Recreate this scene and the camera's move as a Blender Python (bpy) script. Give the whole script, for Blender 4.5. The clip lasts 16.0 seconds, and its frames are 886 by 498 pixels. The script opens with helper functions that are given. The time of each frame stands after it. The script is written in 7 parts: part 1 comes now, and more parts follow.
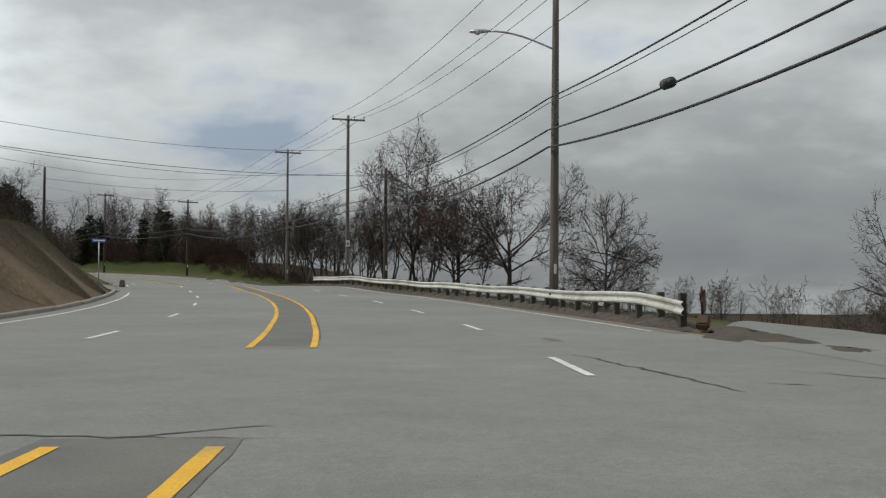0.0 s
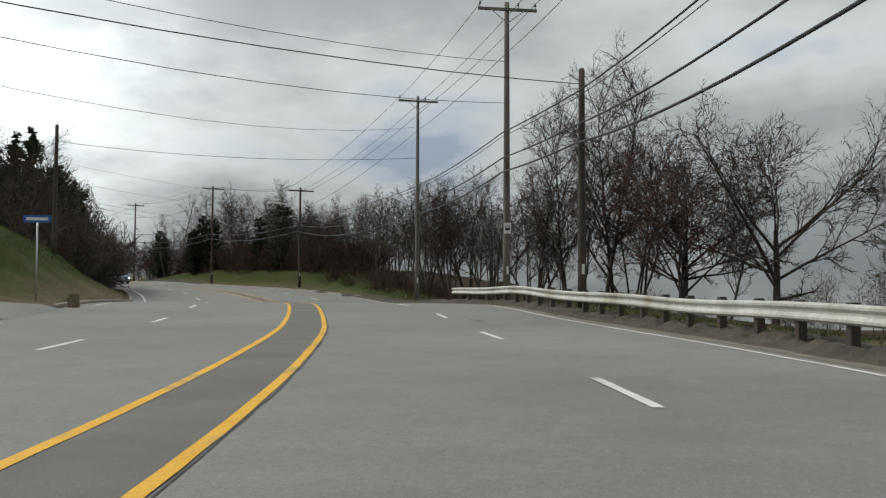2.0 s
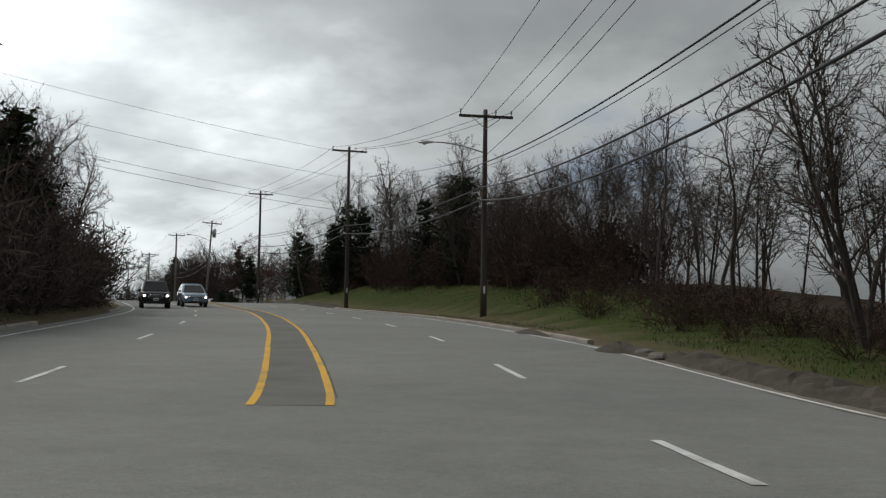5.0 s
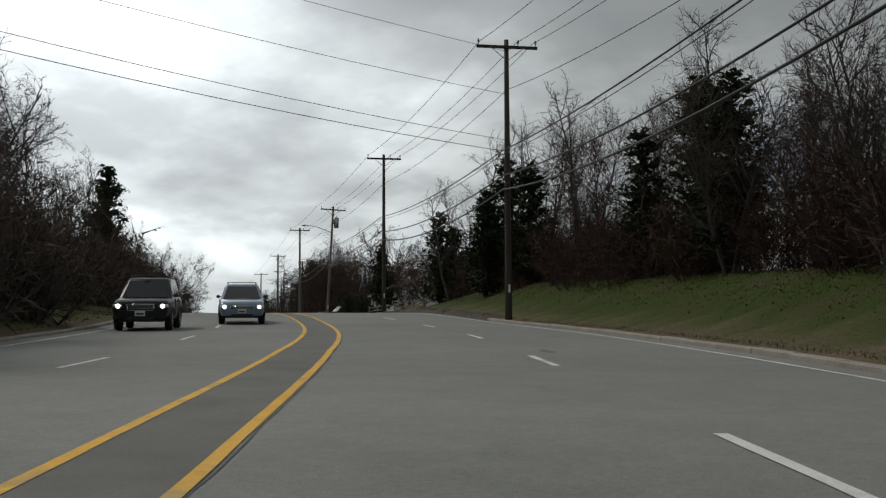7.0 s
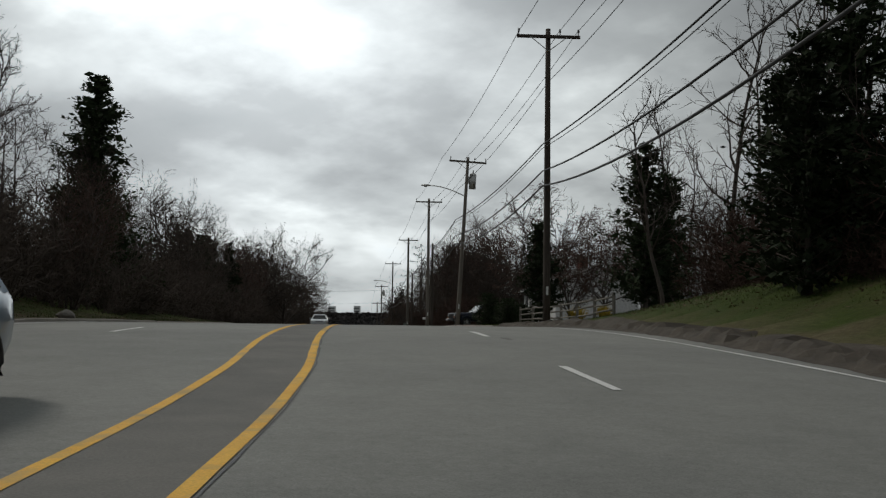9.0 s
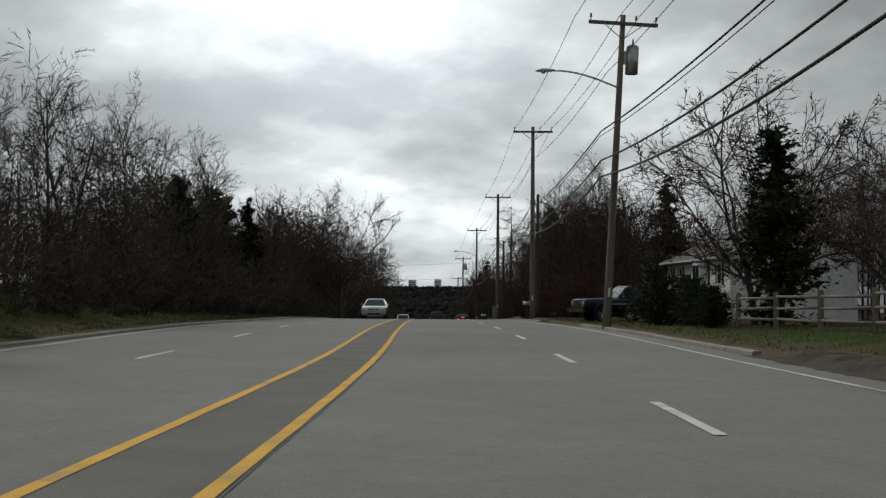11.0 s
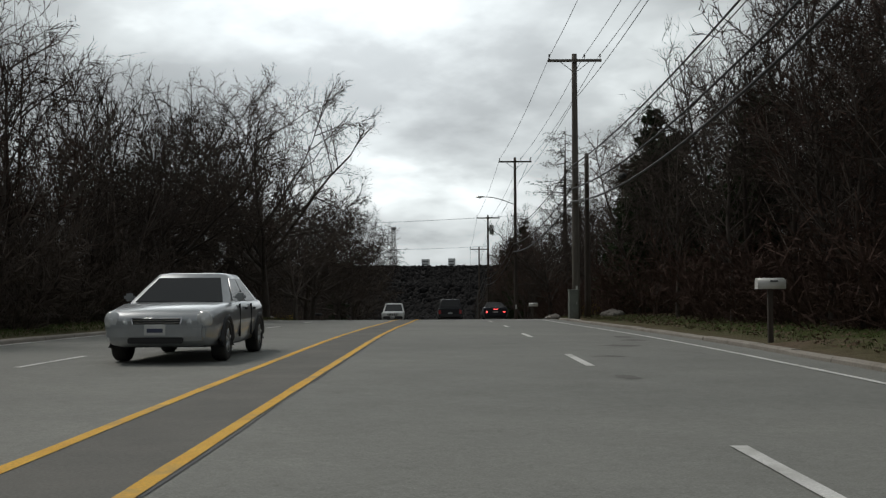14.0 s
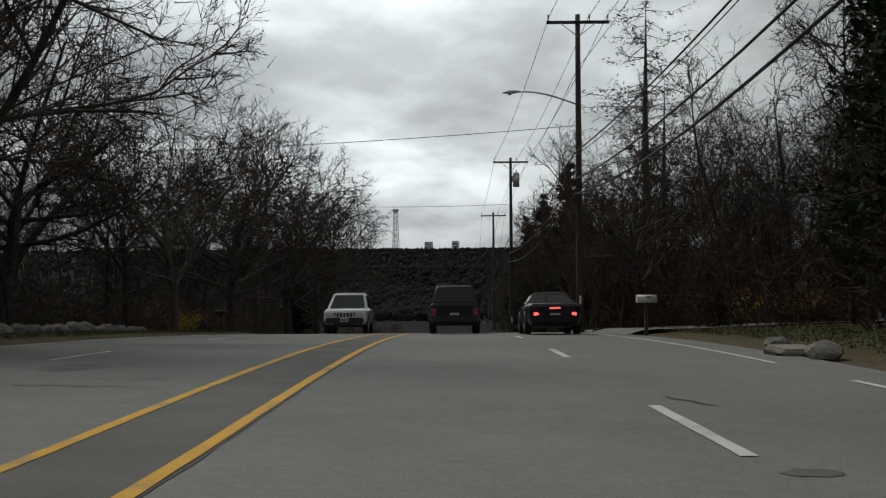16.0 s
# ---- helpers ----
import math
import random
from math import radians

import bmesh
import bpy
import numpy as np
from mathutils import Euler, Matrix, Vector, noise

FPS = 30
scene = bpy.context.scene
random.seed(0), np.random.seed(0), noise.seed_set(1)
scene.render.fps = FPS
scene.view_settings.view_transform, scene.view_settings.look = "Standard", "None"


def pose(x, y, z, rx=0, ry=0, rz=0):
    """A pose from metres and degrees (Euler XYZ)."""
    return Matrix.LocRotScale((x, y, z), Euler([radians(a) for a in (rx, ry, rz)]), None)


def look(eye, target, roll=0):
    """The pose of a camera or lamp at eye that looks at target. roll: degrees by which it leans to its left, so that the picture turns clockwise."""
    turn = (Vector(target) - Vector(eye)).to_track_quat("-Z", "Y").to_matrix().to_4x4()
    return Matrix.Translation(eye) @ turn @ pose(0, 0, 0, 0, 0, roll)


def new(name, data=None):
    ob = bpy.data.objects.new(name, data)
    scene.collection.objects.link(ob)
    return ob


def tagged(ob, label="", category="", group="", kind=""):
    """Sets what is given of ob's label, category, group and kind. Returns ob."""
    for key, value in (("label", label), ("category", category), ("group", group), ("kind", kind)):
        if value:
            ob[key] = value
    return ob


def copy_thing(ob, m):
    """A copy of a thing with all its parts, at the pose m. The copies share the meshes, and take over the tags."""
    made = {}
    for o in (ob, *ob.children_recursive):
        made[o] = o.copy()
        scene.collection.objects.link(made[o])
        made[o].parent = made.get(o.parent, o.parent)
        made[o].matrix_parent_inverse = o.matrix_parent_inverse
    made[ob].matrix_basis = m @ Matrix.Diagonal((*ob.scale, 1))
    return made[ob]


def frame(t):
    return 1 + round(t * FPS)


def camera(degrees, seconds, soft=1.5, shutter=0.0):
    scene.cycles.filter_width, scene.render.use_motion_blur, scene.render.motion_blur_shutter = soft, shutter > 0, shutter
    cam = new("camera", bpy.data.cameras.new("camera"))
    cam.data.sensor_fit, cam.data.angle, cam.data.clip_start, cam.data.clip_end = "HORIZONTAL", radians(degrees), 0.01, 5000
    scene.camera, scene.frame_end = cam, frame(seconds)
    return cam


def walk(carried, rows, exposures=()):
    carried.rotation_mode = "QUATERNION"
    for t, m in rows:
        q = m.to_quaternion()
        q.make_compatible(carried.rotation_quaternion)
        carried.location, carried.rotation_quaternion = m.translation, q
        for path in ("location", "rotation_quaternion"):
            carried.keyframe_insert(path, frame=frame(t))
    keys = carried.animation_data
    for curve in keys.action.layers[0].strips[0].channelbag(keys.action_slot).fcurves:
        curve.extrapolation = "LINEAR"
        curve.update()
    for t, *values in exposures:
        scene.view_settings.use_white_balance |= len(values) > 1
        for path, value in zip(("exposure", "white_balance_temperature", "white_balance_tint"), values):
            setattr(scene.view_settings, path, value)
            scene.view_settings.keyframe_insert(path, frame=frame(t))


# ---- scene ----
EXPOSURES = ((0.0, 0.08), (0.5, -0.15), (1.5, 0.12), (3.0, -0.14), (3.6, -0.28), (6.0, -0.5), (9.0, -0.88), (12.5, -0.6), (16.0, -0.84))
# ---------------------------------------------------------------- camera
# seconds, place, pitch, roll, yaw
PATH = (
    (0.0, -0.000, -0.000, -0.000, 2.394, -0.149, 0.024),
    (0.5, -0.218, 9.187, 0.086, 2.558, -0.289, 2.023),
    (1.0, -0.817, 18.320, 0.237, 2.857, -0.044, 4.155),
    (1.5, -1.721, 27.417, 0.375, 2.813, 0.086, 6.395),
    (2.0, -3.026, 36.463, 0.518, 3.016, -0.244, 8.648),
    (2.5, -4.722, 45.596, 0.668, 3.222, -0.269, 10.925),
    (3.0, -6.689, 54.737, 0.940, 3.194, -0.312, 13.070),
    (3.5, -9.030, 63.846, 1.246, 3.197, -0.366, 15.272),
    (3.7, -10.114, 67.494, 1.268, 3.482, -0.361, 15.804),
    (4.4, -14.122, 80.161, 1.686, 4.030, -0.556, 17.597),
    (5.1, -18.463, 92.442, 1.781, 4.152, -0.816, 19.625),
    (5.8, -23.140, 103.892, 1.851, 4.375, -0.626, 22.540),
    (6.0, -24.539, 106.969, 2.012, 4.508, -0.439, 23.598),
    (6.5, -28.218, 114.474, 2.374, 4.273, 0.303, 25.813),
    (7.0, -32.326, 122.517, 2.717, 4.275, 0.263, 27.770),
    (7.5, -36.901, 130.840, 3.018, 4.339, -0.176, 29.702),
    (8.0, -41.805, 139.332, 3.344, 4.158, -0.181, 31.858),
    (8.5, -46.814, 147.355, 3.611, 4.089, -0.418, 34.043),
    (9.0, -52.008, 154.722, 3.884, 4.004, -0.726, 35.811),
    (9.5, -57.283, 161.780, 4.184, 3.973, -0.708, 37.460),
    (10.0, -62.663, 168.271, 4.581, 3.542, -0.503, 38.861),
    (10.2, -64.944, 170.846, 4.708, 3.305, -0.257, 39.119),
    (10.9, -72.678, 180.016, 4.944, 2.616, -0.329, 39.955),
    (11.6, -80.375, 189.531, 4.945, 2.189, -1.084, 40.603),
    (12.3, -88.719, 199.577, 4.894, 2.110, -1.049, 40.909),
    (12.5, -91.287, 202.563, 4.887, 2.159, -0.754, 40.920),
    (13.0, -97.863, 210.184, 4.900, 2.165, -0.025, 40.978),
    (13.5, -104.510, 217.754, 4.899, 1.641, 0.522, 40.909),
    (14.0, -111.198, 225.548, 4.725, 1.472, 0.310, 40.825),
    (14.5, -117.832, 233.336, 4.673, 1.279, 0.550, 40.779),
    (15.0, -124.380, 241.034, 4.465, 1.127, 0.856, 40.667),
    (15.5, -130.969, 248.760, 4.322, 0.902, 0.692, 40.835),
    (16.0, -137.695, 256.582, 3.999, 0.599, 0.413, 41.016),
)
cam = camera(44.33, 16.0, soft=1.3)
walk(cam, [(t, pose(x, y, z, 90 + p, r, w)) for t, x, y, z, p, r, w in PATH], exposures=EXPOSURES)

# stations of the road's line: x, y, height
ROAD = (
    (1.40, -80.00, -1.40),
    (0.70, -40.00, -1.20),
    (-0.00, -0.00, -1.10),
    (-0.82, 18.32, -0.86),
    (-3.03, 36.46, -0.58),
    (-6.69, 54.74, -0.16),
    (-10.11, 67.49, 0.17),
    (-12.94, 76.83, 0.52),
    (-17.49, 90.07, 0.67),
    (-23.14, 103.89, 0.75),
    (-28.22, 114.47, 1.27),
    (-36.90, 130.84, 1.92),
    (-46.81, 147.35, 2.51),
    (-57.28, 161.78, 3.08),
    (-64.94, 170.85, 3.61),
    (-88.72, 199.58, 3.79),
    (-97.86, 210.18, 3.80),
    (-111.20, 225.55, 3.62),
    (-124.38, 241.03, 3.36),
    (-137.70, 256.58, 2.90),
    (-150.70, 271.77, 2.35),
    (-163.71, 286.96, 1.30),
    (-176.72, 302.15, -0.05),
    (-202.74, 332.54, -3.50),
    (-241.77, 378.11, -9.90),
    (-287.30, 431.28, -16.90),
)

# ---------------------------------------------------------------- helpers
def part(name, bm, material, parent=None, label=""):
    me = bpy.data.meshes.new(name)
    bm.to_mesh(me)
    bm.free()
    return finish(name, me, material, parent, label)


def finish(name, me, material, parent=None, label=""):
    for m in material if isinstance(material, (list, tuple)) else (material,):
        me.materials.append(m)
    ob = new(name, me)
    if parent is not None:
        ob.parent = parent
    if label:
        tagged(ob, label)
    return ob


def raw(name, verts, faces, material, parent=None, label="", smooth=False):
    me = bpy.data.meshes.new(name)
    me.from_pydata(verts, [], faces)
    if smooth:
        me.polygons.foreach_set("use_smooth", [True] * len(me.polygons))
    me.update()
    return finish(name, me, material, parent, label)


def thing(name, m=None, label="", category="", group="", kind=""):
    ob = new(name)
    ob.empty_display_size = 0.1
    if m is not None:
        ob.matrix_basis = m
    return tagged(ob, label, category, group, kind)


def box(bm, c, size, rot=None, bevel=0.0, taper=1.0):
    """A box, optionally bevelled, with its top narrowed by taper."""
    r = bmesh.ops.create_cube(bm, size=1.0)
    vs = r["verts"]
    for v in vs:
        k = taper if v.co.z > 0 else 1.0
        v.co = Vector((v.co.x * size[0] * k, v.co.y * size[1] * k, v.co.z * size[2]))
    if bevel > 0:
        es = list({e for v in vs for e in v.link_edges})
        vs = bmesh.ops.bevel(bm, geom=es, offset=bevel, segments=2, affect="EDGES")["verts"]
    m = Matrix.Translation(c) @ (rot.to_4x4() if rot else Matrix.Identity(4))
    bmesh.ops.transform(bm, matrix=m, verts=list(set(vs)))
    return vs


def rod(bm, a, b, r0, r1=None, n=10, caps=True):
    """A round tapered rod from a to b."""
    a, b = Vector(a), Vector(b)
    r1 = r0 if r1 is None else r1
    q = (b - a).to_track_quat("Z", "Y").to_matrix()
    rings = []
    for p, r in ((a, r0), (b, r1)):
        rings.append([bm.verts.new(p + q @ Vector((r * math.cos(2 * math.pi * i / n), r * math.sin(2 * math.pi * i / n), 0))) for i in range(n)])
    for i in range(n):
        f = bm.faces.new((rings[0][i], rings[0][(i + 1) % n], rings[1][(i + 1) % n], rings[1][i]))
        f.smooth = True
    if caps:
        bm.faces.new(rings[0][::-1])
        bm.faces.new(rings[1])


def hose(bm, pts, r, n=6, r_end=None):
    """A bent tube along points."""
    pts = [Vector(p) for p in pts]
    r_end = r if r_end is None else r_end
    rings = []
    for k, p in enumerate(pts):
        d = (pts[min(k + 1, len(pts) - 1)] - pts[max(k - 1, 0)])
        q = d.to_track_quat("Z", "Y").to_matrix()
        rr = r + (r_end - r) * k / (len(pts) - 1)
        rings.append([bm.verts.new(p + q @ Vector((rr * math.cos(2 * math.pi * i / n), rr * math.sin(2 * math.pi * i / n), 0))) for i in range(n)])
    for a, b in zip(rings, rings[1:]):
        for i in range(n):
            f = bm.faces.new((a[i], a[(i + 1) % n], b[(i + 1) % n], b[i]))
            f.smooth = True
    bm.faces.new(rings[0][::-1])
    bm.faces.new(rings[-1])


def ball(bm, c, r, squash=(1, 1, 1), u=10, v=6):
    vs = bmesh.ops.create_uvsphere(bm, u_segments=u, v_segments=v, radius=r)["verts"]
    for w in vs:
        w.co = Vector((w.co.x * squash[0], w.co.y * squash[1], w.co.z * squash[2])) + Vector(c)
        for f in w.link_faces:
            f.smooth = True


def loft(bm, rings, cap=True, smooth=True, closed=True):
    """Skin over rings of points."""
    vr = [[bm.verts.new(p) for p in ring] for ring in rings]
    n = len(vr[0])
    for a, b in zip(vr, vr[1:]):
        for i in range(n if closed else n - 1):
            f = bm.faces.new((a[i], a[(i + 1) % n], b[(i + 1) % n], b[i]))
            f.smooth = smooth
    if cap:
        bm.faces.new(vr[0][::-1])
        bm.faces.new(vr[-1])
    return vr


def tubes(segs):
    """Verts and faces of a few tapered branches: (p0, p1, r0, r1)."""
    return tube_arrays(*(np.array([s[k] for s in segs], float) for k in range(4)))


def tube_arrays(a, b, r0, r1):
    """Verts and faces of many thin tapered branches, from arrays of starts, ends and radii."""
    d = b - a
    d /= np.linalg.norm(d, axis=1)[:, None] + 1e-9
    up = np.where(np.abs(d[:, 2:3]) > 0.9, np.array([[1.0, 0, 0]]), np.array([[0, 0, 1.0]]))
    u = np.cross(d, up)
    u /= np.linalg.norm(u, axis=1)[:, None] + 1e-9
    w = np.cross(d, u)
    verts, faces, base = [], [], 0
    hair = (r0 <= 0.016) & (r1 < r0)
    fine = (r0 <= 0.04) & (r1 < 0.6 * r0) & ~hair
    for n, pick in ((6, r0 > 0.05), (3, (r0 <= 0.05) & ~fine & ~hair)):
        idx = np.nonzero(pick)[0]
        if not len(idx):
            continue
        ang = 2 * np.pi * np.arange(n) / n
        ring = np.cos(ang)[None, :, None] * u[idx][:, None, :] + np.sin(ang)[None, :, None] * w[idx][:, None, :]
        lo = a[idx][:, None, :] + ring * r0[idx][:, None, None]
        hi = b[idx][:, None, :] + ring * r1[idx][:, None, None]
        verts.append(np.concatenate([lo, hi], 1).reshape(-1, 3))
        k = base + 2 * n * np.arange(len(idx))[:, None]
        i = np.arange(n)[None, :]
        j = (i + 1) % n
        faces.append(np.stack([k + i, k + j, k + n + j, k + n + i], -1).reshape(-1, 4))
        base += 2 * n * len(idx)
    idx = np.nonzero(fine)[0]
    if len(idx):
        ang = 2 * np.pi * np.arange(3) / 3
        ring = np.cos(ang)[None, :, None] * u[idx][:, None, :] + np.sin(ang)[None, :, None] * w[idx][:, None, :]
        lo = a[idx][:, None, :] + ring * r0[idx][:, None, None]
        verts.append(np.concatenate([lo, b[idx][:, None, :]], 1).reshape(-1, 3))
        k = base + 4 * np.arange(len(idx))[:, None, None]
        faces.append((k + np.array([[[0, 1, 3], [1, 2, 3], [2, 0, 3]]])).reshape(-1, 3))
        base += 4 * len(idx)
    idx = np.nonzero(hair)[0]
    if len(idx):
        turn = (np.arange(len(idx)) * 2.399)[:, None]
        side = (np.cos(turn) * u[idx] + np.sin(turn) * w[idx]) * r0[idx][:, None] * 1.25
        verts.append(np.stack([a[idx] - side, a[idx] + side, b[idx]], 1).reshape(-1, 3))
        faces.append(base + np.arange(3 * len(idx)).reshape(-1, 3))
    return np.concatenate(verts), faces


def fast_mesh(name, verts, faces, smooth=False):
    """A mesh from arrays of verts and of faces, the faces in one array or one for each size."""
    me = bpy.data.meshes.new(name)
    sets = faces if isinstance(faces, list) else [faces]
    me.vertices.add(len(verts))
    me.vertices.foreach_set("co", np.ascontiguousarray(verts, dtype=np.float32).ravel())
    loops = np.concatenate([f.ravel() for f in sets]).astype(np.int32)
    total = np.concatenate([np.full(len(f), f.shape[1]) for f in sets]).astype(np.int32)
    me.loops.add(len(loops))
    me.loops.foreach_set("vertex_index", loops)
    me.polygons.add(len(total))
    me.polygons.foreach_set("loop_start", np.concatenate([[0], np.cumsum(total)[:-1]]).astype(np.int32))
    me.polygons.foreach_set("loop_total", total)
    if smooth:
        me.polygons.foreach_set("use_smooth", np.ones(len(total), dtype=bool))
    me.update(calc_edges=True)
    return me


# ---------------------------------------------------------------- materials
def material(name, rough=0.8, metal=0.0):
    m = bpy.data.materials.new(name)
    m.use_nodes = True
    nt = m.node_tree
    b = nt.nodes["Principled BSDF"]
    b.inputs["Roughness"].default_value = rough
    b.inputs["Metallic"].default_value = metal
    return m, nt, b


def coords(nt, kind="Object"):
    return nt.nodes.new("ShaderNodeTexCoord").outputs[kind]


def noise_tex(nt, vec, scale, detail=4.0, rough=0.55, stretch=None):
    if stretch:
        mp = nt.nodes.new("ShaderNodeMapping")
        mp.inputs["Scale"].default_value = stretch
        nt.links.new(vec, mp.inputs["Vector"])
        vec = mp.outputs["Vector"]
    n = nt.nodes.new("ShaderNodeTexNoise")
    n.inputs["Scale"].default_value = scale
    n.inputs["Detail"].default_value = detail
    n.inputs["Roughness"].default_value = rough
    nt.links.new(vec, n.inputs["Vector"])
    return n.outputs["Fac"]


def ramp(nt, fac, stops):
    r = nt.nodes.new("ShaderNodeValToRGB")
    el = r.color_ramp.elements
    while len(el) < len(stops):
        el.new(0.5)
    for e, (p, c) in zip(el, stops):
        e.position = p
        e.color = (*c, 1.0) if len(c) == 3 else c
    nt.links.new(fac, r.inputs["Fac"])
    return r.outputs["Color"]


def mixed(nt, fac, a, b, mode="MIX"):
    m = nt.nodes.new("ShaderNodeMix")
    m.data_type = "RGBA"
    m.blend_type = mode
    for s, v in ((m.inputs[0], fac), (m.inputs[6], a), (m.inputs[7], b)):
        if hasattr(v, "default_value"):
            nt.links.new(v, s)
        elif isinstance(v, (int, float)):
            s.default_value = v
        else:
            s.default_value = (*v, 1.0)
    return m.outputs[2]


def bump(nt, b, height, strength=0.3, dist=0.02):
    n = nt.nodes.new("ShaderNodeBump")
    n.inputs["Strength"].default_value = strength
    n.inputs["Distance"].default_value = dist
    nt.links.new(height, n.inputs["Height"])
    nt.links.new(n.outputs["Normal"], b.inputs["Normal"])


def two_tone(name, c1, c2, scale, rough=0.8, metal=0.0, fine=None, bumpy=0.0, stretch=None, c3=None, per_object=0.0, kind="Object"):
    """A surface that varies between two colours at two scales."""
    m, nt, b = material(name, rough, metal)
    v = coords(nt, kind)
    f1 = noise_tex(nt, v, scale, 5, 0.6, stretch)
    col = ramp(nt, f1, [(0.3, c1), (0.7, c2)])
    f2 = noise_tex(nt, v, fine or scale * 9, 3, 0.6, stretch)
    col = mixed(nt, 0.55, col, ramp(nt, f2, [(0.25, (0.55, 0.55, 0.55)), (0.75, (1.25, 1.25, 1.25))]), "MULTIPLY")
    if c3:
        f3 = noise_tex(nt, v, scale * 0.37, 4, 0.7)
        col = mixed(nt, ramp(nt, f3, [(0.52, (0, 0, 0)), (0.66, (1, 1, 1))]), col, c3)
    if per_object:
        oi = nt.nodes.new("ShaderNodeObjectInfo")
        k = 1.0 - per_object
        col = mixed(nt, 1.0, col, ramp(nt, oi.outputs["Random"], [(0.0, (k, k, k)), (1.0, (1 + per_object,) * 3)]), "MULTIPLY")
    nt.links.new(col, b.inputs["Base Color"])
    if bumpy:
        bump(nt, b, f2, bumpy)
    return m


def plain(name, c, rough=0.5, metal=0.0, coat=0.0):
    m, nt, b = material(name, rough, metal)
    v = coords(nt)
    f = noise_tex(nt, v, 3.0, 4)
    lo, hi = tuple(x * 0.88 for x in c), tuple(min(1, x * 1.1) for x in c)
    nt.links.new(ramp(nt, f, [(0.3, lo), (0.7, hi)]), b.inputs["Base Color"])
    b.inputs["Coat Weight"].default_value = coat
    return m


def glowing(name, c, strength):
    m, nt, b = material(name, 0.3)
    b.inputs["Base Color"].default_value = (*c, 1)
    b.inputs["Emission Color"].default_value = (*c, 1)
    b.inputs["Emission Strength"].default_value = strength
    return m


# ---------------------------------------------------------------- world, sun
SUN_TURN, SUN_HEIGHT = 88.0, 50.0
to_sun = Vector((-math.sin(radians(SUN_TURN)) * math.cos(radians(SUN_HEIGHT)), math.cos(radians(SUN_TURN)) * math.cos(radians(SUN_HEIGHT)), math.sin(radians(SUN_HEIGHT))))


def make_world():
    w = bpy.data.worlds.new("overcast_sky")
    scene.world = w
    w.use_nodes = True
    nt = w.node_tree
    bg = nt.nodes["Background"]
    sky = nt.nodes.new("ShaderNodeTexSky")
    sky.sky_type = "NISHITA"
    sky.sun_disc = False
    sky.sun_elevation = radians(SUN_HEIGHT)
    sky.sun_rotation = radians(-SUN_TURN)
    blue = mixed(nt, 1.0, sky.outputs["Color"], (0.10, 0.10, 0.10), "MULTIPLY")
    v = coords(nt, "Generated")
    sep = nt.nodes.new("ShaderNodeSeparateXYZ")
    nt.links.new(v, sep.inputs[0])

    def calc(op, a, b=None):
        n = nt.nodes.new("ShaderNodeMath")
        n.operation = op
        for s, x in zip(n.inputs, (a, b)):
            if x is None:
                continue
            if isinstance(x, (int, float)):
                s.default_value = x
            else:
                nt.links.new(x, s)
        return n.outputs[0]
    # the cloud deck: directions laid on a flat layer overhead
    z = calc("ADD", calc("MAXIMUM", sep.outputs[2], 0.0), 0.30)
    comb = nt.nodes.new("ShaderNodeCombineXYZ")
    nt.links.new(calc("DIVIDE", sep.outputs[0], z), comb.inputs[0])
    nt.links.new(calc("DIVIDE", sep.outputs[1], z), comb.inputs[1])
    comb.inputs[2].default_value = 3.7
    big = noise_tex(nt, comb.outputs[0], 1.25, 7, 0.48)
    wisps = noise_tex(nt, comb.outputs[0], 3.4, 8, 0.55)
    mix = calc("ADD", calc("MULTIPLY", big, 0.72), calc("MULTIPLY", wisps, 0.28))
    cloud = ramp(nt, mix, [(0.33, (0.86, 0.91, 0.92)), (0.43, (0.66, 0.705, 0.71)), (0.50, (0.49, 0.525, 0.535)), (0.60, (0.42, 0.45, 0.465)), (0.70, (0.36, 0.39, 0.405))])
    gaps = ramp(nt, mix, [(0.31, (1, 1, 1)), (0.39, (0, 0, 0))])
    col = mixed(nt, gaps, cloud, mixed(nt, 0.5, blue, (0.55, 0.62, 0.75)))
    # brighter towards the veiled sun
    dot = nt.nodes.new("ShaderNodeVectorMath")
    dot.operation = "DOT_PRODUCT"
    nt.links.new(v, dot.inputs[0])
    glow_dir = Vector((-math.sin(radians(45)) * 0.966, math.cos(radians(45)) * 0.966, 0.26))
    dot.inputs[1].default_value = glow_dir
    near = calc("POWER", calc("MAXIMUM", dot.outputs["Value"], 0.0), 30.0)
    thin = ramp(nt, mix, [(0.36, (1, 1, 1)), (0.48, (0.72, 0.72, 0.72)), (0.60, (0.42, 0.42, 0.42))])
    k = calc("ADD", 1.0, calc("MULTIPLY", calc("MULTIPLY", near, thin), GLOW))
    # the deck is thicker to look through near the horizon
    k = calc("MULTIPLY", k, calc("ADD", 0.56, calc("MULTIPLY", 0.44, calc("MINIMUM", 1.0, calc("MULTIPLY", calc("MAXIMUM", sep.outputs[2], 0.0), 4.6)))))
    sc = nt.nodes.new("ShaderNodeVectorMath")
    sc.operation = "SCALE"
    nt.links.new(col, sc.inputs[0])
    nt.links.new(k, sc.inputs["Scale"])
    nt.links.new(sc.outputs[0], bg.inputs["Color"])
    bg.inputs["Strength"].default_value = SKY


SKY, GLOW = 0.78, 6.6
make_world()
sun = new("sun", bpy.data.lights.new("sun", "SUN"))
sun.data.energy, sun.data.angle, sun.data.color = 1.8, radians(12), (1.0, 0.95, 0.88)
sun.matrix_world = look(to_sun * 100, (0, 0, 0))

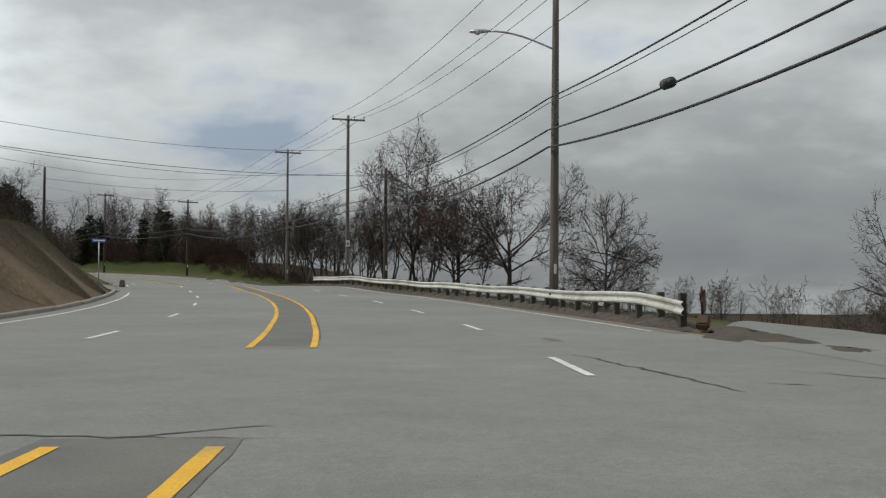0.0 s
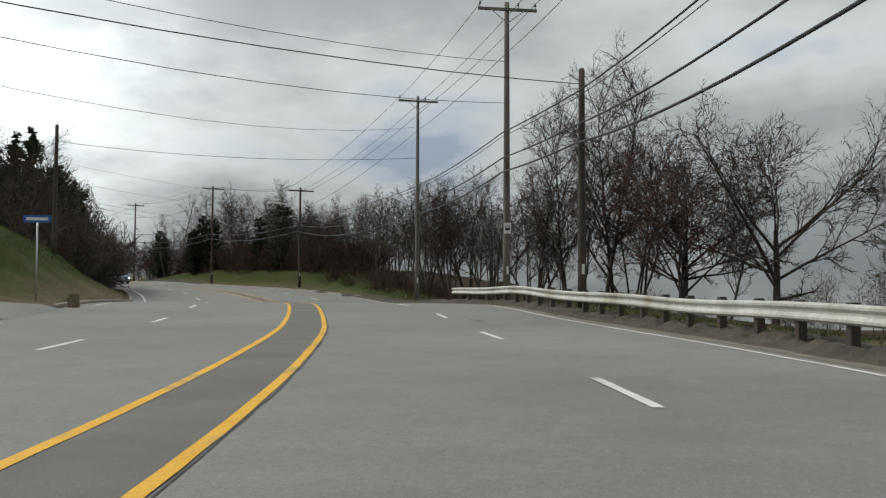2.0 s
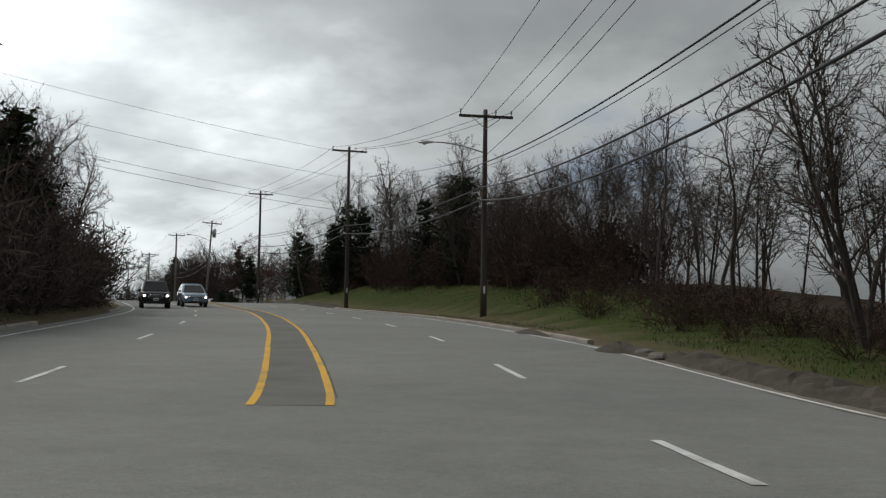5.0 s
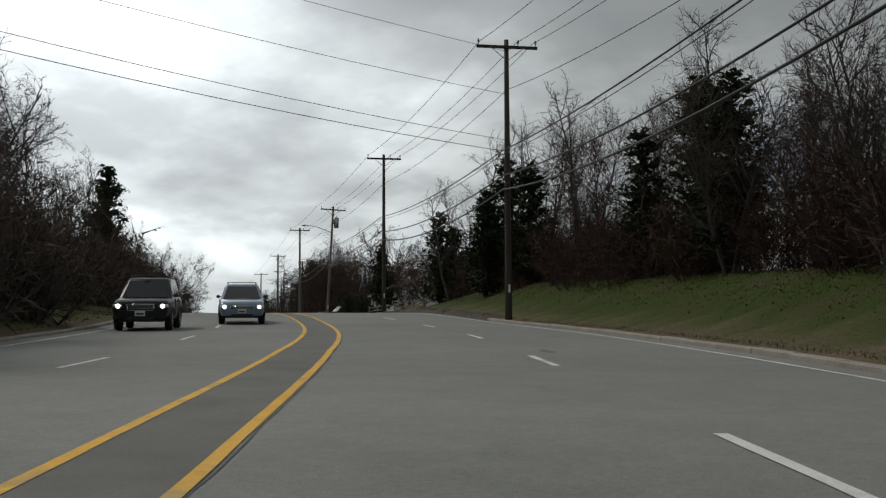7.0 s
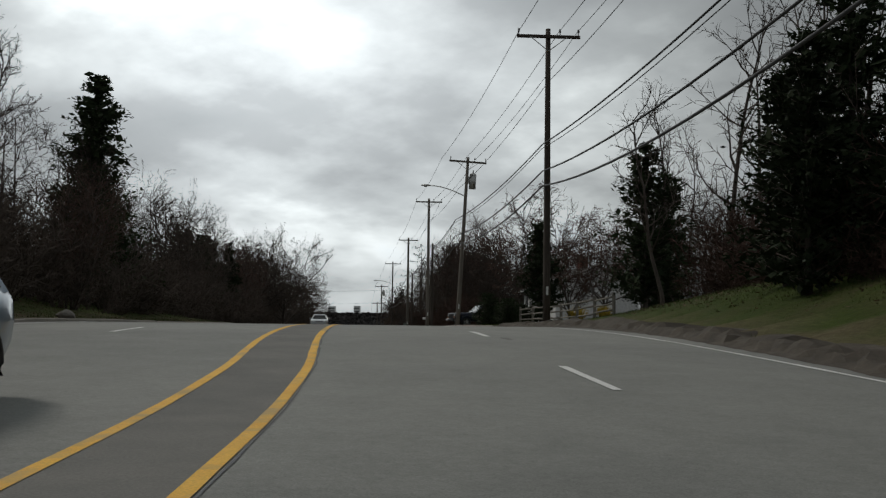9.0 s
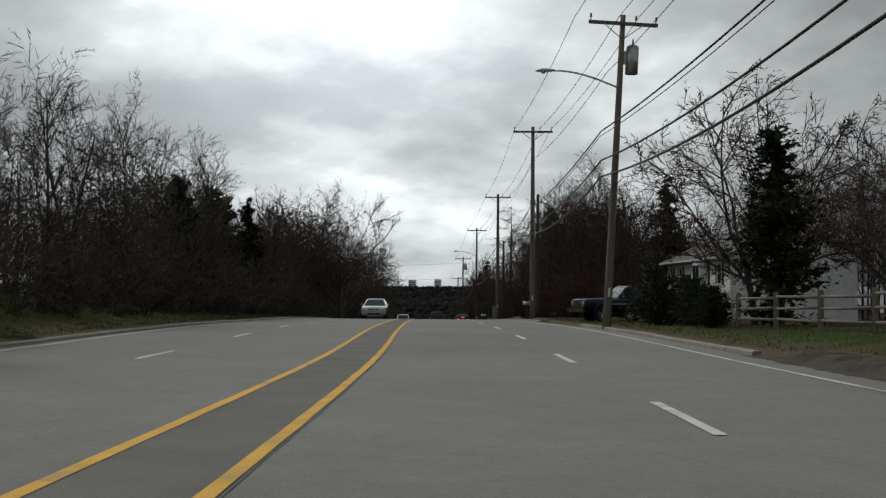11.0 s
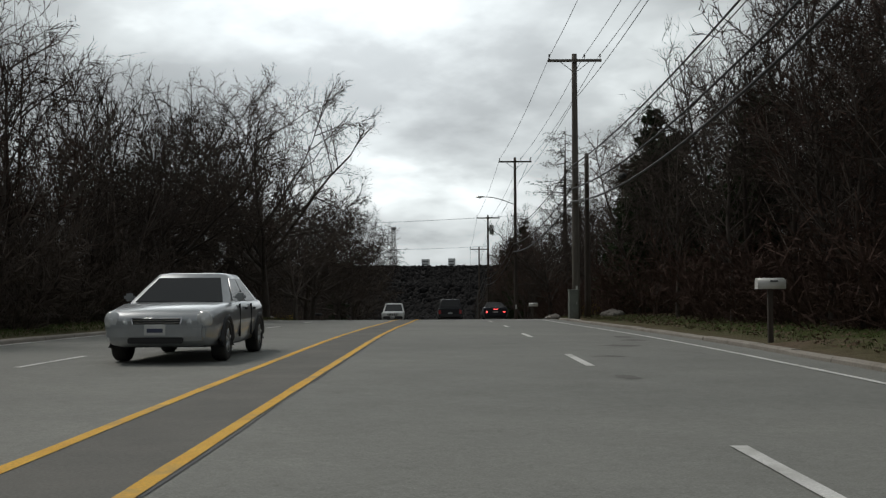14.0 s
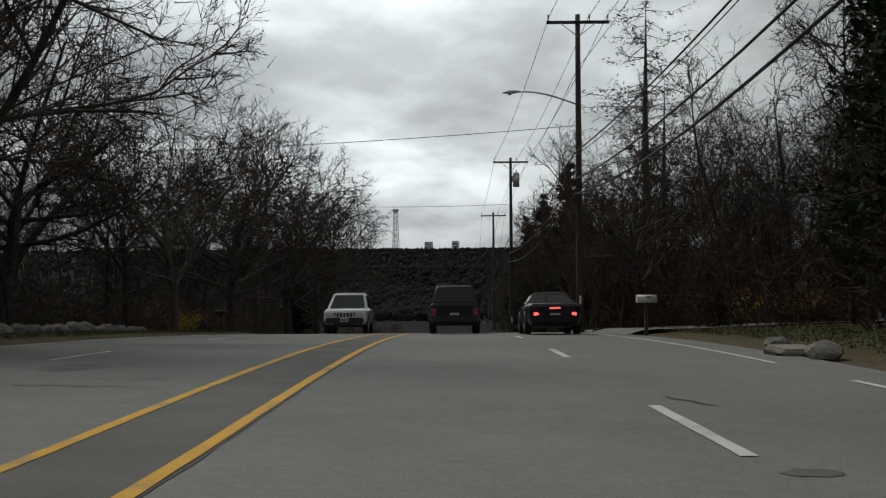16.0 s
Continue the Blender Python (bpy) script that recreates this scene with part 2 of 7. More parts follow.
# ---------------------------------------------------------------- materials
def asphalt_material():
    m, nt, b = material("weathered_asphalt", 0.82)
    v = coords(nt)
    big = noise_tex(nt, v, 0.12, 5, 0.6)
    mid = noise_tex(nt, v, 1.3, 5, 0.65)
    coarse = noise_tex(nt, v, 11.0, 5, 0.75)
    grit = noise_tex(nt, v, 60.0, 3, 0.7)
    col = ramp(nt, big, [(0.3, (0.185, 0.19, 0.178)), (0.7, (0.255, 0.258, 0.238))])
    col = mixed(nt, 0.6, col, ramp(nt, mid, [(0.25, (0.78, 0.78, 0.78)), (0.75, (1.15, 1.15, 1.15))]), "MULTIPLY")
    col = mixed(nt, 0.42, col, ramp(nt, coarse, [(0.3, (0.70, 0.70, 0.70)), (0.7, (1.30, 1.30, 1.29))]), "MULTIPLY")
    col = mixed(nt, 0.7, col, ramp(nt, grit, [(0.3, (0.62, 0.62, 0.62)), (0.7, (1.35, 1.35, 1.35))]), "MULTIPLY")
    nt.links.new(col, b.inputs["Base Color"])
    bump(nt, b, grit, 0.35, 0.01)
    return m


ASPHALT = asphalt_material()
ASPHALT_MEDIAN = two_tone("worn_median_asphalt", (0.135, 0.135, 0.125), (0.195, 0.19, 0.172), 0.8, 0.85, fine=45, bumpy=0.4)
TAR = two_tone("tar", (0.035, 0.035, 0.035), (0.06, 0.06, 0.06), 3, 0.6, bumpy=0.2)
YELLOW = two_tone("yellow_road_paint", (0.80, 0.42, 0.02), (0.90, 0.53, 0.04), 2.0, 0.7, fine=50, bumpy=0.2, c3=(0.5, 0.33, 0.1))
WHITE = two_tone("white_road_paint", (0.72, 0.72, 0.70), (0.84, 0.84, 0.82), 2.0, 0.7, fine=50, bumpy=0.2, c3=(0.48, 0.48, 0.45))
CONCRETE = two_tone("kerb_concrete", (0.26, 0.235, 0.2), (0.38, 0.35, 0.31), 1.2, 0.9, fine=20, bumpy=0.4)
DIRT = two_tone("dry_dirt", (0.13, 0.095, 0.06), (0.24, 0.18, 0.12), 0.9, 0.95, fine=12, bumpy=0.6)
GALV = two_tone("galvanised_steel", (0.42, 0.43, 0.42), (0.58, 0.58, 0.56), 1.4, 0.45, 0.75, fine=14, c3=(0.3, 0.26, 0.2))
RUST = two_tone("rusty_steel", (0.06, 0.04, 0.03), (0.14, 0.08, 0.05), 4, 0.85, 0.2, bumpy=0.3)
POLE_WOOD = two_tone("weathered_pole_wood", (0.115, 0.10, 0.085), (0.20, 0.18, 0.155), 3.0, 0.9, fine=18, bumpy=0.5, stretch=(1, 1, 0.08), per_object=0.25)
POLE_DARK = two_tone("creosoted_pole_wood", (0.045, 0.036, 0.03), (0.085, 0.068, 0.055), 3.0, 0.9, fine=18, bumpy=0.5, stretch=(1, 1, 0.08), per_object=0.2)
CABLE = plain("black_cable", (0.02, 0.02, 0.022), 0.6)
PORCELAIN = plain("grey_insulator", (0.25, 0.25, 0.26), 0.3)
BARK = two_tone("bark", (0.052, 0.043, 0.038), (0.125, 0.107, 0.094), 2.5, 0.95, fine=25, bumpy=0.6, stretch=(1, 1, 0.3), per_object=0.3)
TWIG = two_tone("twigs", (0.054, 0.043, 0.037), (0.108, 0.087, 0.074), 1.0, 0.95, per_object=0.3)
TWIG_RED = two_tone("budding_twigs", (0.062, 0.040, 0.033), (0.122, 0.078, 0.064), 0.7, 0.95, per_object=0.3)
NEEDLES = two_tone("conifer_needles", (0.016, 0.026, 0.013), (0.042, 0.058, 0.027), 1.5, 0.8, fine=10, per_object=0.3)


def ground_material():
    """Grass, leaf litter and bare soil, mixed by attributes of the ground sheet; the third paints shade under the far
    woods.
    """
    m, nt, b = material("ground_cover", 0.95)
    v = coords(nt)
    n1 = noise_tex(nt, v, 0.35, 5, 0.65)
    n2 = noise_tex(nt, v, 6.0, 5, 0.7)
    n3 = noise_tex(nt, v, 40.0, 3, 0.7)
    grass = ramp(nt, n2, [(0.3, (0.036, 0.054, 0.011)), (0.7, (0.066, 0.092, 0.020))])
    straw = ramp(nt, n2, [(0.3, (0.055, 0.045, 0.024)), (0.7, (0.11, 0.09, 0.05))])
    grass = mixed(nt, ramp(nt, n1, [(0.5, (0, 0, 0)), (0.7, (0.65, 0.65, 0.65))]), grass, straw)
    litter = ramp(nt, n2, [(0.3, (0.028, 0.02, 0.0135)), (0.7, (0.07, 0.05, 0.034))])
    soil = ramp(nt, n2, [(0.3, (0.11, 0.08, 0.055)), (0.7, (0.2, 0.155, 0.11))])
    at = nt.nodes.new("ShaderNodeAttribute")
    at.attribute_name = "cover"
    sep = nt.nodes.new("ShaderNodeSeparateXYZ")
    nt.links.new(at.outputs["Vector"], sep.inputs[0])
    col = mixed(nt, sep.outputs[0], litter, grass)
    col = mixed(nt, sep.outputs[1], col, soil)
    # near-black colour stands in for the shade between the far valley's trees
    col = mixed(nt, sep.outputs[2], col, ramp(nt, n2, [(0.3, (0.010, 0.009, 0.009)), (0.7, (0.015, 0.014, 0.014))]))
    col = mixed(nt, 0.8, col, ramp(nt, n3, [(0.3, (0.6, 0.6, 0.6)), (0.7, (1.35, 1.35, 1.35))]), "MULTIPLY")
    nt.links.new(col, b.inputs["Base Color"])
    bump(nt, b, n2, 0.8, 0.08)
    return m


GROUND = ground_material()
for m in (GROUND, BARK, TWIG, TWIG_RED, NEEDLES):
    m.node_tree.nodes["Principled BSDF"].inputs["Specular IOR Level"].default_value = 0.12

# ---------------------------------------------------------------- the road's line and the ground
def smooth(x):
    x = np.clip(x, 0.0, 1.0)
    return x * x * (3 - 2 * x)


def spline(ctrl, step=1.0):
    """Points about a step apart on a smooth line through the stations."""
    p = np.array(ctrl, float)
    d = np.concatenate([[0], np.cumsum(np.linalg.norm(np.diff(p[:, :2], axis=0), axis=1))])
    h = np.diff(d)
    sl = np.diff(p, axis=0) / h[:, None]
    m = np.vstack([sl[:1], (sl[:-1] * h[1:, None] + sl[1:] * h[:-1, None]) / (h[1:] + h[:-1])[:, None], sl[-1:]])
    q = np.linspace(0, d[-1], int(d[-1] / step))
    k = np.clip(np.searchsorted(d, q, side="right") - 1, 0, len(h) - 1)
    u, w = ((q - d[k]) / h[k])[:, None], h[k][:, None]
    return (2 * u ** 3 - 3 * u ** 2 + 1) * p[k] + (u ** 3 - 2 * u ** 2 + u) * w * m[k] + (3 * u ** 2 - 2 * u ** 3) * p[k + 1] + (u ** 3 - u ** 2) * w * m[k + 1]


LINE = spline(ROAD, 1.0)
_d = np.gradient(LINE[:, :2], axis=0)
_d /= np.linalg.norm(_d, axis=1)[:, None]
TANGENT = _d
RIGHT = np.stack([_d[:, 1], -_d[:, 0]], 1)
CHAIN = np.concatenate([[0], np.cumsum(np.linalg.norm(np.diff(LINE[:, :2], axis=0), axis=1))])
CHAIN -= CHAIN[int(np.argmin(np.linalg.norm(LINE[:, :2], axis=1)))]


def station(s, lat=0.0, dz=0.0):
    """The place at a distance along the road and to the right of its line."""
    p = np.array([np.interp(s, CHAIN, LINE[:, k]) for k in range(3)])
    r = np.array([np.interp(s, CHAIN, RIGHT[:, k]) for k in range(2)])
    return Vector((p[0] + r[0] * lat, p[1] + r[1] * lat, p[2] + dz))


def heading(s):
    t = [np.interp(s, CHAIN, TANGENT[:, k]) for k in range(2)]
    return math.degrees(math.atan2(-t[0], t[1]))


def chainage(x, y):
    """Distance along and to the right of the road's line, for arrays of places."""
    p = np.stack([np.ravel(x), np.ravel(y)], 1)
    s, lat, z = np.empty(len(p)), np.empty(len(p)), np.empty(len(p))
    for a in range(0, len(p), 4000):
        q = p[a:a + 4000]
        d2 = ((q[:, None, :] - LINE[None, :, :2]) ** 2).sum(-1)
        k = np.argmin(d2, 1)
        o = q - LINE[k, :2]
        along = (o * TANGENT[k]).sum(1)
        s[a:a + 4000] = CHAIN[k] + along
        lat[a:a + 4000] = (o * RIGHT[k]).sum(1)
        z[a:a + 4000] = np.interp(s[a:a + 4000], CHAIN, LINE[:, 2])
    return s, lat, z


def bank(s, lat):
    """Height of the ground over the road's level."""
    hr = np.interp(s, *RIGHT_BANK)
    hl = np.interp(s, *LEFT_BANK)
    r = lat - road_right(s)
    l = -ROAD_LEFT - lat
    z = np.zeros_like(lat)
    z = np.where(r > 0, 0.12 * smooth((s - 19) / 4) * smooth(r / 0.35) + hr * smooth((r - 1.0) / np.where(hr < 0, 16.0, 6.0)), z)
    # the open shore side falls away towards low land
    q = np.interp(s, [60, 95, 130, 190], [15.0, 15.0, 18.0, 20.0])
    share = np.maximum(smooth((230 - s) / 45), np.maximum(smooth((r - 34) / 25) * smooth((260 - s) / 60), smooth((r - 50) / 25) * smooth((470 - s) / 60)))
    z = z - np.where(r > q, share * (np.minimum(r - q, 24) * 0.27 + 4.0 * smooth((r - 60) / 60)), 0)
    z = np.where(l > 0, 0.13 * smooth(l / 0.35) + hl * smooth((l - 0.6) / np.interp(s, [-80, 63, 67, 112, 122, 600], [3.2, 3.2, 5.5, 5.5, 7.0, 7.0])), z)
    return z


def ground_z(x, y):
    s, lat, z = chainage(np.array([x]), np.array([y]))
    return float(z[0] + bank(s, lat)[0] + swell(np.array([x]), np.array([y]), lat)[0])


def swell(x, y, lat):
    far = smooth((np.abs(lat) - 11) / 10)
    return far * (0.25 * np.sin(x * 0.21 + 1.3) * np.cos(y * 0.17) + 0.12 * np.sin(x * 0.63) * np.sin(y * 0.57 + 2))


ROAD_LEFT = 9.75


def road_right(s):
    """Where the asphalt ends on the right."""
    return np.interp(s, [-80, 150, 240, 300], [6.5, 6.4, 5.85, 5.45])


def make_ground():
    """One sheet: fine near the road, coarse to the horizon."""
    x0, x1 = LINE[:, 0].min() - 60, LINE[:, 0].max() + 60
    y0, y1 = LINE[:, 1].min() - 60, LINE[:, 1].max() + 60
    core_x, core_y = np.arange(x0, x1, 1.7), np.arange(y0, y1, 1.7)
    ring = np.array([8, 20, 40, 80, 150, 260, 420, 650, 1000, 1600, 2600, 4000.0])
    gx = np.concatenate([x0 - ring[::-1], core_x, x1 + ring])
    gy = np.concatenate([y0 - ring[::-1], core_y, y1 + ring])
    X, Y = np.meshgrid(gx, gy)
    s, lat, z = chainage(X, Y)
    x, y = X.ravel(), Y.ravel()
    # the sheet's vertices nearest to the asphalt's edges lie just under them
    for edge in (road_right(s), np.full_like(s, -ROAD_LEFT)):
        k = np.clip(np.searchsorted(CHAIN, s), 0, len(CHAIN) - 1)
        near = np.abs(lat - edge) < 1.22
        shift = np.where(near, edge - lat, 0.0)
        x, y, lat = x + RIGHT[k, 0] * shift, y + RIGHT[k, 1] * shift, lat + shift
    h = z + bank(s, lat) + swell(x, y, lat)
    h = np.where((lat > -ROAD_LEFT - 0.02) & (lat < road_right(s) + 0.02), z - 0.04, h)
    h = np.where((lat > -ROAD_LEFT + 1.7) & (lat < road_right(s) - 1.7), z - 0.3, h)
    # away from the road the land falls into the valley and rises to the far ridge
    out = np.maximum(np.maximum(x0 - x, x - x1), np.maximum(y0 - y, y - y1))
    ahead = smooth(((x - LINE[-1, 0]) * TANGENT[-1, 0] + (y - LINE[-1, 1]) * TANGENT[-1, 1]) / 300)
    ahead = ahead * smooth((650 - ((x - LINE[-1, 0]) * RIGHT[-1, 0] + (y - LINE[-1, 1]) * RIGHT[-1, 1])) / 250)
    val = ahead * np.interp(out, [0, 120, 350, 700, 1000, 4000], FAR_VALLEY) + (1 - ahead) * np.interp(out, [0, 60, 260, 700, 1500, 4000], FAR_LAND)
    h = np.where(out > 0, h + val, h)
    nx, ny = len(gx), len(gy)
    i = np.arange(nx * ny).reshape(ny, nx)
    faces = np.stack([i[:-1, :-1], i[:-1, 1:], i[1:, 1:], i[1:, :-1]], -1).reshape(-1, 4)
    me = fast_mesh("ground", np.stack([x, y, h], 1), faces, True)
    rng = np.random.default_rng(3)
    wob = 0.8 * np.sin(x * 0.5) * np.sin(y * 0.43) + 0.5 * np.sin(x * 1.3 + y * 0.7)
    r, l = lat - road_right(s) + wob * 0.4, -ROAD_LEFT - lat + wob * 0.4
    gr = np.interp(s, *RIGHT_GRASS)
    gl = np.interp(s, *LEFT_GRASS)
    grass = np.where(r > 0, 1 - smooth((r - gr) / 2.5), 1 - smooth((l - gl) / 2.5))
    soil = np.where(r > -1, 1 - smooth((r - 0.9) / 1.2), 1 - smooth((l - np.interp(s, [-80, 44, 54, 84, 98, 600], [2.0, 2.0, 1.5, 1.2, 0.8, 0.5])) / 1.6))
    grass, soil = np.where(out > 0, 0.0, grass), np.where(out > 0, 0.0, soil)
    at = me.attributes.new("cover", "FLOAT_VECTOR", "POINT")
    # third value: where the far valley floor gets its painted shade
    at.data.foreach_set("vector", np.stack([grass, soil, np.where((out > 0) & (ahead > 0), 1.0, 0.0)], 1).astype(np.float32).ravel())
    tagged(finish("ground", me, GROUND), "ground with spring grass, leaf litter, bare soil and painted shade under far woods", "ground", kind="structure")


def strip(name, s0, s1, lat0, lat1, dz, mat, parent=None, label="", step=1.0, thick=0.0, wobble=0.0, seed=0):
    """A band along the road, with real thickness where asked."""
    n = max(2, int((s1 - s0) / step) + 1)
    rng = random.Random(seed)
    vs, fs = [], []
    for k in range(n):
        s = s0 + (s1 - s0) * k / (n - 1)
        a = station(s, lat0 + rng.uniform(-wobble, wobble), dz)
        b = station(s, (lat1(s) if callable(lat1) else lat1) + rng.uniform(-wobble, wobble), dz)
        vs += [a, b] if not thick else [a, b, b - Vector((0, 0, thick)), a - Vector((0, 0, thick))]
    w = 4 if thick else 2
    for k in range(n - 1):
        i, j = k * w, (k + 1) * w
        if thick:
            for a in range(4):
                b = (a + 1) % 4
                fs.append((i + a, i + b, j + b, j + a))
        else:
            fs.append((i, i + 1, j + 1, j))
    if thick:
        fs += [(0, 3, 2, 1), (w * (n - 1), w * (n - 1) + 1, w * (n - 1) + 2, w * (n - 1) + 3)]
    ob = raw(name, vs, fs, mat, parent, label)
    bm = bmesh.new()
    bm.from_mesh(ob.data)
    bmesh.ops.recalc_face_normals(bm, faces=bm.faces)
    bm.to_mesh(ob.data)
    bm.free()
    return ob


# ---------------------------------------------------------------- trees
def unit(v):
    return v / (np.linalg.norm(v, axis=-1, keepdims=True) + 1e-9)


def grow(rng, height, spec):
    """Grow one bare tree, order by order, inside a rounded crown. Returns an array of branches for each order: start, end, radii."""
    rx, rz, cz = spec["crown"][0] * height, spec["crown"][1] * height, spec["crown"][2] * height
    centre, radii = np.array([0, 0, cz]), np.array([rx, rx, rz])
    stems = spec.get("stems", 1)
    az = rng.uniform(0, 2 * np.pi, stems) + np.arange(stems) * 2 * np.pi / stems
    lean = spec.get("lean", 0.06) * rng.uniform(0.5, 1.3, stems)
    d = unit(np.stack([np.cos(az) * lean, np.sin(az) * lean, np.ones(stems)], 1))
    p = np.stack([np.cos(az), np.sin(az), np.zeros(stems)], 1) * (0.22 if stems > 1 else 0.0)
    p[:, 2] = -0.25
    length = height * spec["trunk"] * rng.uniform(0.8, 1.0, stems)
    r = height * spec["girth"] * rng.uniform(0.7, 1.0, stems)
    taper = spec.get("taper", 0.45)
    out = []
    for order, (kids, lo, ang, share, lift, bend, steps) in enumerate(spec["orders"]):
        # the polylines of this order
        n = len(p)
        pts, dirs, e = [p], [d], p
        for k in range(steps):
            d = unit(d + rng.normal(0, bend, (n, 3)) + np.array([0, 0, lift]))
            e = e + d * (length / steps)[:, None]
            pts.append(e)
            dirs.append(d)
        pts, dirs = np.stack(pts, 1), np.stack(dirs, 1)
        tip = r * (taper if order == 0 else 0.3)
        fade = np.linspace(0, 1, steps + 1)[None, :]
        rad = r[:, None] * (1 - fade) + tip[:, None] * fade
        if steps == 1:
            rad[:, 1] = 0.0
        out.append((pts[:, :-1].reshape(-1, 3), pts[:, 1:].reshape(-1, 3), rad[:, :-1].ravel(), rad[:, 1:].ravel()))
        if not kids:
            break
        # where the next order forks off
        u = (lo + (1 - lo) * (np.arange(kids)[None, :] + rng.uniform(0, 1, (n, kids))) / kids)
        x = np.clip(u * steps, 0, steps - 1e-6)
        i = x.astype(int)
        w = (x - i)[..., None]
        rows = np.arange(n)[:, None]
        q = pts[rows, i] * (1 - w) + pts[rows, i + 1] * w
        pd = dirs[rows, np.minimum(i + 1, steps)]
        side = rng.normal(0, 1, (n, kids, 3))
        if order == 0:
            turn = rng.uniform(0, 6.28, (n, 1)) + np.arange(kids)[None, :] * 2.4 + rng.normal(0, 0.3, (n, kids))
            side = np.stack([np.cos(turn), np.sin(turn), np.zeros_like(turn)], -1)
        side = unit(side - pd * (side * pd).sum(-1, keepdims=True))
        a = np.radians(rng.uniform(ang[0], ang[1], (n, kids)))[..., None]
        nd = unit(pd * np.cos(a) + side * np.sin(a)).reshape(-1, 3)
        base = height if order == 0 else length[:, None]
        L = (base * share * rng.uniform(0.65, 1.15, (n, kids)) * (1 - 0.25 * u)).ravel()
        q = q.reshape(-1, 3)
        for _ in range(5):
            far = np.linalg.norm((q + nd * L[:, None] - centre) / radii, axis=1) > rng.uniform(0.9, 1.08, len(L))
            L = np.where(far, L * 0.85, L)
        nr = (rad[:, :1] * (1 - u) + rad[:, -1:] * u).ravel() * rng.uniform(0.45, 0.7, len(L))
        r = np.maximum(nr, spec["least"][order + 1])
        if order + 2 >= len(spec["orders"]):
            r = np.full(len(L), spec["least"][order + 1])
        p, d, length = q, nd, L
    return out


# each order: forks, where they begin, their angle, their share of the length, lift, bend, steps
OAK = dict(crown=(0.48, 0.44, 0.60), trunk=0.45, girth=0.023, least=(0, 0.05, 0.028, 0.0165, 0.010, 0.0085), orders=((11, 0.36, (28, 80), 0.86, 0.0, 0.05, 5), (8, 0.15, (24, 60), 0.56, 0.04, 0.11, 4), (6, 0.1, (24, 62), 0.58, 0.04, 0.13, 2), (7, 0.05, (22, 62), 0.68, 0.03, 0.12, 1), (2, 0.2, (18, 50), 0.8, 0.03, 0, 1), (0, 0, None, 0, 0, 0, 1)))
GRAND = dict(crown=(0.50, 0.46, 0.58), trunk=0.42, girth=0.019, least=(0, 0.07, 0.04, 0.02, 0.012, 0.009), orders=((12, 0.30, (28, 82), 0.92, 0.0, 0.05, 6), (9, 0.12, (24, 60), 0.55, 0.04, 0.11, 6), (7, 0.1, (24, 62), 0.55, 0.04, 0.13, 3), (7, 0.05, (22, 62), 0.62, 0.03, 0.12, 1), (3, 0.15, (18, 50), 0.75, 0.03, 0, 1), (0, 0, None, 0, 0, 0, 1)))
CLUMP = dict(crown=(0.38, 0.47, 0.58), trunk=0.85, girth=0.0095, stems=6, lean=0.36, taper=0.3, least=(0, 0.034, 0.018, 0.0105, 0.0085), orders=((9, 0.24, (22, 56), 0.37, 0.02, 0.07, 6), (6, 0.1, (24, 58), 0.6, 0.06, 0.12, 3), (6, 0.05, (22, 60), 0.75, 0.04, 0.12, 1), (2, 0.15, (18, 52), 0.8, 0.03, 0, 1), (0, 0, None, 0, 0, 0, 1)))
SLENDER = dict(crown=(0.23, 0.42, 0.60), trunk=0.9, girth=0.0105, taper=0.2, least=(0, 0.034, 0.018, 0.0105, 0.009), orders=((24, 0.2, (28, 62), 0.30, 0.03, 0.06, 9), (6, 0.1, (24, 58), 0.58, 0.1, 0.14, 3), (6, 0.05, (22, 60), 0.72, 0.05, 0.12, 1), (3, 0.15, (18, 52), 0.8, 0.03, 0, 1), (0, 0, None, 0, 0, 0, 1)))
GAUNT = dict(crown=(0.24, 0.44, 0.6), trunk=0.92, girth=0.012, taper=0.2, least=(0, 0.036, 0.018, 0.012), orders=((14, 0.25, (35, 72), 0.27, 0.03, 0.11, 11), (6, 0.2, (25, 60), 0.55, 0.08, 0.2, 4), (5, 0.1, (22, 60), 0.65, 0.05, 0.12, 1), (0, 0, None, 0, 0, 0, 1)))
FRUIT = dict(crown=(0.58, 0.44, 0.58), trunk=0.36, girth=0.02, least=(0, 0.05, 0.028, 0.0165, 0.0115, 0.0105), orders=((10, 0.4, (22, 76), 0.86, 0.0, 0.08, 4), (6, 0.2, (24, 62), 0.56, 0.07, 0.15, 5), (6, 0.1, (26, 64), 0.55, 0.05, 0.14, 2), (5, 0.1, (25, 65), 0.6, 0.04, 0.12, 1), (3, 0.2, (20, 60), 0.8, 0.03, 0, 1), (0, 0, None, 0, 0, 0, 1)))
SKIRTED = dict(crown=(0.43, 0.52, 0.52), trunk=0.66, girth=0.022, taper=0.25, least=(0, 0.042, 0.022, 0.013, 0.011), orders=((30, 0.2, (22, 96), 0.6, 0.02, 0.04, 6), (8, 0.2, (20, 46), 0.5, 0.03, 0.08, 3), (6, 0.1, (22, 55), 0.65, 0.0, 0.12, 1), (4, 0.15, (18, 52), 0.8, 0.0, 0, 1), (0, 0, None, 0, 0, 0, 1)))
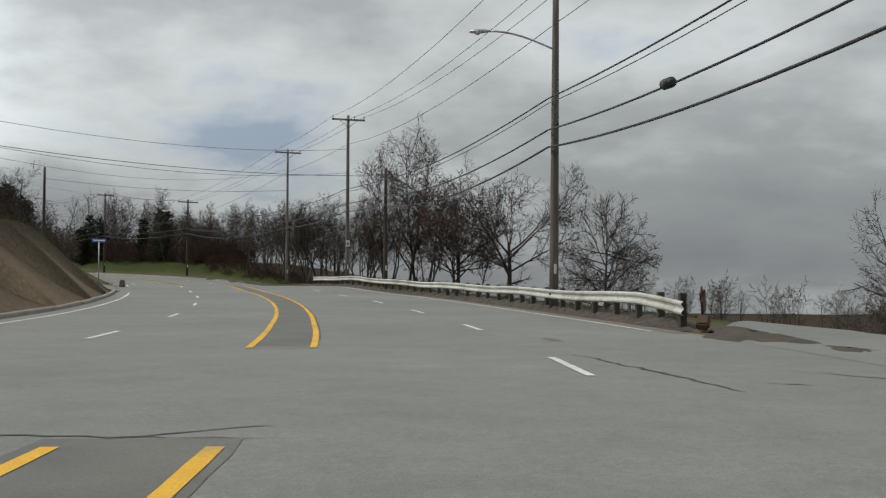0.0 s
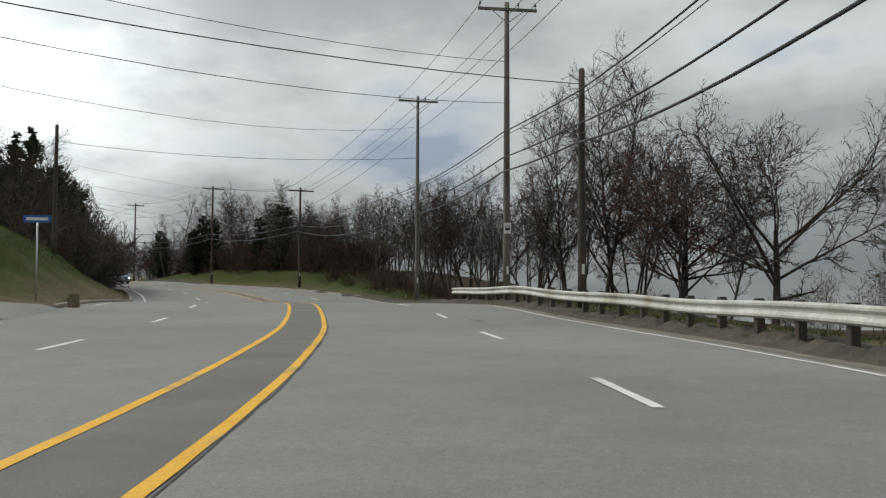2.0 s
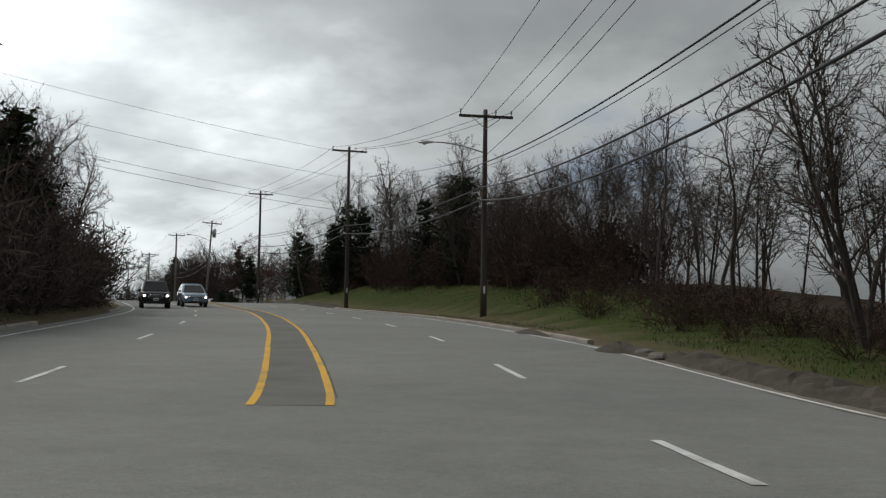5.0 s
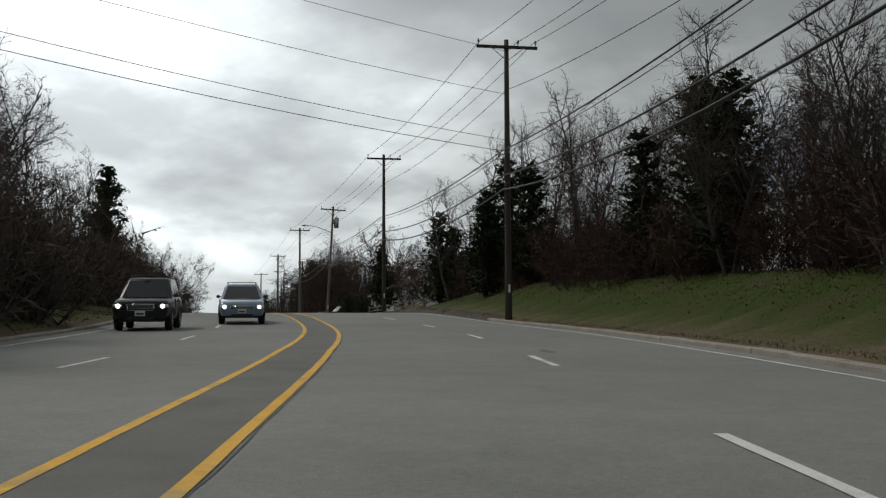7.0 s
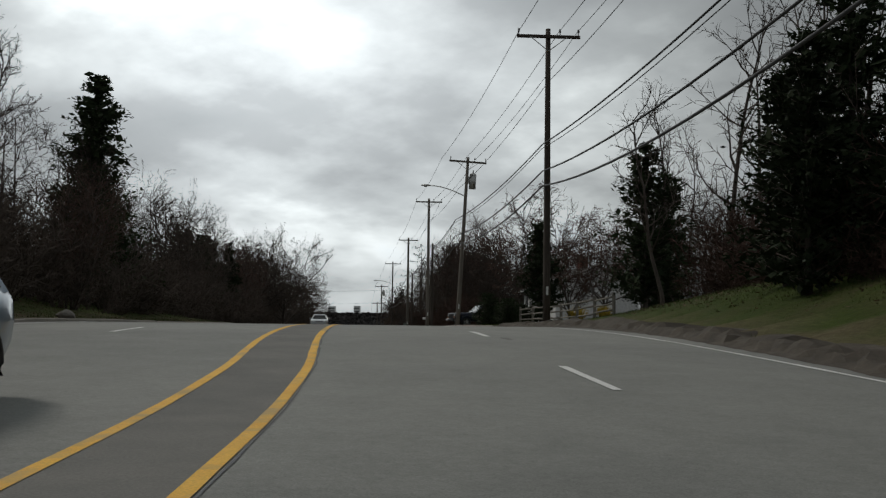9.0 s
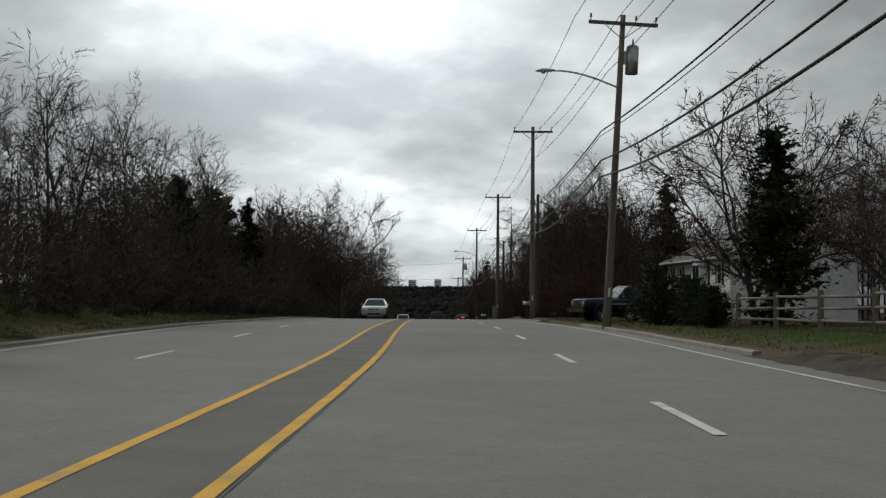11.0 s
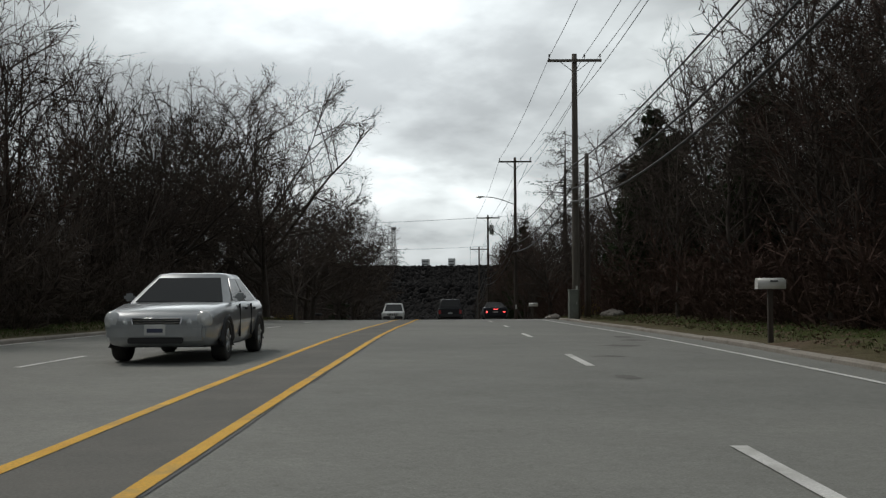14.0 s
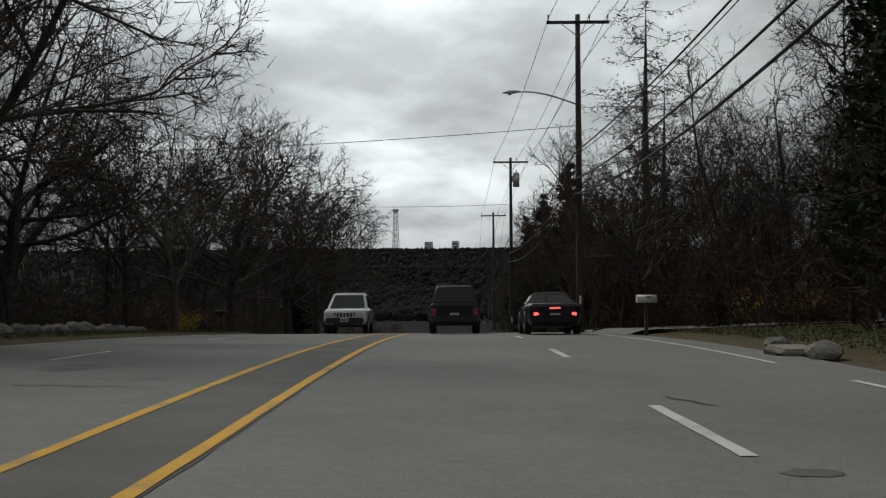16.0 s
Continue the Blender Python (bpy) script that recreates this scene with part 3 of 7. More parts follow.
# plainer trees and bushes for the deep woods, where none can be told from its neighbours
WOODED = dict(crown=(0.29, 0.42, 0.60), trunk=0.84, girth=0.0105, taper=0.2, least=(0, 0.02, 0.0155, 0.0152), orders=((13, 0.18, (28, 64), 0.34, 0.02, 0.06, 2), (7, 0.1, (24, 62), 0.58, 0.05, 0, 1), (6, 0.1, (22, 64), 0.55, 0.05, 0, 1), (0, 0, None, 0, 0, 0, 1)))
BUSHY = dict(crown=(0.66, 0.62, 0.42), trunk=0.85, girth=0.007, stems=9, lean=0.7, taper=0.3, least=(0, 0.0150, 0.0135), orders=((7, 0.05, (25, 68), 0.45, 0.0, 0.12, 2), (5, 0.05, (25, 68), 0.58, 0.05, 0, 1), (0, 0, None, 0, 0, 0, 1)))


def bare_tree(seed, height, spec, twig, label="bare deciduous tree in early spring", name="tree"):
    orders = grow(np.random.default_rng(seed), height, spec)
    root = thing(name, None, label, "tree")
    v, f = tube_arrays(*orders[0])
    finish("trunk", fast_mesh("trunk", v, f, True), BARK, root)
    v, f = tube_arrays(*(np.concatenate(c) for c in zip(*orders[1:3])))
    tagged(finish("limb_system", fast_mesh("limb_system", v, f, True), BARK, root), kind="stuff")
    v, f = tube_arrays(*(np.concatenate(c) for c in zip(*orders[3:])))
    finish("crown", fast_mesh("crown", v, f), twig, root, "fine bare twigs")
    return root


def woodland(name, label, regions, seed, mat, spec, height, forms=7):
    """Deep wood or thicket that nobody could count: many bare trees or bushes in one mesh."""
    rng = np.random.default_rng(seed)
    kinds = []
    for k in range(forms):
        v, f = tube_arrays(*(np.concatenate(c) for c in zip(*grow(rng, height, spec))))
        kinds.append((v, f))
    V, F3, F4, base = [], [], [], 0
    for s0, s1, l0, l1, n, h0, h1 in regions:
        S, LAT, HT = rng.uniform(s0, s1, n), rng.uniform(l0, l1, n), rng.uniform(h0, h1, n)
        px = np.interp(S, CHAIN, LINE[:, 0]) + np.interp(S, CHAIN, RIGHT[:, 0]) * LAT
        py = np.interp(S, CHAIN, LINE[:, 1]) + np.interp(S, CHAIN, RIGHT[:, 1]) * LAT
        s2, lat2, z2 = chainage(px, py)
        pz = z2 + bank(s2, lat2) + swell(px, py, lat2) - 0.05
        for x, y, z, h in zip(px, py, pz, HT):
            v, fs = kinds[rng.integers(forms)]
            a, k = rng.uniform(0, 6.28), h / height
            wide = k ** 0.7 * rng.uniform(0.85, 1.15)
            c, q = math.cos(a) * wide, math.sin(a) * wide
            V.append(np.stack([v[:, 0] * c - v[:, 1] * q + x, v[:, 0] * q + v[:, 1] * c + y, v[:, 2] * k + z], 1))
            for f in fs:
                (F3 if f.shape[1] == 3 else F4).append(f + base)
            base += len(v)
    sets = [np.concatenate(f) for f in (F3, F4) if f]
    return tagged(finish(name, fast_mesh(name, np.concatenate(V), sets), mat), label, "woods", kind="stuff")


def sprays(rng, c, d, size, width):
    """Narrow pointed needle sprays, one small blade each."""
    w = unit(np.cross(d, rng.normal(0, 1, d.shape))) * (size * width)[:, None]
    e = d * size[:, None]
    return np.stack([c - e * 0.45, c + w, c + e * 0.55, c - w], 1).reshape(-1, 3)


def conifer(seed, height, radius, bare=0.08, count=4200, shape=0.9, label="dark evergreen conifer with drooping boughs", droop=0.15, size=0.2, whorls=34):
    """An evergreen: whorls of boughs, with needle sprays along them."""
    rng = np.random.default_rng(seed)
    root = thing("conifer", None, label, "tree")
    v, f = tubes([(np.array([0, 0, -0.3]), np.array([0, 0, height * 0.55]), 0.018 * height, 0.011 * height), (np.array([0, 0, height * 0.55]), np.array([0, 0, height]), 0.011 * height, 0.01)])
    finish("trunk", fast_mesh("trunk", v, f, True), BARK, root)
    n = whorls * 5
    z = height * (bare + (0.985 - bare) * np.sort(rng.random(n)) ** 1.0)
    k = (z / height - bare) / (1 - bare)
    lobes = 1 + 0.22 * np.sin(5.1 * k * 6.28 + seed) * rng.uniform(0.3, 1.0, n)
    reach = (radius * (1 - k) ** shape * rng.uniform(0.55, 1.12, n) * lobes + 0.15)
    a = rng.uniform(0, 2 * np.pi, n)
    out = np.stack([np.cos(a), np.sin(a), np.zeros(n)], 1)
    p0 = np.stack([np.zeros(n), np.zeros(n), z], 1)
    p1 = p0 + out * reach[:, None] + np.stack([np.zeros(n), np.zeros(n), reach * rng.normal(droop, 0.16, n)], 1)
    v, f = tube_arrays(p0, p1, 0.01 + 0.009 * reach, np.full(n, 0.004))
    tagged(finish("limb_system", fast_mesh("limb_system", v, f), BARK, root), kind="stuff")
    lv = []
    for share, far, big, wide in ((0.74, 0.55, 1.0, 0.17), (0.26, 1.2, 1.7, 0.28)):
        m = int(count * share)
        pick = rng.choice(n, m, p=reach / reach.sum())
        u = rng.random(m) ** far * (1.04 if far < 1 else 0.8)
        c = p0[pick] + (p1 - p0)[pick] * u[:, None]
        c += rng.normal(0, 1, (m, 3)) * (0.04 + 0.07 * reach[pick])[:, None] * np.array([1, 1, 0.75])
        d = unit(out[pick] + rng.normal(0, 0.6, (m, 3)) + np.array([0, 0, 0.15]))
        lv.append(sprays(rng, c, d, big * size * rng.uniform(0.6, 1.5, m), rng.uniform(0.7, 1.4, m) * wide))
    lv = np.concatenate(lv)
    finish("crown", fast_mesh("crown", lv, np.arange(len(lv)).reshape(-1, 4)), NEEDLES, root, "dark green needle sprays")
    return root


def larch(seed, height, radius):
    """A tall thin conifer with bare level boughs that carry hanging twigs and few needles."""
    rng = np.random.default_rng(seed)
    root = thing("conifer", None, "tall sparse conifer with level half-bare boughs", "tree")
    v, f = tubes([(np.array([0, 0, -0.3]), np.array([0, 0, height * 0.6]), 0.016 * height, 0.009 * height), (np.array([0, 0, height * 0.6]), np.array([0.1, 0, height]), 0.009 * height, 0.01)])
    finish("trunk", fast_mesh("trunk", v, f, True), BARK, root)
    n = 120
    z = height * (0.18 + 0.8 * np.sort(rng.random(n)))
    k = z / height
    reach = radius * (0.35 + 1.1 * np.sin(np.pi * np.clip(1.08 - k, 0, 1) ** 0.75)) * rng.uniform(0.5, 1.0, n) * 0.72 + 0.2
    a = rng.uniform(0, 2 * np.pi, n)
    out = np.stack([np.cos(a), np.sin(a), np.zeros(n)], 1)
    p0 = np.stack([np.zeros(n), np.zeros(n), z], 1)
    p1 = p0 + out * reach[:, None] * 0.6 + np.array([0, 0, 1]) * (reach * rng.normal(-0.06, 0.1, n))[:, None]
    p2 = p1 + out * reach[:, None] * 0.4 + np.array([0, 0, 1]) * (reach * rng.normal(0.10, 0.08, n))[:, None]
    v, f = tube_arrays(np.concatenate([p0, p1]), np.concatenate([p1, p2]), np.concatenate([0.012 + 0.008 * reach, 0.008 + 0.004 * reach]), np.concatenate([0.008 + 0.004 * reach, np.full(n, 0.005)]))
    tagged(finish("limb_system", fast_mesh("limb_system", v, f), BARK, root), kind="stuff")
    m = 2600
    pick = rng.choice(n, m, p=reach / reach.sum())
    u = rng.uniform(0.1, 1.05, m)[:, None]
    c = np.where(u < 0.6, p0[pick] + (p1 - p0)[pick] * u / 0.6, p1[pick] + (p2 - p1)[pick] * (u - 0.6) / 0.4)
    d = unit(out[pick] * 0.5 + rng.normal(0, 0.5, (m, 3)) + np.array([0, 0, -0.35]))
    v, f = tube_arrays(c, c + d * rng.uniform(0.2, 0.75, m)[:, None], np.full(m, 0.013), np.zeros(m))
    tagged(finish("twig_fringe", fast_mesh("twig_fringe", v, f), TWIG, root, "hanging bare twigs"), kind="stuff")
    m = 1500
    pick = rng.choice(n, m, p=reach / reach.sum())
    c = p1[pick] + (p2 - p1)[pick] * rng.uniform(-0.6, 1.0, m)[:, None] + rng.normal(0, 0.12, (m, 3))
    lv = sprays(rng, c, unit(out[pick] + rng.normal(0, 0.7, (m, 3))), rng.uniform(0.12, 0.3, m), rng.uniform(0.12, 0.2, m))
    finish("crown", fast_mesh("crown", lv, np.arange(len(lv)).reshape(-1, 4)), NEEDLES, root, "thin dark green needle sprays")
    return root


def planted(src, x, y, scale=1.0, turn=0.0, sink=0.05, stretch=1.0):
    ob = copy_thing(src, pose(x, y, ground_z(x, y) - sink, 0, 0, turn))
    ob.scale = (scale, scale, scale * stretch)
    return ob


# ---------------------------------------------------------------- poles and wires
def lamp_arm(pole, side, z, reach, up, drop_turn):
    """A cobra-head street lamp on a bent arm."""
    arm_bm = bmesh.new()
    d = Vector((side * math.cos(radians(drop_turn)), math.sin(radians(drop_turn)), 0))
    pts = [Vector((0, 0, z)) + d * reach * k / 8 + Vector((0, 0, up * math.sin(k / 8 * math.pi / 2))) for k in range(9)]
    hose(arm_bm, pts, 0.035, 8)
    arm = part("lamp_arm", arm_bm, GALV, pole, "galvanised curved lamp arm")
    head = bmesh.new()
    tip = pts[-1]
    q = d.to_track_quat("Y", "Z").to_matrix()
    rings = []
    for y, w, h in ((-0.12, 0.03, 0.03), (0.0, 0.07, 0.06), (0.2, 0.13, 0.09), (0.42, 0.14, 0.09), (0.6, 0.10, 0.06), (0.68, 0.03, 0.02)):
        rings.append([tip + q @ Vector((w * math.cos(a), y, h * math.sin(a) * (0.7 if math.sin(a) < 0 else 1.0))) for a in [2 * math.pi * i / 12 for i in range(12)]])
    loft(head, rings)
    hd = part("lamp_head", head, GALV, pole, "grey cobra-head lamp housing")
    lens = bmesh.new()
    ball(lens, tip + q @ Vector((0, 0.36, -0.055)), 0.12, (0.85, 1.3, 0.5))
    ln = part("lens", lens, LENS, hd, "clear refractor bowl")


def pole(x, y, top, lean=(0, 0), arm=None, r=0.16, mat=None, turn=0.0, lamp=None, label="weathered wooden utility pole", transformer=False, guard=False, marker=True):
    """A utility pole. arm: crossarm width; turn: the crossarm's direction; lamp: (side, height, reach, rise)."""
    z0 = ground_z(x, y) - 0.2
    h = top - z0
    root = thing("utility_pole", pose(x, y, z0, lean[0], lean[1], turn), label, "utility pole", "poles along the road")
    bm = bmesh.new()
    rings = []
    for k in range(7):
        u = k / 6
        rr = r * (1 - 0.38 * u)
        rings.append([(rr * math.cos(2 * math.pi * i / 14), rr * math.sin(2 * math.pi * i / 14), h * u) for i in range(14)])
    loft(bm, rings)
    part("shaft", bm, mat or POLE_WOOD, root)
    if arm:
        bm = bmesh.new()
        box(bm, (0, -r * 0.85, h - 0.35), (arm, 0.10, 0.13), bevel=0.012)
        part("crossarm", bm, mat or POLE_WOOD, root)
        for sx in (-1, 1):
            bm = bmesh.new()
            rod(bm, (sx * 0.75, -r * 0.85 - 0.06, h - 0.38), (0, -r * 0.8, h - 0.95), 0.018, n=6)
            part("brace", bm, GALV, root)
        for ix in (-0.47, 0.18, 0.47):
            bm = bmesh.new()
            rod(bm, (ix * arm, -r * 0.85, h - 0.29), (ix * arm, -r * 0.85, h - 0.14), 0.02, n=8)
            for k in range(3):
                rod(bm, (ix * arm, -r * 0.85, h - 0.16 + 0.05 * k), (ix * arm, -r * 0.85, h - 0.13 + 0.05 * k), 0.06 - 0.008 * k, 0.035, n=10)
            part("insulator", bm, PORCELAIN, root)
    else:
        bm = bmesh.new()
        rod(bm, (0, 0, h), (0, 0, h + 0.05), 0.1, 0.06, n=10)
        part("pole_cap", bm, GALV, root)
    for zz in CABLE_HEIGHTS:
        if zz < h - 0.6:
            bm = bmesh.new()
            rod(bm, (0, -r * 0.8, zz), (0, -r - 0.16, zz), 0.025, n=8)
            box(bm, (0, -r - 0.14, zz - 0.03), (0.06, 0.10, 0.10), bevel=0.01)
            part("cable_clamp", bm, RUST, root)
    if lamp:
        lamp_arm(root, *lamp)
    if transformer:
        bm = bmesh.new()
        rod(bm, (0.42, 0, h - 2.2), (0.42, 0, h - 1.2), 0.24, n=18)
        rod(bm, (0.42, 0, h - 1.2), (0.42, 0, h - 1.12), 0.24, 0.16, n=18)
        t = part("transformer", bm, GALV, root, "grey cylindrical pole transformer")
        bm = bmesh.new()
        rod(bm, (0.42, 0, h - 1.12), (0.42, 0, h - 0.88), 0.04, 0.03, n=8)
        part("bushing", bm, PORCELAIN, t)
        bm = bmesh.new()
        box(bm, (0.12, 0, h - 1.6), (0.22, 0.08, 0.5))
        part("bracket", bm, GALV, t)
    if marker:
        bm = bmesh.new()
        box(bm, (0, -r - 0.004, 1.55), (0.09, 0.012, 0.34), bevel=0.002)
        part("marker_plate", bm, WHITE_METAL, root, "small white metal plate")
    return root


def wire(name, pts, sag, r, label, mat=None, n=14):
    """A hanging wire from point to point."""
    line = []
    for a, b in zip(pts, pts[1:]):
        a, b = Vector(a), Vector(b)
        L = (b - a).length
        for k in range(n):
            u = k / n
            line.append(a.lerp(b, u) - Vector((0, 0, sag * (L / 30.0) ** 2 * 4 * u * (1 - u))))
    line.append(Vector(pts[-1]))
    bm = bmesh.new()
    hose(bm, line, r, 5)
    ob = part(name, bm, mat or CABLE)
    return tagged(ob, label, "cable", "cables along the road")


LENS = plain("lamp_lens", (0.5, 0.5, 0.48), 0.15)
WHITE_METAL = plain("white_enamel", (0.7, 0.7, 0.68), 0.4)
CABLE_HEIGHTS = (5.6, 6.1, 6.6)


# ---------------------------------------------------------------- vehicles
TYRE = two_tone("tyre_rubber", (0.018, 0.018, 0.018), (0.035, 0.034, 0.032), 6, 0.85)
RIM = plain("alloy_rim", (0.45, 0.46, 0.47), 0.35, 0.8)
CAR_GLASS = plain("tinted_car_glass", (0.006, 0.007, 0.008), 0.05)
TRIM = plain("black_plastic_trim", (0.022, 0.022, 0.024), 0.55)
CHROME = plain("chrome", (0.7, 0.7, 0.72), 0.15, 1.0)
RED_LAMP = plain("red_tail_lamp", (0.30, 0.012, 0.012), 0.2, 0.0, 0.6)
BRAKE = glowing("lit_brake_lamp", (1.0, 0.08, 0.08), 4.0)
HEADLAMP = glowing("lit_headlamp", (1.0, 0.97, 0.92), 6.0)
CLEAR_LAMP = plain("clear_headlamp", (0.6, 0.62, 0.63), 0.12, 0.2, 0.6)
AMBER = plain("amber_lamp", (0.55, 0.2, 0.03), 0.25, 0.0, 0.5)
PLATE = plain("number_plate", (0.62, 0.63, 0.62), 0.5)
PLATE_INK = plain("plate_bar", (0.06, 0.07, 0.12), 0.6)


def paint(name, c, flake=0.35):
    m = plain(name, c, 0.3, flake if max(c) > 0.1 else 0.0, 0.9 if max(c) > 0.1 else 0.1)
    if max(c) < 0.1:
        m.node_tree.nodes["Principled BSDF"].inputs["Specular IOR Level"].default_value = 0.3
    return m


def ring_at(y, zb, zt, hw, tuck=0.9, n=5):
    """A cross-section of a car's lower body: rounded shoulders, sides that swell and tuck under."""
    h = zt - zb
    half = [(0.0, zb), (hw * 0.72, zb), (hw * tuck, zb + 0.03), (hw * 0.975, zb + h * 0.28), (hw, zb + h * 0.55), (hw * 0.985, zb + h * 0.82), (hw * 0.94, zt - 0.035), (hw * 0.86, zt), (0.0, zt + 0.012)]
    return [(x, y, z) for x, z in half] + [(-x, y, z) for x, z in half[-2:0:-1]]


def wheel(parent, x, y, r, w, rim_mat=None):
    side = 1 if x > 0 else -1
    bm = bmesh.new()
    prof = [(r * 0.62, -w / 2), (r * 0.93, -w / 2), (r, -w * 0.36), (r, w * 0.36), (r * 0.93, w / 2), (r * 0.62, w / 2)]
    rings = [[(x + o, y + q * math.sin(a), r + q * math.cos(a)) for q, o in prof] for a in [2 * math.pi * i / 28 for i in range(29)]]
    loft(bm, rings, cap=False)
    bmesh.ops.remove_doubles(bm, verts=bm.verts, dist=1e-4)
    t = part("wheel", bm, TYRE, parent, "black tyre on an alloy wheel")
    bm = bmesh.new()
    rod(bm, (x - side * w * 0.2, y, r), (x + side * w * 0.30, y, r), r * 0.64, n=28)
    part("rim", bm, TRIM, t)
    bm = bmesh.new()
    for k in range(5):
        a = 2 * math.pi * k / 5
        d = Vector((0, math.sin(a), math.cos(a)))
        c = Vector((x + side * w * 0.36, y, r))
        rod(bm, c + d * 0.03, c + d * r * 0.62, 0.045, 0.035, n=6)
    rod(bm, (x + side * w * 0.30, y, r), (x + side * w * 0.44, y, r), r * 0.17, n=14)
    for k in range(28):
        a, b = 2 * math.pi * k / 28, 2 * math.pi * (k + 1) / 28
        c = Vector((x + side * w * 0.36, y, r))
        rod(bm, c + Vector((0, math.sin(a), math.cos(a))) * r * 0.62, c + Vector((0, math.sin(b), math.cos(b))) * r * 0.62, 0.018, n=5, caps=False)
    part("spokes", bm, rim_mat or RIM, t)


def panel(name, parent, pts, mat, thick=0.012, label=""):
    """A pane or trim plate through the given corners, with thickness."""
    p = [Vector(q) for q in pts]
    nrm = sum(((p[i] - p[0]).cross(p[i + 1] - p[0]) for i in range(1, len(p) - 1)), Vector()).normalized()
    bm = bmesh.new()
    lo = [bm.verts.new(q - nrm * thick * 0.5) for q in p]
    hi = [bm.verts.new(q + nrm * thick * 0.5) for q in p]
    bm.faces.new(lo[::-1])
    bm.faces.new(hi)
    for i in range(len(p)):
        j = (i + 1) % len(p)
        bm.faces.new((lo[i], lo[j], hi[j], hi[i]))
    return part(name, bm, mat, parent, label)


def front_face(root, face, y, w, z, wr, lit, color):
    """Lamps, grille and lower intake. face: twin (paired oval lamps), slots (upright slots), frame (large framed grille) or wide."""
    def lamp(x, zz, r, squash):
        bm = bmesh.new()
        ball(bm, (x, y - 0.10, zz), r, squash, 14, 8)
        h = part("headlamp", bm, CLEAR_LAMP, root, "clear headlamp")
        bm = bmesh.new()
        ball(bm, (x, y - 0.10 + r * squash[1] * 0.93, zz), r * (0.42 if lit else 0.28), (1, 0.35, 1))
        part("bulb", bm, HEADLAMP if lit else CLEAR_LAMP, h, "lit headlamp bulb" if lit else "")
    for side in (-1, 1):
        if face == "twin":
            lamp(side * (w - 0.06), z - 0.02, 0.15, (0.85, 1.0, 1.0))
            lamp(side * (w - 0.27), z - 0.06, 0.115, (0.85, 1.0, 1.0))
        elif face == "slots":
            lamp(side * (w - 0.13), z - 0.08, 0.15, (1.15, 0.75, 0.62))
        else:
            lamp(side * (w - 0.10), z - 0.06, 0.17, (1.15, 0.85, 0.5 if face == "frame" else 0.62))
    gw, gh, gz = {"twin": (0.38, 0.22, z - 0.10), "slots": (0.46, 0.20, z - 0.10), "frame": (0.42, 0.40, z - 0.20), "wide": (0.46, 0.20, z - 0.13)}[face]
    bm = bmesh.new()
    loft(bm, [[(-gw, yy, gz + gh / 2), (gw, yy, gz + gh / 2), (gw * 0.9, yy, gz - gh * 0.3), (gw * 0.72, yy, gz - gh / 2), (-gw * 0.72, yy, gz - gh / 2), (-gw * 0.9, yy, gz - gh * 0.3)] for yy in (y - 0.1, y + 0.035)], smooth=False)
    g = part("grille", bm, TRIM, root, "dark radiator grille")
    bm = bmesh.new()
    rim = [(-gw, gz + gh / 2), (gw, gz + gh / 2), (gw * 0.9, gz - gh * 0.3), (gw * 0.72, gz - gh / 2), (-gw * 0.72, gz - gh / 2), (-gw * 0.9, gz - gh * 0.3)]
    for (xa, za), (xb, zb) in zip(rim, rim[1:] + rim[:1]):
        rod(bm, (xa, y + 0.035, za), (xb, y + 0.035, zb), 0.014, n=6)
    part("grille_rim", bm, color if face == "slots" else CHROME, g)
    if face == "slots":
        for k in range(6):
            bm = bmesh.new()
            box(bm, (gw * (k - 2.5) * 0.3, y + 0.035, gz), (0.05, 0.03, gh * 0.95), bevel=0.008)
            part("grille_bar", bm, color, g)
    else:
        for k in range(5):
            bm = bmesh.new()
            v = (k + 0.7) / 5.4
            box(bm, (0, y + 0.036, gz + gh / 2 - gh * v), (2 * gw * (0.96 - 0.25 * v), 0.014, 0.012))
            part("grille_bar", bm, CHROME, g)
    bm = bmesh.new()
    box(bm, (0, y + 0.085, wr + 0.04), (w * 1.1, 0.05, 0.09), bevel=0.015)
    part("intake", bm, TRIM, root, "dark lower intake")


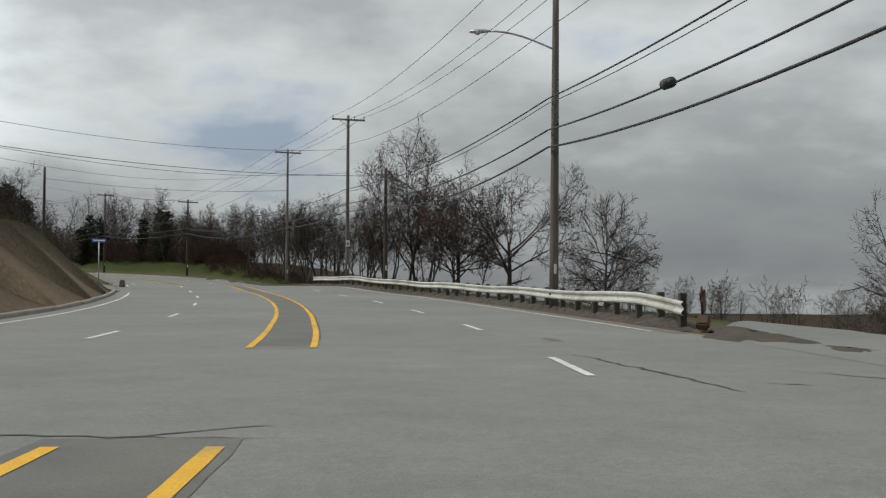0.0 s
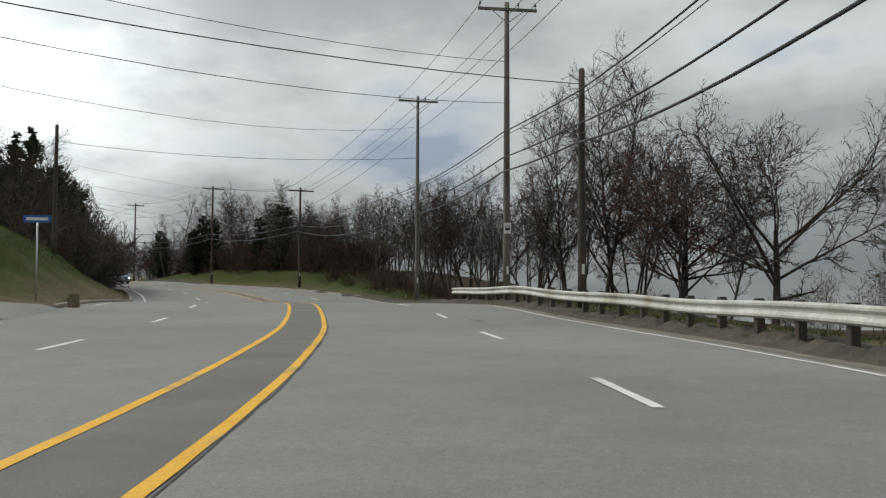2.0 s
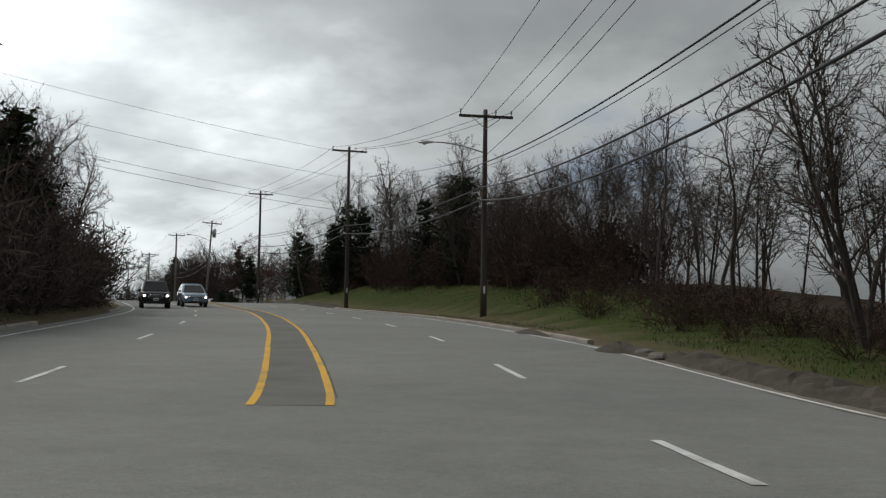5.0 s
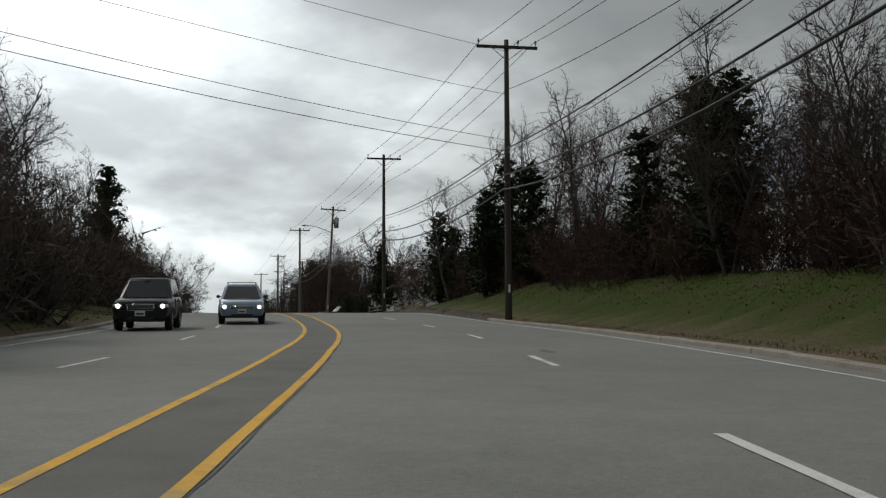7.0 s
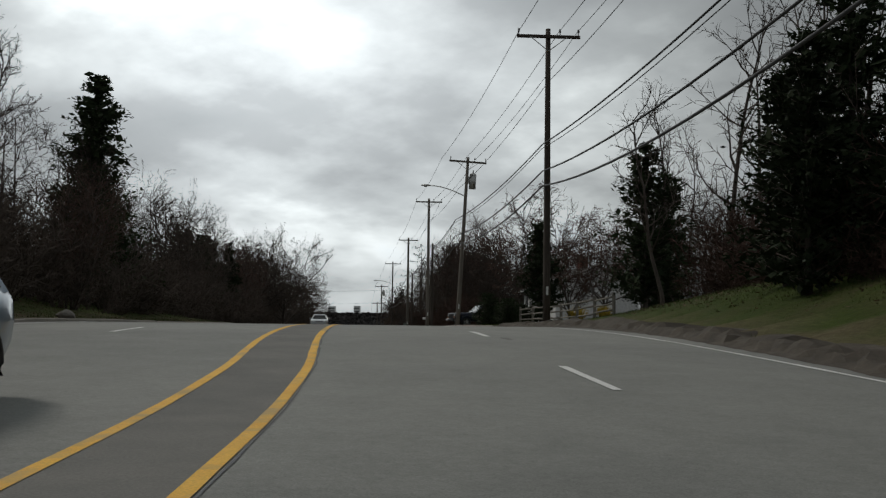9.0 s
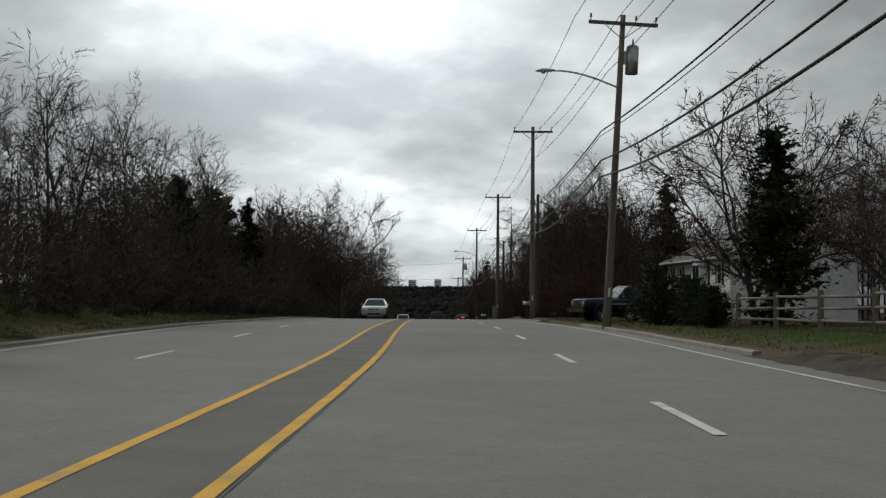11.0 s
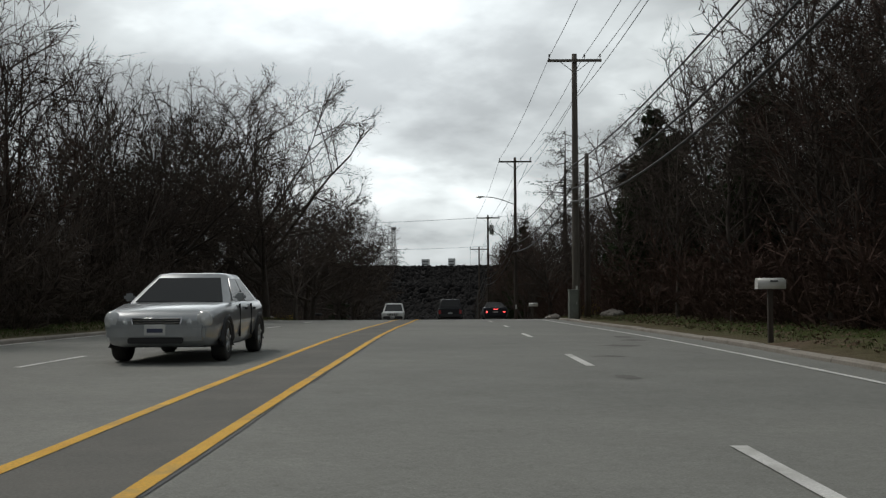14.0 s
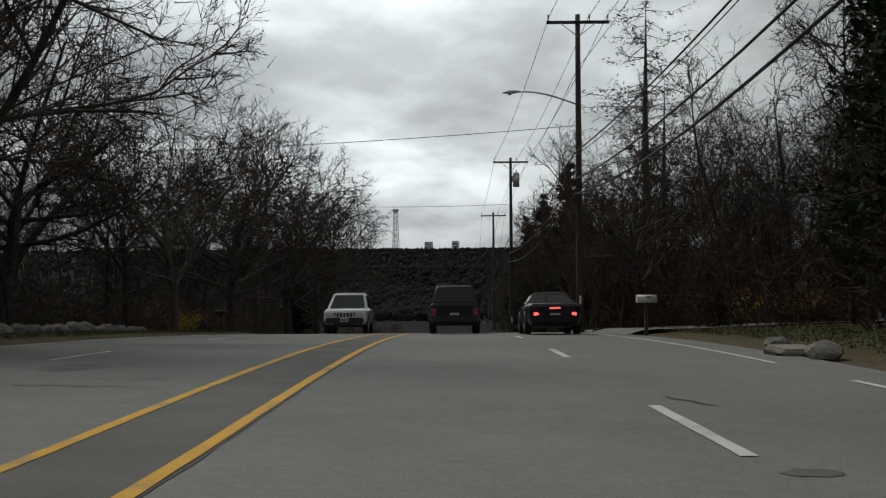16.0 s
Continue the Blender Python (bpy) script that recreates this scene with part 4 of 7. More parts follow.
def car(name, m, label, color, L, Wd, Ht, belt, stations, cab, wheel_y, wr, rails=False, lit=False, brakes=False, category="car", soft_top=None, face="wide", boxy=False, cladding=False):
    """stations: (y, bottom, top, half width) from rear to front. cab: (rear base, rear roof, front roof, front base, roof half width, roof height)."""
    root = thing(name, m, label, category)
    bm = bmesh.new()
    loft(bm, [ring_at(*s) for s in stations])
    body = part("body", bm, color, root)
    mod = body.modifiers.new("round", "BEVEL")
    mod.width, mod.segments, mod.limit_method = 0.03, 2, "ANGLE"
    rb, rr, fr, fb, rw, rz = cab
    hw = Wd / 2 * 0.92
    foot, head = belt - 0.03, rz - 0.075

    def outline(v, inset=0.0, z=None, c=0.09):
        y0, y1, w = rb + (rr - rb) * v + inset, fb + (fr - fb) * v - inset, hw + (rw - hw) * v - inset * 0.7
        z = foot + (head - foot) * v if z is None else z
        return [(-w + c, y0, z), (w - c, y0, z), (w, y0 + c, z), (w, y1 - c, z), (w - c, y1, z), (-w + c, y1, z), (-w, y1 - c, z), (-w, y0 + c, z)]
    bm = bmesh.new()
    loft(bm, [outline(0), outline(0.5), outline(1), outline(1, 0.05, rz - 0.03), outline(1, 0.16, rz - 0.008, 0.12), outline(1, 0.34, rz, 0.14)])
    roof = part("cabin", bm, soft_top or color, root, "folding black soft top" if soft_top else "")
    mod = roof.modifiers.new("crease", "EDGE_SPLIT")
    mod.split_angle = radians(38)

    def skin(v, u, side):
        """A point on the cabin's flank: v from belt to roof, u from rear to front."""
        y0, y1 = rb + (rr - rb) * v, fb + (fr - fb) * v
        return Vector((side * (hw + (rw - hw) * v + 0.008), y0 + (y1 - y0) * u, foot + (head - foot) * v))
    for side in (-1, 1):
        for u0, u1 in ((0.08, 0.30), (0.33, 0.60), (0.63, 0.93)) if boxy else ((0.14, 0.50), (0.53, 0.92)):
            q = [skin(0.08, u0, side), skin(0.08, u1, side), skin(0.93, min(u1, 0.93), side), skin(0.93, max(u0, 0.07), side)]
            panel("side_window", root, q if side > 0 else q[::-1], CAR_GLASS)

    def end(v, k, front):
        y = (fb + (fr - fb) * v + 0.012) if front else (rb + (rr - rb) * v - 0.012)
        return Vector((k * (hw + (rw - hw) * v - 0.10), y, foot + (head - foot) * v))
    panel("windscreen", root, [end(0.06, 1, True), end(0.06, -1, True), end(0.95, -1, True), end(0.95, 1, True)], CAR_GLASS)
    panel("rear_window", root, [end(0.14, -1, False), end(0.14, 1, False), end(0.92, 1, False), end(0.92, -1, False)], CAR_GLASS)
    for y in wheel_y:
        for side in (-1, 1):
            x = side * (Wd / 2 - 0.115)
            bm = bmesh.new()
            hose(bm, [(side * (Wd / 2 - 0.035), y + (wr + 0.05) * math.cos(a), wr + (wr + 0.05) * math.sin(a)) for a in [math.pi * (k / 12 * 1.16 - 0.08) for k in range(13)]], 0.055, 6)
            part("wheel_arch", bm, TRIM, root)
            wheel(root, x, y, wr, 0.225)
    y_r, y_f = stations[0][0], stations[-1][0]
    zb, zt = stations[0][1], stations[0][2]
    w_r, w_f = stations[0][3], stations[-1][3]
    zf = stations[-1][2]
    # bumpers, lamps, plates
    for name_, y, w, s in (("rear_bumper", y_r, w_r, -1), ("front_bumper", y_f, w_f, 1)):
        bm = bmesh.new()
        box(bm, (0, y + s * 0.03, wr + 0.16), (2 * w * 0.98, 0.16, 0.24), bevel=0.05)
        part(name_, bm, TRIM if cladding else color, root)
    for side in (-1, 1):
        bm = bmesh.new()
        box(bm, (side * (w_r - 0.09), y_r - 0.015, zt - 0.24), (0.15 if brakes else 0.19, 0.09, 0.30 if boxy else (0.10 if brakes else 0.16)), bevel=0.025)
        part("tail_lamp", bm, BRAKE if brakes else RED_LAMP, root, "lit red brake lamp" if brakes else "red tail lamp")
        bm = bmesh.new()
        box(bm, (side * (Wd / 2 * 0.93 + 0.09), fb - 0.42, belt + 0.07), (0.19, 0.09, 0.13), bevel=0.04)
        part("mirror", bm, TRIM if boxy else color, root)
        for yy in (rb + (fb - rb) * 0.32, rb + (fb - rb) * 0.6):
            bm = bmesh.new()
            box(bm, (side * (Wd / 2 + 0.0), yy, belt - 0.13), (0.03, 0.16, 0.03), bevel=0.008)
            part("door_handle", bm, TRIM, root)
        for yy in (rb + (fb - rb) * 0.42, rb + (fb - rb) * 0.79):
            bm = bmesh.new()
            box(bm, (side * (Wd / 2 * 0.985), yy, belt - 0.32), (0.035, 0.012, 0.55))
            part("door_seam", bm, TRIM, root)
    front_face(root, face, y_f, w_f, zf, wr, lit, color)
    for y, s, z in ((y_r, -1, zt - 0.36 if boxy else zt - 0.30), (y_f, 1, wr + 0.2)):
        bm = bmesh.new()
        off = 0.02 if s < 0 else 0.125
        box(bm, (0, y + s * off, z), (0.32, 0.014, 0.165), bevel=0.005)
        pl = part("number_plate", bm, PLATE, root, "white number plate with a dark bar")
        bm = bmesh.new()
        box(bm, (0, y + s * (off + 0.009), z - 0.01), (0.24, 0.006, 0.06))
        part("plate_bar", bm, PLATE_INK, pl)
    if brakes:
        bm = bmesh.new()
        box(bm, (0, y_r - 0.0, zt - 0.06), (0.34, 0.05, 0.045), bevel=0.012)
        part("high_brake_lamp", bm, BRAKE, root, "lit middle brake lamp")
    bm = bmesh.new()
    box(bm, (0, (y_r + y_f) / 2, wr * 0.95), (Wd * 0.8, (y_f - y_r) * 0.92, 0.12), bevel=0.03)
    part("underbody", bm, TRIM, root)
    if rails:
        for side in (-1, 1):
            bm = bmesh.new()
            x = side * (rw - 0.08)
            hose(bm, [(x, rr + 0.15, rz - 0.01), (x, rr + 0.3, rz + 0.055), (x, fr - 0.4, rz + 0.055), (x, fr - 0.25, rz - 0.01)], 0.018, 6)
            part("roof_rail", bm, TRIM, root)
        for yy in (rr + 0.45, fr - 0.6):
            bm = bmesh.new()
            rod(bm, (-rw + 0.08, yy, rz + 0.06), (rw - 0.08, yy, rz + 0.06), 0.016, n=6)
            part("roof_bar", bm, TRIM, root)
    return root


def suv(name, m, label, color, **kw):
    st = [(-2.28, 0.46, 1.02, 0.85), (-2.21, 0.38, 1.09, 0.90), (-1.9, 0.33, 1.10, 0.92), (0.0, 0.30, 1.10, 0.925), (0.85, 0.30, 1.08, 0.92), (1.1, 0.31, 1.06, 0.918), (1.8, 0.34, 1.03, 0.91), (2.12, 0.38, 0.99, 0.885), (2.26, 0.42, 0.94, 0.85), (2.32, 0.5, 0.86, 0.80)]
    return car(name, m, label, color, 4.6, 1.85, 1.76, 1.08, st, (-2.2, -1.92, 0.22, 1.08, 0.69, 1.75), (-1.36, 1.36), 0.365, rails=True, boxy=True, **kw)


def sedan(name, m, label, color, **kw):
    st = [(-2.38, 0.45, 0.86, 0.68), (-2.28, 0.32, 0.95, 0.80), (-1.7, 0.24, 0.98, 0.885), (0.0, 0.20, 0.96, 0.90), (0.9, 0.21, 0.93, 0.895), (1.5, 0.22, 0.90, 0.885), (2.02, 0.24, 0.83, 0.86), (2.26, 0.27, 0.77, 0.82), (2.36, 0.34, 0.68, 0.76)]
    return car(name, m, label, color, 4.76, 1.80, 1.43, 0.94, st, (-1.72, -0.95, 0.22, 1.05, 0.61, 1.43), (-1.40, 1.43), 0.318, face="twin", **kw)


def wagon(name, m, label, color, **kw):
    st = [(-2.35, 0.48, 0.90, 0.74), (-2.25, 0.35, 1.02, 0.85), (-1.8, 0.28, 1.05, 0.90), (0.0, 0.26, 1.04, 0.91), (0.9, 0.26, 1.02, 0.905), (1.6, 0.28, 0.98, 0.89), (2.08, 0.31, 0.91, 0.865), (2.28, 0.35, 0.85, 0.83), (2.37, 0.43, 0.76, 0.77)]
    return car(name, m, label, color, 4.75, 1.82, 1.60, 1.02, st, (-2.2, -1.72, 0.18, 1.15, 0.66, 1.60), (-1.38, 1.36), 0.335, rails=True, boxy=True, **kw)


def convertible(name, m, label, color, **kw):
    st = [(-2.42, 0.46, 0.88, 0.68), (-2.32, 0.32, 0.96, 0.80), (-1.7, 0.24, 0.98, 0.88), (0.0, 0.20, 0.94, 0.895), (0.9, 0.21, 0.92, 0.89), (1.6, 0.24, 0.86, 0.87), (2.2, 0.28, 0.76, 0.81), (2.42, 0.36, 0.65, 0.72)]
    return car(name, m, label, color, 4.85, 1.79, 1.37, 0.94, st, (-1.45, -0.85, 0.10, 0.85, 0.56, 1.37), (-1.35, 1.38), 0.322, soft_top=SOFT_TOP, **kw)


SOFT_TOP = two_tone("black_canvas", (0.018, 0.018, 0.02), (0.03, 0.03, 0.032), 5, 0.9)


def pickup(m, color):
    """An older full-size pickup with a long bed."""
    root = thing("pickup_truck", m, "dark blue older pickup truck parked on the verge", "truck")
    st = [(0.35, 0.52, 1.18, 0.96), (0.5, 0.48, 1.22, 0.98), (1.3, 0.48, 1.22, 0.985), (1.9, 0.5, 1.2, 0.98), (2.6, 0.55, 1.17, 0.96), (2.75, 0.62, 1.12, 0.93)]
    bm = bmesh.new()
    loft(bm, [ring_at(*s) for s in st])
    body = part("front_body", bm, color, root)
    bm = bmesh.new()
    loft(bm, [ring_at(y, 0.5, 1.22, 0.985) for y in (-0.95, -0.6, 0.36)])
    part("cab_body", bm, color, root)
    bm = bmesh.new()
    for side in (-1, 1):
        box(bm, (side * 0.95, -2.05, 0.88), (0.10, 2.15, 0.66), bevel=0.03)
    box(bm, (0, -3.1, 0.88), (1.9, 0.08, 0.62), bevel=0.03)
    box(bm, (0, -2.05, 0.66), (1.85, 2.1, 0.06))
    part("bed", bm, color, root)
    bm = bmesh.new()
    loft(bm, [[(-0.9, -0.92, 1.2), (0.9, -0.92, 1.2), (0.9, 0.95, 1.2), (-0.9, 0.95, 1.2)], [(-0.72, -0.8, 1.82), (0.72, -0.8, 1.82), (0.72, 0.35, 1.82), (-0.72, 0.35, 1.82)], [(-0.62, -0.68, 1.88), (0.62, -0.68, 1.88), (0.62, 0.2, 1.88), (-0.62, 0.2, 1.88)]], smooth=False)
    part("cabin", bm, color, root)
    for side in (-1, 1):
        q = [(side * 0.885, -0.75, 1.27), (side * 0.885, 0.62, 1.27), (side * 0.755, 0.28, 1.74), (side * 0.755, -0.68, 1.74)]
        panel("side_window", root, q if side > 0 else q[::-1], CAR_GLASS)
        bm = bmesh.new()
        box(bm, (side * 0.98, -0.2, 0.93), (0.03, 5.6, 0.035))
        part("chrome_strip", bm, CHROME, root)
        bm = bmesh.new()
        box(bm, (side * 0.72, 2.76, 0.98), (0.26, 0.06, 0.18), bevel=0.02)
        part("headlamp", bm, CLEAR_LAMP, root)
        bm = bmesh.new()
        box(bm, (side * 0.72, 2.78, 0.83), (0.26, 0.05, 0.07), bevel=0.015)
        part("indicator", bm, AMBER, root, "amber indicator lamp")
        bm = bmesh.new()
        box(bm, (side * 1.1, 0.75, 1.36), (0.2, 0.08, 0.22), bevel=0.03)
        part("mirror", bm, CHROME, root)
        for y in (-2.05, 1.75):
            bm = bmesh.new()
            hose(bm, [(side * 0.99, y + 0.5 * math.cos(a), 0.42 + 0.5 * math.sin(a)) for a in [math.pi * k / 12 for k in range(13)]], 0.05, 6)
            part("wheel_arch", bm, color, root)
            wheel(root, side * 0.84, y, 0.40, 0.26, CHROME)
    panel("windscreen", root, [(0.8, 0.905, 1.27), (-0.8, 0.905, 1.27), (-0.66, 0.42, 1.77), (0.66, 0.42, 1.77)], CAR_GLASS)
    panel("rear_window", root, [(-0.7, -0.905, 1.3), (0.7, -0.905, 1.3), (0.62, -0.83, 1.74), (-0.62, -0.83, 1.74)], CAR_GLASS)
    bm = bmesh.new()
    box(bm, (0, 2.78, 0.92), (1.12, 0.06, 0.26), bevel=0.02)
    g = part("grille", bm, TRIM, root)
    for k in range(4):
        bm = bmesh.new()
        box(bm, (0, 2.815, 0.83 + 0.06 * k), (1.08, 0.015, 0.018))
        part("grille_bar", bm, CHROME, g)
    for y, nm in ((2.9, "front_bumper"), (-3.25, "rear_bumper")):
        bm = bmesh.new()
        box(bm, (0, y, 0.62), (1.95, 0.14, 0.2), bevel=0.03)
        part(nm, bm, CHROME, root, "chrome bumper")
    return root


# ---------------------------------------------------------------- the ground and the road
RIGHT_BANK = ([-80, 10, 25, 68, 80, 100, 118, 128, 142, 170, 198, 212, 225, 240, 247, 262, 270, 300, 600], [-0.5, -0.8, -1.9, -1.9, -1.1, -0.6, 0.2, 0.6, 1.7, 1.9, 1.6, 0.9, 0.35, 0.1, -0.24, -0.24, 0.1, 0.15, 0.2])
LEFT_BANK = ([-80, 20, 50, 58, 63, 66, 67.5, 73, 79, 84, 112, 122, 160, 200, 235, 262, 290, 600], [3.4, 3.4, 3.4, 3.2, 2.2, 0.6, 0.08, 0.08, 2.4, 3.7, 3.3, 1.6, 0.9, 1.2, 1.3, 0.6, 0.1, 0.2])
RIGHT_GRASS = ([-80, 20, 110, 130, 190, 260, 600], [2, 2, 3, 7, 7, 4, 5])
LEFT_GRASS = ([-80, 56, 63, 80, 110, 160, 240, 330, 600], [0, 0, 8, 12, 10, 4, 6, 3, 4])
FAR_LAND = [0, -1, -4, -13, -36, -115]
FAR_VALLEY = [0, -6, -10, 14, 33, 14]
make_ground()


def lane(s, table):
    return float(np.interp(s, *table))


YELLOW_R = ([0, 18, 27, 36, 46, 54, 62, 72, 85, 94, 102, 108, 114, 120, 127, 137, 150, 161, 173, 180, 188, 200, 235, 276, 286, 296, 306, 330], [-1.22, -1.34, -1.5, -1.5, -1.42, -1.34, -1.2, -1.12, -1.02, -0.95, -0.8, -0.78, -0.98, -1.16, -1.29, -1.46, -1.58, -1.43, -1.32, -1.22, -1.33, -1.42, -1.66, -1.76, -1.83, -1.83, -1.70, -1.66])
WHITE_R = ([0, 59, 79, 100, 122, 142, 178, 187, 196, 241, 281, 311, 400], [5.9, 5.75, 5.9, 6.15, 6.1, 5.85, 5.8, 5.45, 5.2, 5.2, 4.85, 4.55, 4.55])
DASH_R = ([0, 60, 71, 81, 105, 126, 147, 170, 180, 191, 243, 287, 298, 309, 400], [2.1, 2.16, 2.5, 2.42, 2.5, 2.42, 2.12, 2.28, 2.12, 1.98, 1.99, 1.92, 1.98, 1.77, 1.75])
DASH_L = ([0, 200, 250, 400], [-5.55, -5.5, -6.3, -6.5])
WHITE_L = ([0, 200, 250, 400], [-9.0, -9.0, -9.6, -9.7])
DASH_AT = ([-4, 0, 2, 5, 6, 8, 10, 11, 12, 14, 15, 16, 21, 22, 23, 24, 25, 26, 27, 28, 40], [-28.7, 15.3, 37.8, 71.2, 81.3, 103.5, 125.2, 136.3, 147.6, 170.2, 180.1, 190.6, 243.4, 254.5, 265.4, 276.4, 287.5, 298.5, 308.5, 318.7, 451.8])


def line_band(name, s0, s1, table, off, width, dz, mat, label, parent=None, ragged=0.006, seed=0):
    """A painted line that follows the lane, with slightly ragged edges."""
    n = max(2, int((s1 - s0) / 0.7) + 1)
    r = random.Random(seed)
    vs, fs = [], []
    for k in range(n):
        s = s0 + (s1 - s0) * k / (n - 1)
        c = lane(s, table) + off
        vs += [station(s, c - width / 2 + r.uniform(-ragged, ragged), dz), station(s, c + width / 2 + r.uniform(-ragged, ragged), dz)]
    fs = [(2 * k, 2 * k + 1, 2 * k + 3, 2 * k + 2) for k in range(n - 1)]
    ob = raw(name, vs, fs, mat, parent, label)
    return tagged(ob, label, "road marking", kind="structure") if parent is None else ob


tagged(strip("road", -78, 560, -ROAD_LEFT, road_right, 0.0, ASPHALT, step=1.0, thick=0.4), "weathered grey asphalt road with four lanes", "road", kind="structure")
line_band("median", 18, 98.6, YELLOW_R, -0.53, 0.98, 0.004, ASPHALT_MEDIAN, "darker worn asphalt between the yellow lines", ragged=0.02)
line_band("median", 107, 520, YELLOW_R, -0.53, 0.98, 0.004, ASPHALT_MEDIAN, "darker worn asphalt between the yellow lines", ragged=0.02)
line_band("median_patch", 2.5, 7.45, YELLOW_R, -0.56, 1.4, 0.004, ASPHALT_MEDIAN, "patched dark asphalt between the yellow lines", ragged=0.03)
for off in (0.0, -1.03):
    line_band("yellow_line", 17.5, 98.6, YELLOW_R, off, 0.12, 0.009, YELLOW, "yellow painted centre line")
    line_band("yellow_line", 107.0, 520, YELLOW_R, off, 0.12, 0.009, YELLOW, "yellow painted centre line")
    line_band("yellow_line", 2.0, 7.05, YELLOW_R, off * 1.05, 0.13, 0.009, YELLOW, "yellow painted centre line")
line_band("tar_seam", 20, 96, YELLOW_R, 0.085, 0.022, 0.006, TAR, "thin dark seam beside the yellow line", ragged=0.014)
line_band("tar_seam", 108, 330, YELLOW_R, 0.085, 0.022, 0.006, TAR, "thin dark seam beside the yellow line", ragged=0.014)
for k in range(-4, 40):
    s = lane(k, DASH_AT)
    t = s + lane(s, ([0, 85, 140], [-3.3, -3.3, 0.2]))
    line_band("lane_dash", s - 2.95, s, DASH_R, 0.05, 0.12, 0.008, WHITE, "white painted lane dash", seed=k)
    line_band("lane_dash", t - 2.95, t, DASH_L, 0, 0.11, 0.008, WHITE, "white painted lane dash", seed=k + 60)
line_band("edge_line", 23, 80, WHITE_R, 0, 0.10, 0.008, WHITE, "white painted edge line", ragged=0.012)
line_band("edge_line", 84, 311, WHITE_R, 0, 0.10, 0.008, WHITE, "white painted edge line", ragged=0.012)
line_band("edge_line", 314, 520, WHITE_R, 0, 0.10, 0.008, WHITE, "white painted edge line", ragged=0.012)
line_band("edge_line", -70, 64, WHITE_L, 0, 0.11, 0.008, WHITE, "white painted edge line", ragged=0.012)
line_band("edge_line", 77, 520, WHITE_L, 0, 0.11, 0.008, WHITE, "white painted edge line", ragged=0.012)


def crack(s0, lat0, s1, lat1, seed, width=0.018):
    """A wandering crack in the asphalt, filled with dark dirt."""
    r = random.Random(seed)
    n = int(max(6, math.hypot(s1 - s0, lat1 - lat0) / 0.15))
    vs = []
    o = 0.0
    for k in range(n + 1):
        u = k / n
        o = o * 0.85 + r.gauss(0, 0.035)
        w = width * r.uniform(0.3, 1.3) * (0.25 + math.sin(math.pi * u))
        ds, dl = s1 - s0, lat1 - lat0
        q = math.hypot(ds, dl)
        s, lat = s0 + ds * u - dl / q * o, lat0 + dl * u + ds / q * o
        vs += [station(s - dl / q * w, lat + ds / q * w, 0.005), station(s + dl / q * w, lat - ds / q * w, 0.005)]
    ob = raw("road_crack", vs, [(2 * k, 2 * k + 2, 2 * k + 3, 2 * k + 1) for k in range(n)], TAR)
    tagged(ob, "dark crack in the road surface", "crack", kind="structure")


def stain(s, lat, a, b, seed):
    """An oil or tar stain with an uneven outline."""
    r = random.Random(seed)
    vs = [station(s, lat, 0.0045)] + [station(s + a * math.cos(q) * r.uniform(0.6, 1.1), lat + b * math.sin(q) * r.uniform(0.6, 1.1), 0.0045) for q in [2 * math.pi * i / 22 for i in range(22)]]
    ob = raw("road_patch", vs, [(0, 1 + i, 1 + (i + 1) % 22) for i in range(22)], PATCH)
    tagged(ob, "dark stain on the road surface", "stain", kind="structure")


PATCH = two_tone("dark_road_stain", (0.125, 0.123, 0.116), (0.175, 0.17, 0.158), 1.5, 0.8, fine=40, bumpy=0.3)
for i, c in enumerate(((7.75, -4.2, 7.5, -0.9, 0.02), (7.4, -2.2, 8.3, -0.9, 0.015), (16, 2.6, 10.5, 3.3, 0.03), (11.5, 3.9, 11.2, 4.4, 0.02), (17.6, -3.4, 17.4, -1.0, 0.02), (37, 3.2, 36.7, 4.9, 0.02), (309.5, 2.0, 308.4, 2.4, 0.03), (118.2, -0.72, 116.6, -0.5, 0.009), (116.6, -0.5, 116.4, -0.2, 0.008), (26, 5.0, 23, 7.5, 0.02), (13, 4.6, 10, 7, 0.02), (66, -9.4, 66.4, -5.5, 0.03), (64, 3.0, 63.8, 4.4, 0.02), (279.2, 2.7, 279.0, 4.2, 0.016), (281.5, 3.2, 280.6, 4.6, 0.014), (276.4, 2.4, 275.2, 3.1, 0.016), (283.8, 3.6, 283.5, 4.7, 0.016), (284.6, 2.6, 282.9, 3.5, 0.012), (278, 3.9, 276.2, 4.4, 0.014), (290, 2.6, 288.6, 4.2, 0.012), (311.2, -5.4, 310.7, -3.0, 0.02), (312.1, -4.6, 311.8, -3.4, 0.016))):
    crack(c[0], c[1], c[2], c[3], i, c[4])
for i, c in enumerate(((19.8, 3.0, 0.7, 0.14), (239.3, 2.3, 0.35, 0.2), (271.4, 2.2, 0.4, 0.16), (304.95, 2.1, 0.16, 0.2), (186.8, 2.35, 0.6, 0.12), (149.2, 2.75, 0.8, 0.13), (314, -5.4, 0.8, 0.5), (312.5, -6.3, 0.9, 0.5), (66.5, 3.1, 1.0, 0.18), (279.6, 3.4, 0.5, 0.5), (282.2, 4.1, 0.6, 0.35), (275.8, 2.6, 0.25, 0.3), (284.4, 4.2, 0.8, 0.3))):
    stain(*c, i)


